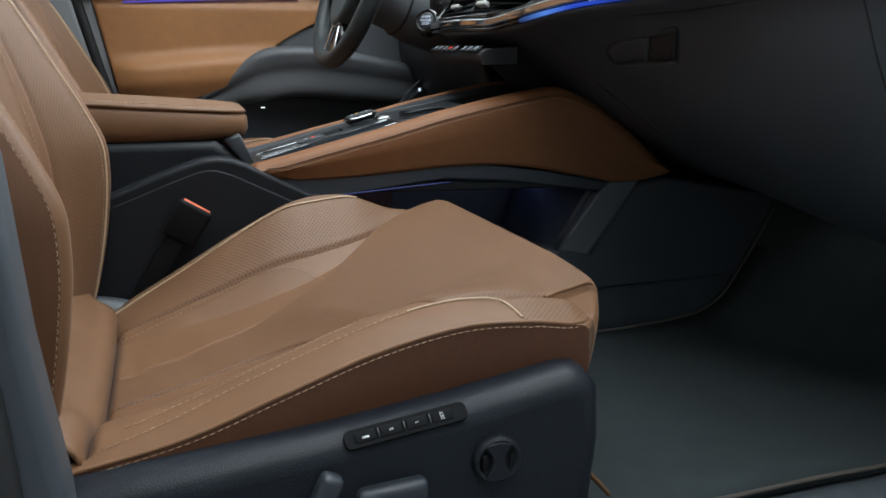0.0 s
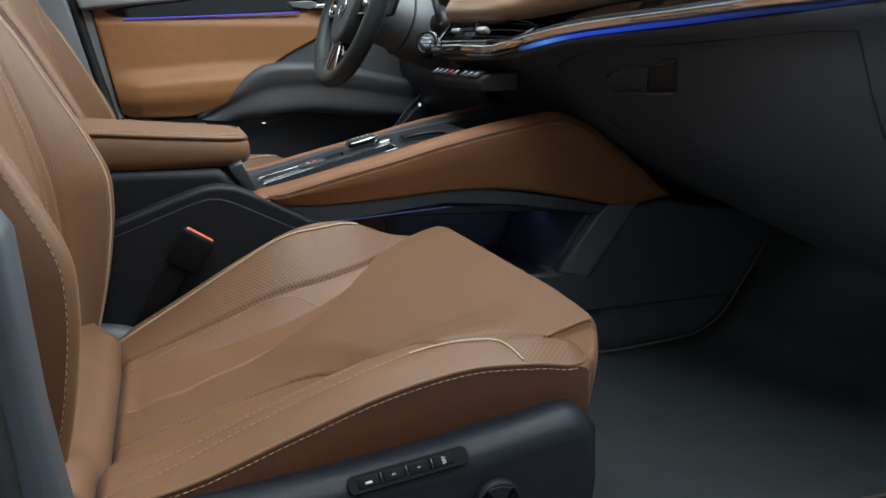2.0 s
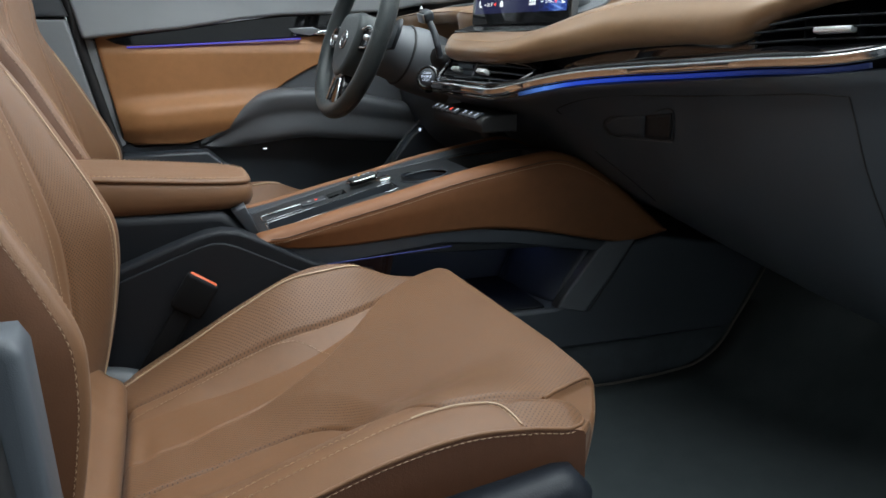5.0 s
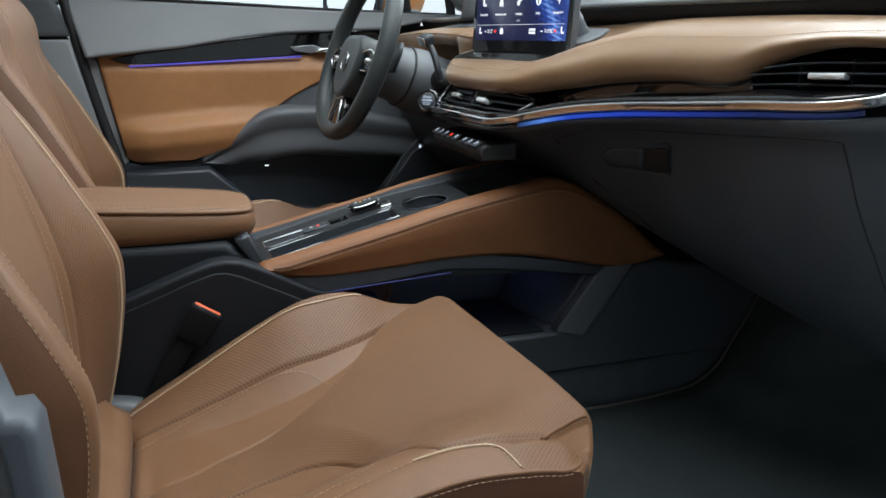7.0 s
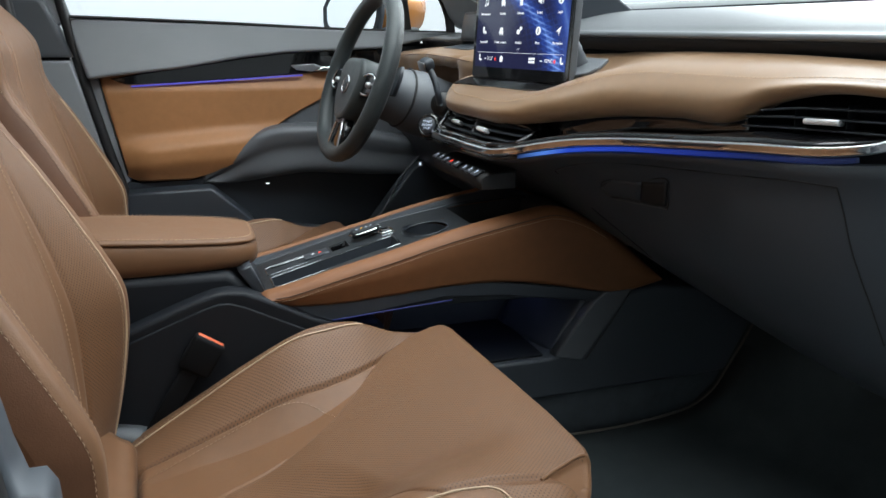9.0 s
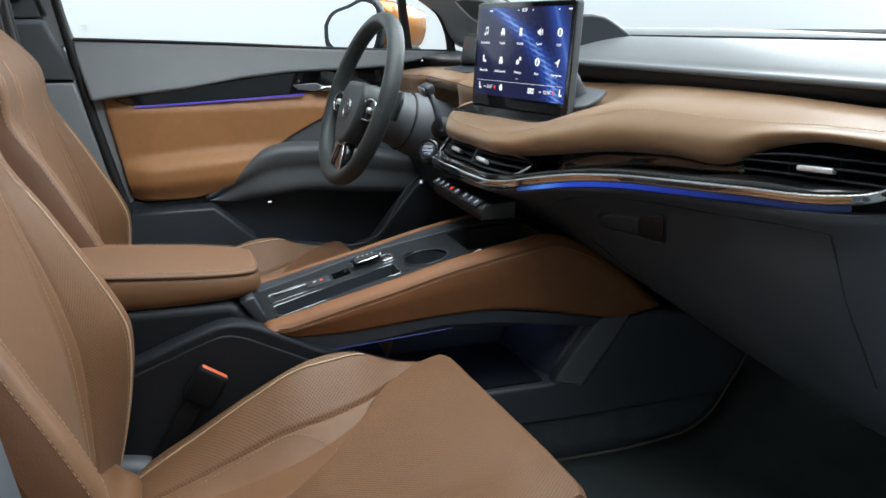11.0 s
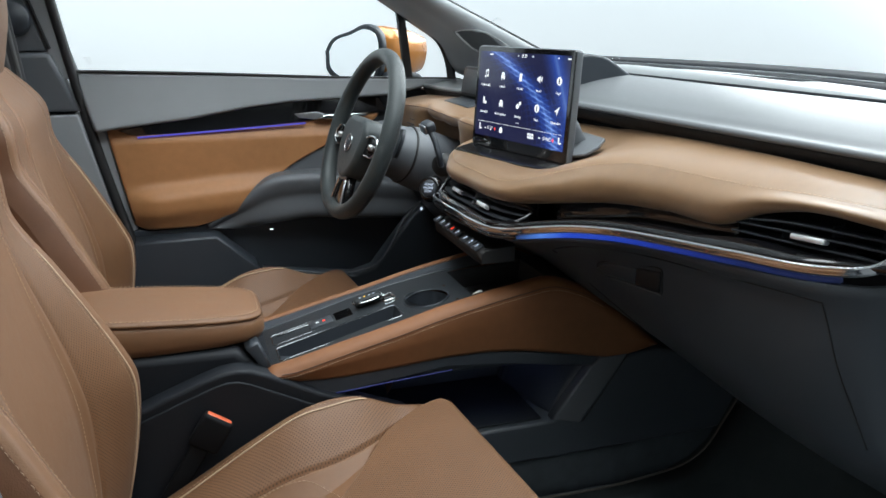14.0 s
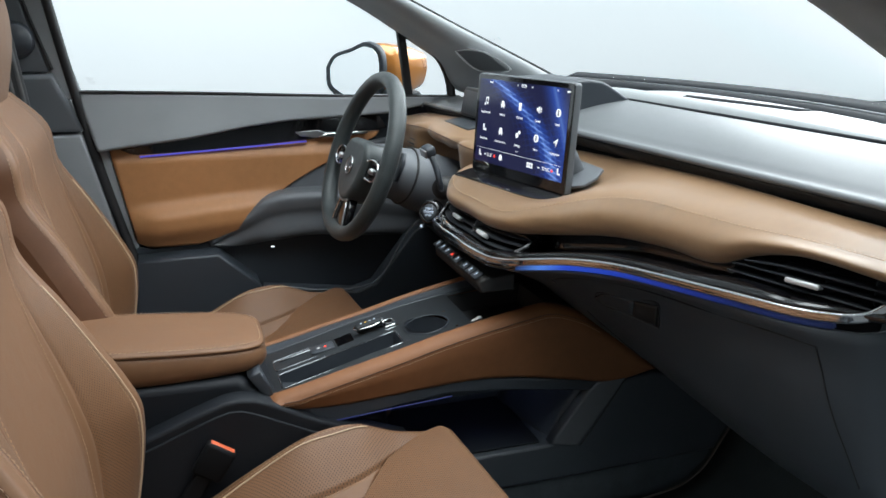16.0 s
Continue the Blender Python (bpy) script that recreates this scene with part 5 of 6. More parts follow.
    secs.append([(dx + 0.010, y, dz + 0.006), (0.5 * (dx + deep) + 0.006, y, dz + 0.001), (deep, y, 0.65 * dz + 0.35 * sz), (deep - 0.001, y, sz + 0.015), (0.5 * (deep + sx) + 0.003, y, sz + 0.0115), (sx + 0.005, y, sz + 0.0095), (sx + 0.003, y, sz + 0.007), (sx + 0.004, y, sz)])
part("gloss_band", skin(loft(secs, 26, 90), 0.004), M_GLOSS, dash, "piano-black band")
secs = []
for y in (0.612, 0.66, 0.72, 0.78, 0.83, 0.87, 0.91):
    sx, sz = strip_at(max(y, 0.64))
    run = float(ss(0.915, 0.79, y))
    secs.append([(sx + 0.003, y, sz), (sx + 0.0015, y, sz + 0.0065), (sx + 0.0035, y, sz + 0.0085), (sx + 0.004 + 0.010 * run, y, sz + 0.009 + 0.006 * run), (sx + 0.005 + 0.017 * run, y, sz + 0.0095 + 0.0085 * run), (sx + 0.006 + 0.036 * run, y, sz + 0.009 + 0.006 * run)])
part("vent_ledge", skin(loft(secs, 16, 50), 0.003, flip=True), M_GLOSS, dash, "piano-black ledge below the side vent")
prof = [(-0.004, -0.0055), (0.003, -0.0060), (0.0045, -0.0025), (0.0032, 0.0015), (0.0045, 0.0030), (0.001, 0.0058), (-0.004, 0.0058)]
prof = [(-u, v) for u, v in prof]
chrome = part("chrome_strip", sweep(strip_pts, prof), M_CHROME, dash, "polished chrome strip")
lo = strip_pts + np.array((0.0035, 0, -0.0115))
led = [(-0.004, -0.0018), (0.004, -0.0018), (0.004, 0.0036), (-0.004, 0.0036)]
keep = (lo[:, 1] < 1.135) & (lo[:, 1] > 0.668)
part("light_guide", sweep(lo[keep], led), M_LED, dash, "blue light guide")
keep = lo[:, 1] >= 1.132
part("strip_foot", sweep(lo[keep], led), M_GLOSS, dash)

# lower dashboard with the glove box
LOWER = ((0.50, ((0.80, 0.93), (0.80, 0.88), (0.81, 0.80), (0.84, 0.68), (0.92, 0.56), (1.15, 0.48))), (0.622, ((0.745, 0.920), (0.752, 0.89), (0.765, 0.81), (0.805, 0.69), (0.90, 0.57), (1.12, 0.49))), (0.640, ((0.688, 0.912), (0.698, 0.885), (0.712, 0.81), (0.755, 0.69), (0.87, 0.575), (1.11, 0.495))),
         (0.665, ((0.672, 0.908), (0.682, 0.885), (0.695, 0.81), (0.74, 0.69), (0.86, 0.58), (1.10, 0.50))), (0.80, ((0.632, 0.896), (0.648, 0.873), (0.665, 0.81), (0.705, 0.70), (0.82, 0.60), (1.05, 0.52))),
         (0.97, ((0.590, 0.882), (0.622, 0.858), (0.645, 0.81), (0.683, 0.72), (0.78, 0.635), (0.98, 0.56))), (1.08, ((0.524, 0.868), (0.588, 0.842), (0.628, 0.80), (0.668, 0.735), (0.755, 0.66), (0.93, 0.585))),
         (1.15, ((0.487, 0.852), (0.555, 0.828), (0.608, 0.79), (0.650, 0.742), (0.735, 0.68), (0.90, 0.60))), (1.22, ((0.470, 0.848), (0.535, 0.822), (0.60, 0.785), (0.645, 0.745), (0.73, 0.69), (0.88, 0.61))),
         (1.40, ((0.460, 0.846), (0.525, 0.820), (0.60, 0.785), (0.645, 0.75), (0.73, 0.70), (0.88, 0.62))), (1.50, ((0.490, 0.850), (0.535, 0.82), (0.60, 0.78), (0.645, 0.74), (0.73, 0.68), (0.88, 0.60))))
low_grid = loft([[(x0, y, z0) for x0, z0 in prof_] for y, prof_ in LOWER], 40, 90)
part("lower_panel", skin(low_grid, 0.006), M_LOWER, dash, "blue-grey lower dashboard")


def on_lower(y, s, off=0.0):
    """A point of the lower dashboard: y across, s from 0 (top) to 1 (bottom)."""
    k = np.asarray([q[0] for q in LOWER])
    prof_ = np.asarray([[c for c in q[1]] for q in LOWER], float)
    a = np.stack([[ip(y, k, prof_[:, j, c]) for c in range(2)] for j in range(6)])
    pts = curve(np.c_[a[:, 0], np.full(6, y), a[:, 1]], 60)
    q = [float(np.interp(s * 59, np.arange(60), pts[:, c])) for c in range(3)]
    return np.array((q[0] - off, q[1], q[2]))


lid_top = [(1.136, 0.150), (1.134, 0.127), (1.115, 0.106), (1.085, 0.087), (1.050, 0.068), (1.01, 0.056), (0.97, 0.052), (0.925, 0.049), (0.87, 0.043), (0.79, 0.038), (0.72, 0.036), (0.690, 0.040)]
lid_end = [(0.690, 0.040), (0.684, 0.09), (0.677, 0.14), (0.671, 0.19), (0.664, 0.245), (0.658, 0.33)]
lid_side = [(1.145, 0.335), (1.132, 0.365), (1.118, 0.395), (1.104, 0.435), (1.094, 0.475), (1.090, 0.52)]
for run in (lid_top, lid_end, lid_side):
    part("glove_box_gap", sweep(curve([on_lower(y, s, 0.0002) for y, s in run], 80), circle(0.0011, 6), up=(1, 0, 0)), M_RUBBER, dash, "shadow gap round the glove box lid")


def on_lower_patch(top, low, off, n=9):
    """A patch of the lower dashboard between two edges, each given as (y, s) points."""
    a, b = curve(top, n), curve(low, n)
    return np.stack([np.stack([on_lower(*(p0 + (p1 - p0) * k), off) for k in np.linspace(0, 1, 7)]) for p0, p1 in zip(a, b)])


# added block, out of view, that keeps light from leaking past the dashboard
part("dash_light_block", prism([(0.92, 0.62), (0.92, 0.90), (1.14, 0.93), (1.14, 0.60)], "y", 1.02, 2.05, 0.01), M_RECESS, dash, "unseen black block that stops light behind the dashboard")
hb = part("glove_box_handle", skin(on_lower_patch([(1.090, 0.212), (1.058, 0.168), (1.000, 0.130)], [(1.088, 0.246), (1.060, 0.231), (1.020, 0.208)], 0.0016), 0.0026), M_LOWER, dash, "dark glove box handle flap")
# flat patch on the surface; its black stands in for a recess's dark depth
part("recess_shade_patch", skin(on_lower_patch([(1.000, 0.128), (0.975, 0.114), (0.952, 0.103)], [(1.020, 0.210), (0.993, 0.194), (0.967, 0.178)], 0.0012), 0.0020), M_RUBBER, hb, "flat black patch for the shade of the finger recess")
rim_ = [(1.092, 0.228), (1.088, 0.204), (1.058, 0.163), (1.000, 0.125), (0.950, 0.099), (0.957, 0.140), (0.966, 0.182), (0.993, 0.199), (1.022, 0.215), (1.060, 0.236), (1.086, 0.251)]
part("flap_gap", sweep(curve([on_lower(y, s, 0.0006) for y, s in rim_ + rim_[:1]], 90)[:-1], circle(0.0010, 6), closed=True, up=(1, 0, 0)), M_RUBBER, hb, "shadow gap round the flap")
# lighter grey line paints a highlight along the flap's lower edge
part("flap_lip", sweep(curve([on_lower(y, s, 0.0012) for y, s in ((1.080, 0.256), (1.022, 0.221), (0.966, 0.187))], 30), circle(0.0012, 6), up=(1, 0, 0)), M_GREY, hb, "lower lip with a painted highlight")

part("end_cap", prism([(0.800, 1.008), (0.735, 0.996), (0.716, 0.984), (0.724, 0.975), (0.79, 0.93), (0.80, 0.88), (0.81, 0.80), (0.84, 0.68), (0.92, 0.56), (1.15, 0.48), (1.26, 0.48), (1.26, 1.07), (1.04, 1.06), (0.80, 1.025)], "y", 0.455, 0.475, 0.006, 2), M_BLACK, dash, "black end cover of the dashboard")
# passenger air vent
secs = []
for y in (0.600, 0.66, 0.74, 0.79, 0.815, 0.838):
    sx, sz = strip_at(max(y, 0.64))
    dx, dz = float(ip(y, tk[:, 0], tk[:, 7])), float(ip(y, tk[:, 0], tk[:, 8]))
    deep = 0.004 + 0.046 * float(ss(0.838, 0.785, y))
    secs.append([(dx + 0.010, y, dz + 0.008), (dx + 0.8 * deep + 0.01, y, dz + 0.004), (dx + deep + 0.012, y, (dz + sz) / 2), (sx + 0.8 * deep + 0.01, y, sz + 0.012), (sx + 0.010, y, sz + 0.006)])
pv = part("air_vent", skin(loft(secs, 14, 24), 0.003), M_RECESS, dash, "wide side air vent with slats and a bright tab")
for dz0, dz1, y1 in ((0.966, 0.955, 0.800), (0.955, 0.946, 0.824), (0.943, 0.934, 0.832)):
    pts = curve([(0.706, 0.60, dz0), (0.688, 0.68, dz0 - 0.002), (0.670, 0.76, (dz0 + dz1) / 2), (0.663, y1, dz1)], 24)
    sl = part("slat", sweep(pts, [(-0.012, -0.0011), (0.012, -0.0006), (0.012, 0.0012), (-0.012, 0.0009)]), M_JET, pv)
    part("slat_edge", sweep(pts + np.array((-0.0115, 0, 0.0004)), circle(0.0008, 6)), M_BLACK, sl, "satin edge of the slat")
for y0, h_ in ((0.645, 0.020), (0.700, 0.020), (0.760, 0.018)):
    part("vane", box(0.716 - 0.26 * (y0 - 0.60), y0, 0.951 - 0.06 * (y0 - 0.65), 0.016, 0.0016, 2 * h_, 0.0004, 1), M_JET, pv)
part("slide_tab", box(0, 0, 0, 0.012, 0.044, 0.0066, 0.002, 2), M_TAB, pv, "bright metal vent tab", pose(0.668, 0.718, 0.9490, -2, 8, 13))

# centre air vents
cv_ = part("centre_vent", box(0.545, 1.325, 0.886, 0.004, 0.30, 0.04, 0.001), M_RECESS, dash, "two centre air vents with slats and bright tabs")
fr_ = [(0.470, 1.20, 0.871), (0.464, 1.30, 0.870), (0.464, 1.42, 0.869), (0.476, 1.470, 0.872), (0.500, 1.474, 0.900), (0.490, 1.42, 0.909), (0.489, 1.30, 0.909), (0.500, 1.21, 0.906), (0.528, 1.160, 0.892), (0.500, 1.165, 0.876)]
part("vent_frame", sweep(curve(fr_ + [fr_[0]], 80)[:-1], circle(0.0042, 8), closed=True), M_GLOSS, cv_, "piano-black vent frame")
for z0, x0 in ((0.898, 0.502), (0.888, 0.494), (0.878, 0.486)):
    pts = curve([(x0 + 0.035, 1.165, z0 - 0.003), (x0 + 0.010, 1.20, z0), (x0, 1.30, z0 + 0.001), (x0, 1.42, z0), (x0 + 0.012, 1.468, z0 - 0.001)], 24)
    part("slat", sweep(pts, [(-0.014, -0.001), (0.014, -0.0006), (0.014, 0.0012), (-0.014, 0.0008)]), M_JET, cv_)
part("vent_divider", box(0, 0, 0, 0.022, 0.006, 0.040, 0.002), M_GREY, cv_, "", pose(0.492, 1.302, 0.886, 0, 25, 0))
for y0 in (1.250, 1.375):
    part("slide_tab", box(0, 0, 0, 0.012, 0.036, 0.0075, 0.0018, 2), M_TAB, cv_, "bright metal vent tab", pose(0.478, y0, 0.8885, 0, 30, 0))

# switch bar under the centre vents
sb = part("switch_bar", prism([(-0.016, -0.012), (-0.018, 0.006), (-0.010, 0.013), (0.045, 0.018), (0.045, -0.012)], "y", -0.134, 0.115, 0.003, 2), M_RUBBER, dash, "black bar of push buttons", pose(0.478, 1.345, 0.808, 0, 0, 0))
bs = pose(0.465, 1.345, 0.8195, 0, -28, 0)
for k in range(8):
    y0 = 0.100 - 0.0275 * k - (0.014 if k > 4 else 0.0)
    part("push_button", box(0, y0, 0.0015, 0.018, 0.0240, 0.004, 0.0012), M_BLACK, sb, "", bs)
    if k == 3:
        tri = prism([(0.004, 0.0), (-0.003, 0.0042), (-0.003, -0.0042)], "z", 0.0036, 0.0040)
        part("warning_triangle", tri, M_REDGLOW, sb, "red warning triangle", bs @ Matrix.Translation((0, y0, 0)))
    else:
        part("symbol", box(0.0015, y0, 0.0038, 0.0045, 0.0035, 0.0005, 0), M_WHITEGLOW, sb, "", bs)
        part("symbol", box(-0.003, y0, 0.0038, 0.0012, 0.005, 0.0005, 0), M_WHITEGLOW, sb, "", bs)

# driver's side of the dashboard
DRV = ((1.49, 0.578, 0.982), (1.53, 0.558, 0.986), (1.58, 0.550, 0.990), (1.63, 0.548, 0.992), (1.70, 0.547, 0.993), (1.78, 0.547, 0.994), (1.84, 0.543, 0.993), (1.90, 0.535, 0.990), (1.96, 0.528, 0.988), (2.03, 0.526, 0.985))
secs = []
for y, cx0, cz0 in DRV:
    arch = float(ss(1.565, 1.625, y) * ss(1.835, 1.80, y))
    low_z = cz0 - 0.016 - 0.040 * (1 - arch)
    secs.append([(0.72, y, cz0 + 0.030), (0.5 * (0.72 + cx0), y, cz0 + 0.019), (cx0 + 0.022, y, cz0 + 0.007), (cx0 + 0.003, y, cz0 + 0.001), (cx0, y, cz0 - 0.005), (cx0 + 0.002, y, 0.5 * (cz0 + low_z)), (cx0 + 0.007, y, low_z), (cx0 + 0.014 + 0.036 * arch, y, low_z - 0.004), (cx0 + 0.018 + 0.055 * arch, y, low_z - 0.020), (cx0 + 0.022 + 0.050 * arch, y, 0.912)])
part("driver_trim", skin(loft(secs, 44, 90), 0.004), M_DASHTAN, dash, "tan soft trim before the wheel")
crest = [(cx0 - 0.0005, y, cz0 + 0.001) for y, cx0, cz0 in DRV]
part("crest_seam", sweep(curve(crest, 40), circle(0.0010, 6)), M_SIDE, dash, "sewn edge of the trim")
lv = part("side_vent", box(0, 0, 0, 0.020, 0.090, 0.044, 0.006, 2), M_RUBBER, dash, "black side air vent", pose(0.553, 1.905, 0.957, 0, 12, 0))
for dz in (-0.011, 0.0, 0.011):
    part("slat", box(-0.011, 0, dz, 0.010, 0.082, 0.0025, 0.001), M_BLACK, lv, "", pose(0.553, 1.905, 0.957, 0, 12, 0))
part("cluster_plinth", box(0, 0, 0, 0.085, 0.160, 0.006, 0.002), M_BLACK, dash, "black plate under the instruments", pose(0.640, 1.738, 1.0135, 0, -10, 0))
part("knee_panel", skin(loft([[(0.60, y, 0.925), (0.565, y, 0.89), (0.555, y, 0.82), (0.60, y, 0.72), (0.72, y, 0.64), (0.95, y, 0.60)] for y in (1.47, 1.7, 1.9, 2.04)], 24, 12), 0.006), M_BLACK, dash, "black knee panel")
cl = tagged(new("instrument_display"), "slim black instrument display behind the steering wheel", "display")
part("housing", box(0, 0, 0, 0.030, 0.170, 0.066, 0.006, 3), M_RUBBER, cl, "", pose(0.655, 1.725, 1.052, 0, 10, 0))
part("display_glass", box(-0.0155, 0, 0, 0.002, 0.160, 0.052, 0.001), M_BLACK, cl, "", pose(0.655, 1.725, 1.052, 0, 10, 0))
part("display_foot", box(0, 0, 0, 0.07, 0.26, 0.012, 0.004, 2), M_BLACK, cl, "", pose(0.690, 1.79, 1.026, 0, -6, 0))

# ---- touch screen ----
scr = tagged(new("touch_screen"), "large touch screen with white icons on a blue picture", "screen")
# local frame: x to the viewer's right, y up, z towards the viewer
SM = Matrix.Translation((0.5666, 1.3099, 1.0528)) @ Matrix(((math.sin(0.205), 0, -math.cos(0.205)), (-math.cos(0.205), 0, -math.sin(0.205)), (0, 1, 0))).to_4x4() @ Matrix.Rotation(-0.0752, 4, "X") @ Matrix.Translation((-0.0025, 0, 0))
W2, H2 = 0.1420, 0.0905


part("housing", prism(rounded(W2, H2, 0.006), "z", -0.016, -0.0015, 0.004, 3), M_GREY, scr, "grey metal housing", SM.copy())
part("glass_face", prism(rounded(W2 - 0.0015, H2 - 0.0015, 0.005), "z", -0.0035, 0.0, 0.001, 2), M_GLOSS, scr, "glossy black glass", SM.copy())
ms, n, l, b = nodes_of("screen_picture")
co = n.new("ShaderNodeTexCoord")
sep = n.new("ShaderNodeSeparateXYZ")
l.new(co.outputs["UV"], sep.inputs[0])


def calc(op, a, b_=None):
    q = n.new("ShaderNodeMath")
    q.operation = op
    for k, v in enumerate((a, b_)):
        if v is None:
            continue
        if hasattr(v, "node"):
            l.new(v, q.inputs[k])
        else:
            q.inputs[k].default_value = v
    return q.outputs[0]


U, V = sep.outputs[0], sep.outputs[1]
noi = n.new("ShaderNodeTexNoise")
noi.inputs["Scale"].default_value = 4.0
l.new(co.outputs["UV"], noi.inputs["Vector"])
bend = calc("ADD", calc("MULTIPLY", calc("SUBTRACT", V, 0.5), -0.55), calc("MULTIPLY", calc("POWER", calc("ABSOLUTE", calc("SUBTRACT", V, 0.35)), 2.0), -0.6))
dist = calc("ABSOLUTE", calc("SUBTRACT", U, calc("ADD", bend, 0.72)))
glow = calc("POWER", calc("MAXIMUM", calc("SUBTRACT", 1.0, calc("MULTIPLY", dist, 5.0)), 0.0), 2.2)
glow = calc("MULTIPLY", glow, calc("ADD", 0.35, noi.outputs["Fac"]))
edge = calc("POWER", calc("MAXIMUM", calc("SUBTRACT", 1.0, calc("MULTIPLY", calc("ABSOLUTE", calc("SUBTRACT", U, calc("SUBTRACT", 1.12, calc("MULTIPLY", V, 0.28)))), 6.0)), 0.0), 2.0)
ripple = calc("MULTIPLY", calc("POWER", calc("ABSOLUTE", calc("SINE", calc("ADD", calc("MULTIPLY", V, 60.0), calc("MULTIPLY", U, 30.0)))), 6.0), calc("MULTIPLY", glow, 0.5))
net = calc("MAXIMUM", calc("POWER", calc("ABSOLUTE", calc("SINE", calc("ADD", calc("MULTIPLY", U, 62.0), calc("MULTIPLY", calc("MULTIPLY", V, V), 22.0)))), 26.0), calc("POWER", calc("ABSOLUTE", calc("SINE", calc("SUBTRACT", calc("MULTIPLY", V, 46.0), calc("MULTIPLY", U, 16.0)))), 26.0))
net = calc("MULTIPLY", net, calc("MULTIPLY", calc("MAXIMUM", calc("SUBTRACT", 1.0, calc("MULTIPLY", dist, 3.2)), 0.0), 0.34))
glow = calc("ADD", glow, net)
amount = calc("MINIMUM", calc("ADD", calc("ADD", calc("MULTIPLY", glow, 0.55), calc("MULTIPLY", edge, 0.5)), ripple), 1.0)
rp = n.new("ShaderNodeValToRGB")
rp.color_ramp.elements[0].color = (0.012, 0.014, 0.055, 1)
rp.color_ramp.elements[1].color = (0.25, 0.45, 1.0, 1)
e = rp.color_ramp.elements.new(0.35)
e.color = (0.02, 0.06, 0.32, 1)
l.new(amount, rp.inputs[0])
l.new(rp.outputs[0], b.inputs["Emission Color"])
b.inputs["Emission Strength"].default_value = 1.0
b.inputs["Base Color"].default_value = (0.004, 0.004, 0.006, 1)
b.inputs["Roughness"].default_value = 0.12
PW, PH = 0.132, 0.0755
bm = bmesh.new()
lay = bm.loops.layers.uv.verify()
f = bm.faces.new([bm.verts.new((sx * PW, sy * PH + 0.005, 0.0004)) for sx, sy in ((-1, -1), (1, -1), (1, 1), (-1, 1))])
for lo_, q in zip(f.loops, ((0, 0), (1, 0), (1, 1), (0, 1))):
    lo_[lay].uv = q
part("display", bm, ms, scr, "lit blue picture", SM.copy())
M_ICON = glowing("white_icon", (0.9, 0.95, 1.0), 1.0)


def flat(outline, parent, name, material=None):
    return part(name, prism(outline, "z", 0.0006, 0.0008), material or M_ICON, parent, "", SM.copy())


def disc(r, cx_, cy_, n_=16):
    return [(cx_ + r * math.cos(2 * math.pi * k / n_), cy_ + r * math.sin(2 * math.pi * k / n_)) for k in range(n_)]


def rect(cx_, cy_, w, h):
    return [(cx_ - w / 2, cy_ - h / 2), (cx_ + w / 2, cy_ - h / 2), (cx_ + w / 2, cy_ + h / 2), (cx_ - w / 2, cy_ + h / 2)]


cols = [-0.107 + 0.0535 * k for k in range(5)]
names = (("Radio/media", "Vehicle", "Manuals", "Sound", "Legal"), ("SmartLink", "Assist systems", "Settings", "Shop", "Navigation"))
for r_, yy in ((0, 0.040), (1, -0.008)):
    for k, cx_ in enumerate(cols):
        nm = names[r_][k]
        lettering(nm, 0.0060, SM @ pose(cx_, yy - 0.019, 0.0007), M_ICON, scr, "caption", 0.0001)
        if nm == "Radio/media":
            shapes = [disc(0.0028, cx_ - 0.004, yy - 0.005), disc(0.0028, cx_ + 0.005, yy - 0.003), rect(cx_ - 0.0015, yy + 0.001, 0.0014, 0.012), rect(cx_ + 0.0072, yy + 0.003, 0.0014, 0.012), [(cx_ - 0.002, yy + 0.006), (cx_ + 0.0078, yy + 0.008), (cx_ + 0.0078, yy + 0.011), (cx_ - 0.002, yy + 0.009)]]
        elif nm in ("Vehicle", "Assist systems"):
            shapes = [[(cx_ - 0.006, yy + 0.001), (cx_ - 0.004, yy + 0.007), (cx_ + 0.004, yy + 0.007), (cx_ + 0.006, yy + 0.001)], rect(cx_, yy - 0.0025, 0.014, 0.006), rect(cx_ - 0.0045, yy - 0.007, 0.003, 0.003), rect(cx_ + 0.0045, yy - 0.007, 0.003, 0.003)]
        elif nm == "Manuals":
            shapes = [rect(cx_, yy, 0.009, 0.016)]
        elif nm == "Sound":
            shapes = [rect(cx_ - 0.005, yy, 0.004, 0.006), [(cx_ - 0.003, yy - 0.003), (cx_ + 0.003, yy - 0.008), (cx_ + 0.003, yy + 0.008), (cx_ - 0.003, yy + 0.003)], rect(cx_ + 0.0062, yy, 0.0014, 0.007), rect(cx_ + 0.009, yy, 0.0014, 0.011)]
        elif nm in ("Legal", "Shop"):
            shapes = [disc(0.0082, cx_, yy, 20)]
        elif nm == "SmartLink":
            shapes = [rect(cx_ - 0.003, yy + 0.002, 0.005, 0.014), rect(cx_ + 0.004, yy - 0.003, 0.006, 0.006)]
        elif nm == "Settings":
            shapes = [disc(0.0055, cx_ - 0.003, yy - 0.002, 8), disc(0.0042, cx_ + 0.005, yy + 0.005, 8)]
        else:
            shapes = [[(cx_ - 0.008, yy - 0.001), (cx_ + 0.008, yy + 0.009), (cx_ + 0.001, yy - 0.009), (cx_ - 0.0005, yy - 0.0015)]]
        shapes = [[(cx_ + 0.82 * (u - cx_), yy + 0.82 * (v - yy)) for u, v in s_] for s_ in shapes]
        for s_ in shapes:
            flat(s_, scr, "icon")
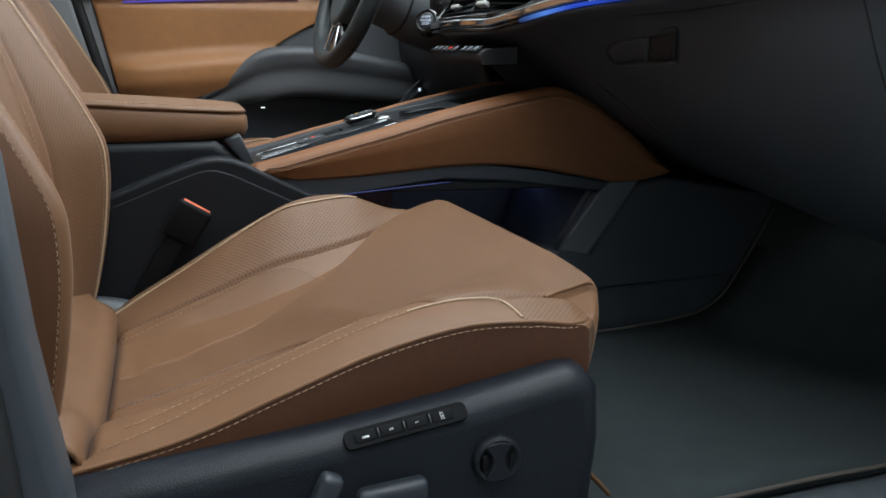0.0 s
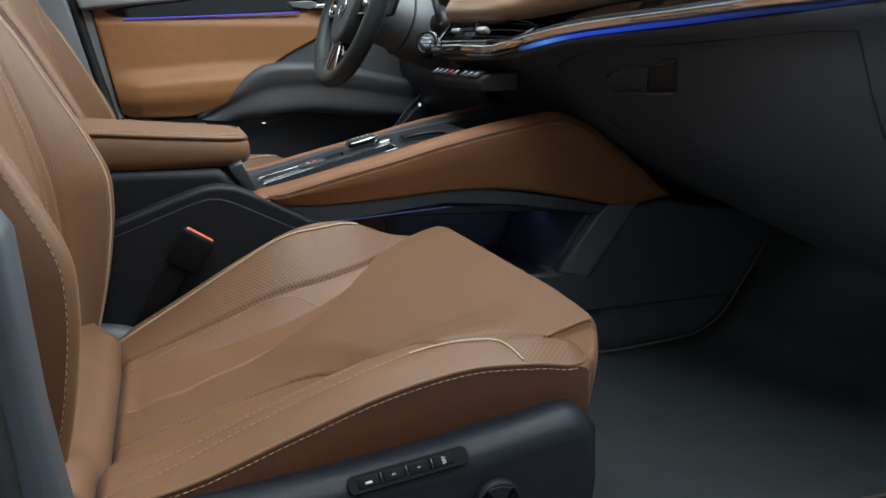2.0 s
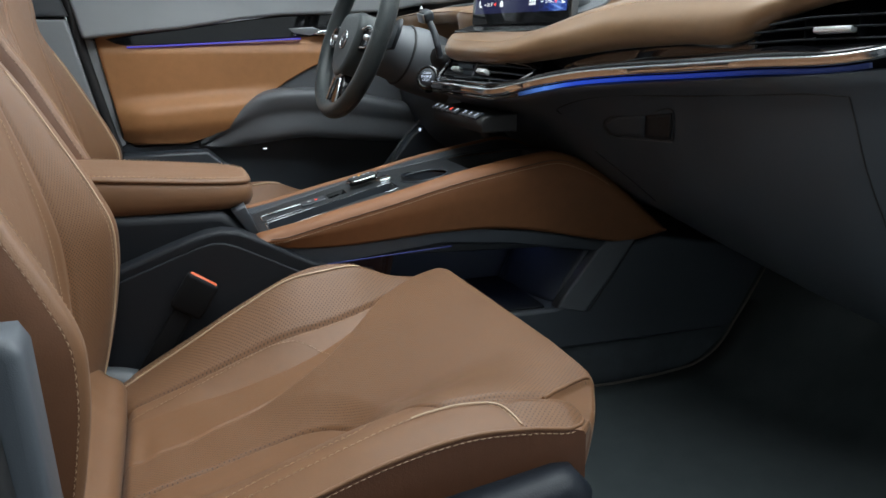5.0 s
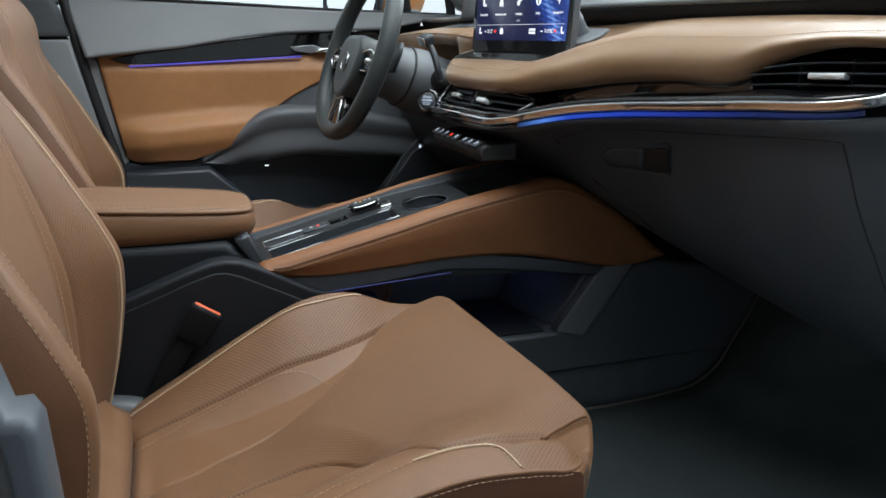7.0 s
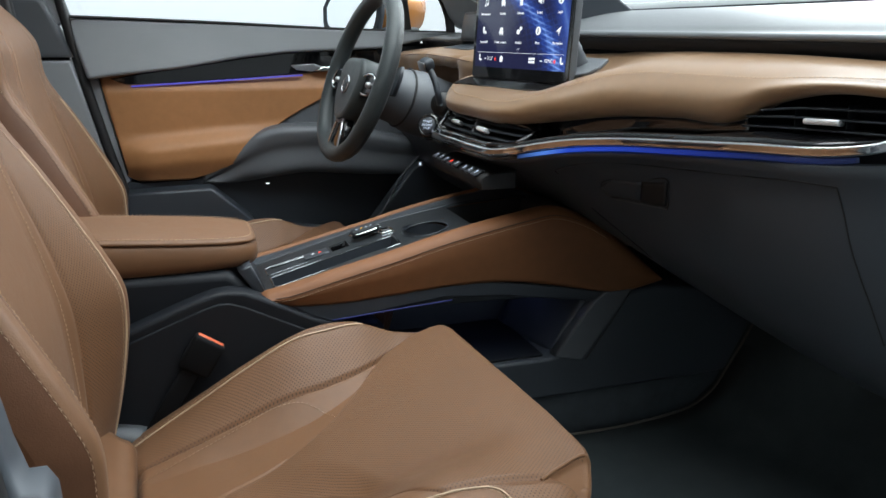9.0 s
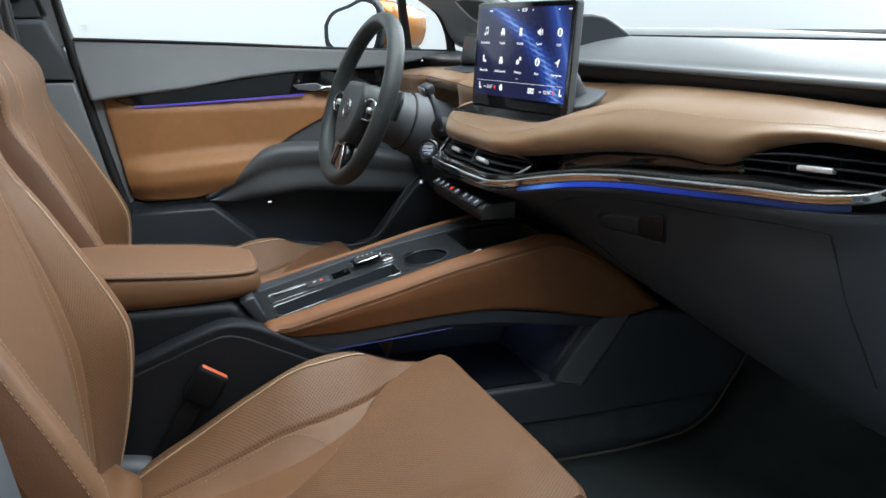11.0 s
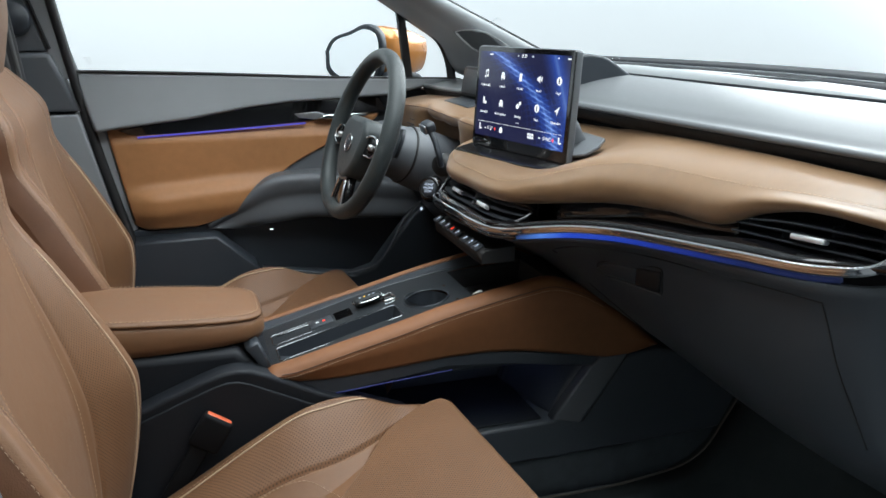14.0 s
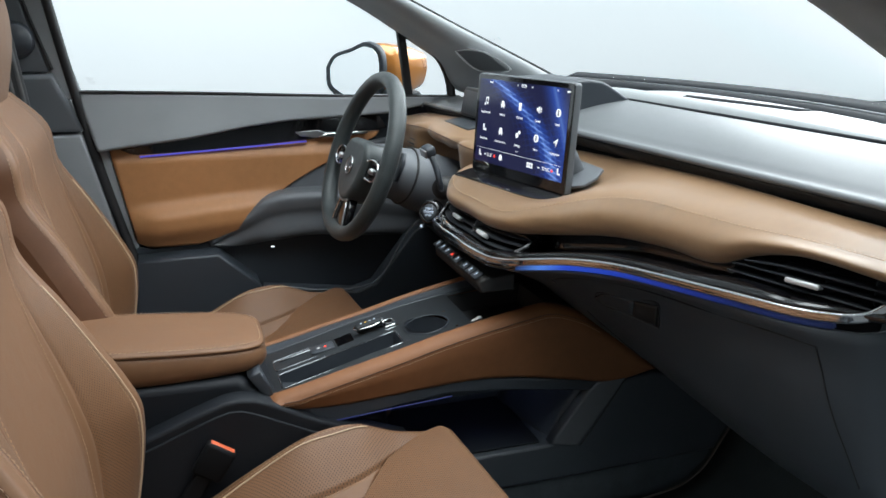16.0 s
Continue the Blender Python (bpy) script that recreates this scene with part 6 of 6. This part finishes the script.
        if nm in ("Legal", "Shop"):
            part("icon_mark", prism(rect(cx_, yy, 0.003, 0.009), "z", 0.0009, 0.0010), M_GLOSS, scr, "", SM.copy())
flat(rect(0, -0.0445, 0.25, 0.0005), scr, "divider_line")
flat(disc(0.0009, -0.002, -0.038), scr, "page_dot")
flat(disc(0.0009, 0.003, -0.038), scr, "page_dot")
for tx, cx_ in (("21.5°", -0.083), ("SYNC", 0.088)):
    lettering(tx, 0.0088, SM @ pose(cx_, -0.0555, 0.0007), M_ICON, scr, "climate_value", 0.0001)
lettering("8:29", 0.0085, SM @ pose(0.006, 0.0755, 0.0007), M_ICON, scr, "status_text", 0.0001)
for cx_, w, c in ((-0.098, 0.006, None), (0.068, 0.006, None), (-0.067, 0.006, M_REDGLOW), (0.104, 0.006, M_REDGLOW)):
    flat(rect(cx_, -0.0555, w, 0.0016), scr, "sign", c)
    if c:
        flat(rect(cx_, -0.0555, 0.0016, w), scr, "sign", c)
for cx_ in (-0.115, 0.121):
    flat(rect(cx_ - 0.0015, -0.053, 0.003, 0.009), scr, "seat_sign")
    flat(rect(cx_ + 0.0015, -0.058, 0.007, 0.003), scr, "seat_sign")
flat([(-0.052, -0.060), (-0.052, -0.053), (-0.0475, -0.049), (-0.043, -0.053), (-0.043, -0.060)], scr, "home_sign")
for cx_ in (0.036, 0.042, 0.048):
    for cy_ in (-0.053, -0.058):
        flat(rect(cx_, cy_, 0.0048, 0.004), scr, "apps_sign")
for cx_, w in ((-0.095, 0.018), (0.10, 0.004), (0.128, 0.014), (-0.012, 0.003), (0.03, 0.005)):
    flat(rect(cx_, 0.0755, w * 0.6, 0.0022), scr, "status_sign")
# foot: gloss tray before it, grey arm behind
FM = Matrix.Translation((0.536, 1.315, 0.951)) @ Matrix(((math.sin(0.205), math.cos(0.205), 0), (-math.cos(0.205), math.sin(0.205), 0), (0, 0, 1))).to_4x4() @ Matrix.Rotation(radians(18), 4, "X")
part("gloss_foot", prism([(-0.150, -0.004), (-0.140, 0.03), (0.14, 0.03), (0.146, 0.012), (0.130, -0.002), (0.05, -0.006), (-0.145, -0.004)], "z", -0.004, 0.004, 0.002), M_GLOSS, scr, "piano-black tray under the screen", FM)
secs = []
for x0, z0, w in ((0.595, 0.985, -0.04), (0.602, 1.070, -0.028), (0.615, 1.062, -0.016), (0.630, 1.036, -0.006), (0.645, 1.008, 0.0), (0.654, 0.985, 0.002)):
    secs.append([(x0, 1.30 - 0.085 - w * 0.5, 0.965 + (x0 - 0.57) * 0.25), (x0, 1.30 - 0.085 - w * 0.3, z0 - 0.02), (x0, 1.30 - 0.06, z0), (x0, 1.30 + 0.06, z0), (x0, 1.38, 0.98)])
part("grey_arm", skin(loft(secs, 18, 20), 0.004, flip=True), M_GREY, scr, "grey plastic arm behind the screen")
part("arm_plate", prism([(0.600, 1.170), (0.612, 1.152), (0.64, 1.158), (0.665, 1.18), (0.67, 1.40), (0.600, 1.40)], "z", -0.002, 0.003, 0.001), M_GREY, scr, "flat grey plate at the arm's foot", Matrix.Translation((0.63, 0, 0.987)) @ Matrix.Rotation(radians(-21), 4, "Y") @ Matrix.Translation((-0.63, 0, 0)))

# ---- steering wheel ----
sw = tagged(new("steering_wheel"), "black leather steering wheel with a flattened foot and chrome trim", "steering wheel")
yaw_, lean_ = 0.07, 0.35
nw = Vector((-math.cos(yaw_) * math.cos(lean_), -math.sin(yaw_) * math.cos(lean_), math.sin(lean_)))
rw = Vector((math.sin(yaw_), -math.cos(yaw_), 0))
uw = nw.cross(rw)
WM = Matrix.Translation((0.3696, 1.6912, 0.9532)) @ Matrix((rw, uw, nw)).transposed().to_4x4()
R_ = 0.172
rim = []
for a in np.linspace(0, 2 * math.pi, 96, endpoint=False):
    c, s = math.cos(a), math.sin(a)
    yy = R_ * s
    if yy < -0.132:
        yy = -0.132 - (abs(yy) - 0.132) * 0.85
    rim.append((R_ * c, yy, 0.0))
part("rim", sweep(rim, circle(0.0162, 14, 0.0180), closed=True), M_WHEEL, sw, "black leather rim", WM.copy())
HM = WM @ Matrix.Translation((-0.006, -0.018, 0))
hub = [(-0.075, 0.030), (-0.06, 0.048), (0.0, 0.055), (0.06, 0.048), (0.075, 0.030), (0.072, -0.010), (0.05, -0.055), (0.025, -0.075), (-0.025, -0.075), (-0.05, -0.055), (-0.072, -0.010)]
hubp = part("hub", prism(hub, "z", -0.035, 0.016, 0.012, 4, 44), M_WHEEL, sw, "smooth black airbag cover", HM.copy())
part("emblem", turned([(0.0, 0.0195), (0.016, 0.019), (0.019, 0.017), (0.020, 0.014)], 28, (0, 0, 1), (0, -0.004, 0)), M_BLACK, hubp, "round dark emblem", HM.copy())
part("emblem_ring", sweep([(0.0185 * math.cos(a), -0.004 + 0.0185 * math.sin(a), 0.0185) for a in np.linspace(0, 2 * math.pi, 28, endpoint=False)], circle(0.0012, 6), closed=True), M_CHROME, hubp, "chrome ring", HM.copy())
for k, a0 in enumerate((70, 190, 310)):
    part("emblem_mark", box(0.008 * math.cos(radians(a0)), -0.004 + 0.008 * math.sin(radians(a0)), 0.0197, 0.008, 0.003, 0.0012, 0.0004), M_CHROME, hubp, "", HM.copy())
for s in (1, -1):
    sp = part("spoke", prism([(s * 0.06, 0.030), (s * 0.115, 0.024), (s * 0.165, 0.018), (s * 0.165, -0.016), (s * 0.115, -0.014), (s * 0.062, -0.022)], "z", -0.018, 0.004, 0.004, 2), M_GLOSS, sw, "", HM.copy())
    part("chrome_trim", sweep(curve([(s * 0.078, 0.020, 0.008), (s * 0.105, 0.026, 0.007), (s * 0.142, 0.016, 0.006), (s * 0.148, 0.0, 0.006), (s * 0.135, -0.012, 0.006), (s * 0.09, -0.016, 0.007)], 24), circle(0.0022, 6)), M_CHROME, sp, "chrome trim", HM.copy())
    part("thumb_roller", turned([(0.0, 0.010), (0.005, 0.009), (0.0065, 0.004), (0.0065, 0.0)], 16, (0, 0, 1), (s * 0.112, 0.004, 0.002)), M_SATIN, sp, "metal thumb roller", HM.copy())
low = part("lower_spoke", prism([(-0.030, -0.066), (0.030, -0.066), (0.040, -0.140), (-0.040, -0.140)], "z", -0.016, 0.003, 0.004, 2), M_GLOSS, sw, "", HM.copy())
for s in (1, -1):
    part("chrome_trim", sweep(curve([(s * 0.020, -0.078, 0.006), (s * 0.030, -0.105, 0.006), (s * 0.038, -0.136, 0.005)], 14), [(-0.004, -0.002), (0.004, -0.002), (0.004, 0.002), (-0.004, 0.002)]), M_CHROME, low, "chrome trim", HM.copy())
part("chrome_trim", sweep(curve([(-0.038, -0.136, 0.005), (0.0, -0.138, 0.005), (0.038, -0.136, 0.005)], 12), circle(0.0022, 6)), M_CHROME, low, "chrome trim", HM.copy())
part("chrome_trim", sweep(curve([(-0.028, -0.073, 0.008), (0.0, -0.080, 0.009), (0.028, -0.073, 0.008)], 12), circle(0.0025, 6)), M_SATIN, low, "copper-lit trim", HM.copy())
part("column_shroud", skin(loft([[(r0 * math.cos(a), r0 * 0.85 * math.sin(a) - 0.01, z0) for a in np.linspace(0, 2 * math.pi, 25)] for r0, z0 in ((0.058, -0.028), (0.066, -0.06), (0.070, -0.10), (0.074, -0.11), (0.078, -0.20), (0.08, -0.27))], 40, 24), 0.003), M_GREY, sw, "grey column shroud", WM.copy())
part("shroud_gap", sweep([(0.073 * math.cos(a), 0.062 * math.sin(a) - 0.01, -0.106) for a in np.linspace(0, 2 * math.pi, 40, endpoint=False)], circle(0.0025, 6), closed=True), M_RUBBER, sw, "", WM.copy())
part("paddle", prism([(0.075, 0.035), (0.12, 0.042), (0.128, 0.02), (0.122, -0.018), (0.08, -0.02)], "z", -0.050, -0.042, 0.002), M_BLACK, sw, "black shift paddle", WM.copy())
lever = tagged(new("wiper_lever"), "black control lever with a chrome-tipped knob beside the wheel", "lever")
part("arm", sweep(curve([(0.500, 1.540, 0.905), (0.494, 1.535, 0.925), (0.490, 1.543, 0.950), (0.483, 1.556, 0.974)], 14), circle(0.0065, 10)), M_BLACK, lever)
part("knob", box(0, 0, 0, 0.023, 0.030, 0.023, 0.007, 3), M_BLACK, lever, "", pose(0.479, 1.561, 0.982, 10, -20, 10))
part("knob_cap", box(-0.0120, 0, 0, 0.003, 0.024, 0.018, 0.001), M_SATIN, lever, "bright knob cap", pose(0.479, 1.561, 0.982, 10, -20, 10))
part("root", turned([(0.0, 0.012), (0.018, 0.010), (0.024, 0.0), (0.024, -0.03)], 24, (-1, -0.4, 0.1), (0.505, 1.555, 0.905)), M_RUBBER, lever)
stb = tagged(new("start_button"), "round engine start button with lit white writing", "button")
ax = Vector((-0.66, -0.68, 0.30)).normalized()
sx_ = Vector((0, 0, 1)).cross(ax).normalized()
SBM = Matrix.Translation((0.463, 1.503, 0.870)) @ Matrix((sx_, ax.cross(sx_), ax)).transposed().to_4x4()
part("body", turned([(0.0, 0.004), (0.015, 0.004), (0.0165, 0.002), (0.017, -0.012)], 28), M_BLACK, stb, "", SBM.copy())
part("bezel", turned([(0.0165, 0.0), (0.019, 0.004), (0.022, 0.002), (0.027, -0.012), (0.016, -0.014)], 28), M_GLOSS, stb, "glossy bezel", SBM.copy())
for k, tx in enumerate(("START", "ENGINE", "STOP")):
    lettering(tx, 0.0062, SBM @ pose(0, 0.0065 - 0.0065 * k, 0.0045), M_WHITEGLOW, stb, "writing", 0.0001)

# ---- driver's door ----
door = thing("door_1", "closed driver's door with tan leather panel and violet light strip", "car door", kind="structure")
DY = 2.05
part("belt_panel", prism([(-0.205, 1.061), (-0.175, 0.942), (-0.165, 0.938), (-0.139, 0.943), (0.033, 0.961), (0.168, 0.983), (0.27, 0.994), (0.403, 0.999), (0.52, 1.004), (0.603, 1.020), (0.72, 1.030), (0.72, 1.042), (0.383, 1.050), (0.05, 1.064), (-0.195, 1.074)], "y", DY - 0.008, DY + 0.06, 0.008, 3), M_DOORGREY, door, "grey padded upper door panel", Matrix(((1, 0, 0, 0), (0, 1, 0.25, -0.25 * 1.055), (0, 0, 1, 0), (0, 0, 0, 1))))
part("gloss_trim", prism([(-0.128, 0.938), (-0.107, 0.928), (-0.087, 0.922), (0.083, 0.929), (0.305, 0.943), (0.40, 0.950), (0.52, 0.966), (0.50, 1.000), (0.40, 1.0), (0.27, 0.994), (0.168, 0.982), (0.033, 0.962), (-0.06, 0.950)], "y", DY - 0.002, DY + 0.03, 0.003, 2), M_GLOSS, door, "piano-black door strip")
part("light_guide", sweep(curve([(-0.085, DY - 0.006, 0.9205), (0.083, DY - 0.006, 0.9285), (0.31, DY - 0.006, 0.9405)], 20), [(-0.003, -0.0018), (0.003, -0.0018), (0.003, 0.0018), (-0.003, 0.0018)]), M_LEDDOOR, door, "violet light strip")
part("door_skin", prism([(-0.185, 0.93), (-0.09, 0.40), (0.95, 0.40), (0.95, 1.02), (0.70, 1.02), (-0.17, 0.95)], "y", DY + 0.02, DY + 0.06, 0.004), M_BLACK, door, "black inner door panel")
# bulging tan panel, with a soft shelf along its lower third
secs = []
for z in np.linspace(0.699, 0.958, 22):
    xl = float(ip(z, (0.699, 0.706, 0.724, 0.782, 0.87, 0.938, 0.958), (-0.086, -0.103, -0.109, -0.121, -0.138, -0.151, -0.155)))
    xr = float(ip(z, (0.699, 0.722, 0.756, 0.806, 0.85, 0.89, 0.925, 0.945, 0.958), (0.030, 0.105, 0.163, 0.222, 0.290, 0.369, 0.440, 0.490, 0.500)))
    row = []
    for k in range(24):
        x0 = xl + (xr - xl) * k / 23
        crest = 0.774 + 0.075 * max(0.0, x0 + 0.117)
        y0 = DY + 0.004 - 0.014 * float(ss(0.940, 0.905, z)) - 0.030 * float(ss(crest + 0.034, crest - 0.010, z)) * float(ss(-0.15, -0.05, x0)) * float(ss(0.32, 0.12, x0)) + 0.024 * float(ss(crest - 0.03, 0.69, z))
        row.append((x0, y0, z))
    secs.append(row)
part("leather_panel", skin(loft(secs, 60, 50), 0.012, flip=True), M_DOORPANEL, door, "tan leather door panel, brightened for the light on it")
part("panel_edge", prism([(-0.207, 1.060), (-0.174, 0.937), (-0.156, 0.852), (-0.134, 0.739), (-0.127, 0.690), (-0.104, 0.700), (-0.112, 0.722), (-0.124, 0.782), (-0.153, 0.934), (-0.175, 0.945), (-0.20, 1.060)], "y", DY - 0.004, DY + 0.03, 0.003, 2), M_DOORGREY, door, "grey door panel edge")
part("lower_edge", prism([(-0.127, 0.689), (-0.126, 0.680), (0.10, 0.680), (0.12, 0.720), (0.04, 0.697), (-0.077, 0.693), (-0.104, 0.699)], "y", DY - 0.004, DY + 0.03, 0.002, 2), M_BLACK, door, "black strip under the leather panel")
# lower grab and map pocket
secs = []
for x0, zt, zb, out in ((0.06, 0.702, 0.688, 0.01), (0.135, 0.752, 0.69, 0.03), (0.213, 0.803, 0.70, 0.05), (0.30, 0.812, 0.71, 0.06), (0.42, 0.800, 0.70, 0.06), (0.55, 0.775, 0.69, 0.05), (0.70, 0.75, 0.68, 0.03)):
    secs.append([(x0, DY + 0.01, zt + 0.009), (x0, DY - 0.5 * out, zt + 0.006), (x0, DY - out + 0.004, zt + 0.0015), (x0, DY - out, zt - 0.002), (x0, DY - out + 0.0005, zt - 0.007), (x0, DY - out + 0.007, zt - 0.3 * (zt - zb)), (x0, DY - out + 0.009, zt - 0.34 * (zt - zb)), (x0, DY - out + 0.016, zb + 0.006), (x0, DY - 0.01, zb)])
part("grab_shelf", skin(loft(secs, 48, 50), 0.006), M_GREY, door, "dark grey moulded grab shelf")
part("side_mesh", prism([(0.157, 0.76), (0.246, 0.835), (0.42, 0.925), (0.60, 0.95), (0.62, 0.76), (0.3, 0.79)], "y", DY - 0.004, DY + 0.02, 0.003), M_GREY, door, "dark grey textured lower trim")
part("map_pocket", prism([(-0.13, 0.50), (-0.11, 0.682), (0.075, 0.685), (0.17, 0.60), (0.20, 0.50)], "y", DY - 0.075, DY + 0.02, 0.006, 3), M_BLACK, door, "dark grey map pocket front")
part("pocket_lamp", box(0.21, DY - 0.03, 0.682, 0.009, 0.005, 0.0016, 0.0006), M_COURTESY, door, "small white courtesy lamp")
hd = part("door_handle", prism([(0.336, 0.950), (0.379, 0.949), (0.462, 0.955), (0.472, 0.963), (0.418, 0.962), (0.360, 0.961)], "y", DY - 0.018, DY - 0.004, 0.003, 2), M_CHROME, door, "chrome inner door handle")
part("handle_cup", prism([(0.283, 0.964), (0.296, 0.953), (0.334, 0.948), (0.373, 0.956), (0.340, 0.967)], "y", DY - 0.004, DY, 0.001), M_SATIN, hd, "", None)
part("window_seal", sweep(curve([(-0.20, DY - 0.004, 1.075), (0.10, DY - 0.004, 1.064), (0.40, DY - 0.004, 1.050), (0.70, DY - 0.004, 1.041)], 20), circle(0.004, 6)), M_RUBBER, door)
wn = tagged(new("side_window"), "clear side window of the driver's door with a small printed mark", "window", kind="structure")
pane = part("pane", prism([(-0.20, 1.06), (-0.265, 1.44), (0.22, 1.44), (0.55, 1.21), (0.575, 1.04)], "y", DY + 0.012, DY + 0.016), M_GLASS, wn)
pane.visible_shadow = False
q_ = part("quarter_pane", prism([(0.585, 1.04), (0.575, 1.195), (0.66, 1.14), (0.70, 1.04)], "y", DY + 0.012, DY + 0.016), M_GLASS, wn)
q_.visible_shadow = False
part("strut", prism([(0.573, 1.035), (0.548, 1.225), (0.568, 1.225), (0.592, 1.035)], "y", DY - 0.002, DY + 0.022, 0.003), M_RUBBER, wn, "black window strut")
part("quarter_frame", sweep(curve([(0.57, DY, 1.20), (0.625, DY, 1.172), (0.665, DY, 1.135), (0.688, DY, 1.085), (0.695, DY, 1.04)], 24), [(-0.010, -0.007), (0.010, -0.007), (0.010, 0.007), (-0.010, 0.007)], up=(0, 1, 0)), M_RUBBER, wn, "black rubber frame")
for k in range(4):
    part("window_mark", box(-0.176 + 0.001 * k, DY + 0.010, 1.104 - 0.0045 * k, 0.018 - 0.006 * (k % 2), 0.0006, 0.0008, 0), M_MARK, wn)

# far footwell: kick panel with a light edge
kick = tagged(part("kick_panel", prism([(0.18, 0.34), (0.182, 0.592), (0.41, 0.560), (0.46, 0.575), (0.565, 0.71), (0.70, 0.80), (1.1, 0.80), (1.1, 0.34)], "y", 1.96, 2.02, 0.006, 2), M_BLACK), "black kick panel in the driver's footwell", "trim", kind="structure")
part("socket_lamp", box(0.583, 1.957, 0.722, 0.006, 0.003, 0.008, 0.001), M_WHITEGLOW, kick, "small lit socket")
tagged(part("kick_edge", sweep(curve([(0.185, 1.958, 0.600), (0.40, 1.958, 0.571), (0.445, 1.958, 0.578), (0.55, 1.958, 0.712), (0.60, 1.958, 0.76)], 40), circle(0.0022, 6)), M_GREY), "grey bound edge of the footwell trim", "trim", kind="structure")
# tweeter grille on the pillar foot
TWO = [(0.665, 1.160), (0.673, 1.163), (0.721, 1.160), (0.736, 1.153), (0.798, 1.113), (0.739, 1.111), (0.72, 1.120), (0.695, 1.137)]
TWM = Matrix(((1, 0, 0, 0), (-0.877, 1, -1.836, 4.654), (0, 0, 1, 0), (0, 0, 0, 1)))
tw = tagged(part("tweeter_grille", prism(TWO, "y", -0.002, 0.010, 0.002), M_PAD, None, "", TWM), "dark perforated tweeter grille with a bright rim", "speaker")
part("grille_rim", sweep([(a, -0.005, c) for a, c in curve(TWO + [TWO[0]], 50)[:-1]], circle(0.0018, 6), closed=True), M_TAB, tw, "bright rim", TWM)

# ---- outside mirror ----
mr = tagged(new("wing_mirror"), "copper-orange door mirror with a black rim, outside the driver's window", "mirror")
rg = [(-0.112, 0.000), (-0.106, -0.050), (-0.09, -0.062), (0.05, -0.068), (0.055, 0.055), (0.03, 0.064), (-0.03, 0.048), (-0.095, 0.024)]
MM = Matrix.Translation((0.486, 2.20, 1.105)) @ Matrix(((0.60, 0.0, -0.80), (-0.80, 0.0, -0.60), (0.0, 1.0, 0.0))).to_4x4()
part("rim", prism([(u * 1.10, v * 1.13) for u, v in rg], "z", -0.020, 0.004, 0.006, 3, 56), M_BLACK, mr, "black mirror rim", MM.copy())
part("mirror_glass", prism([(u * 0.94 + 0.003, v * 0.92) for u, v in rg], "z", 0.0045, 0.0065, 0.0, 2, 56), M_MIRROR, mr, "mirror glass", MM.copy())
rings = []
for d, k, sx_ in ((-0.018, 1.06, 0.0), (-0.07, 1.05, 0.008), (-0.13, 0.95, 0.020), (-0.185, 0.72, 0.036), (-0.215, 0.30, 0.046)):
    rings.append([(u * k + sx_, v * k, d) for u, v in curve(rg + [rg[0]], 48)[:-1]])
bm = bmesh.new()
grid(bm, np.asarray(rings), close_v=True, caps=True)
bmesh.ops.recalc_face_normals(bm, faces=bm.faces)
part("shell", bm, M_ORANGE, mr, "copper-orange painted shell", MM.copy())
part("foot", box(0.58, 2.14, 1.030, 0.09, 0.14, 0.05, 0.015, 3), M_BLACK, mr, "black mirror foot")

# small wire clip outside the screen's edge
wire = tagged(part("wire_clip", sweep(curve([(0.736, 1.90, 1.178), (0.748, 1.90, 1.186), (0.764, 1.90, 1.193), (0.770, 1.90, 1.187)], 16), circle(0.0007, 6)), M_DOORGREY), "thin grey wire clip on the edge of the windscreen", "clip")
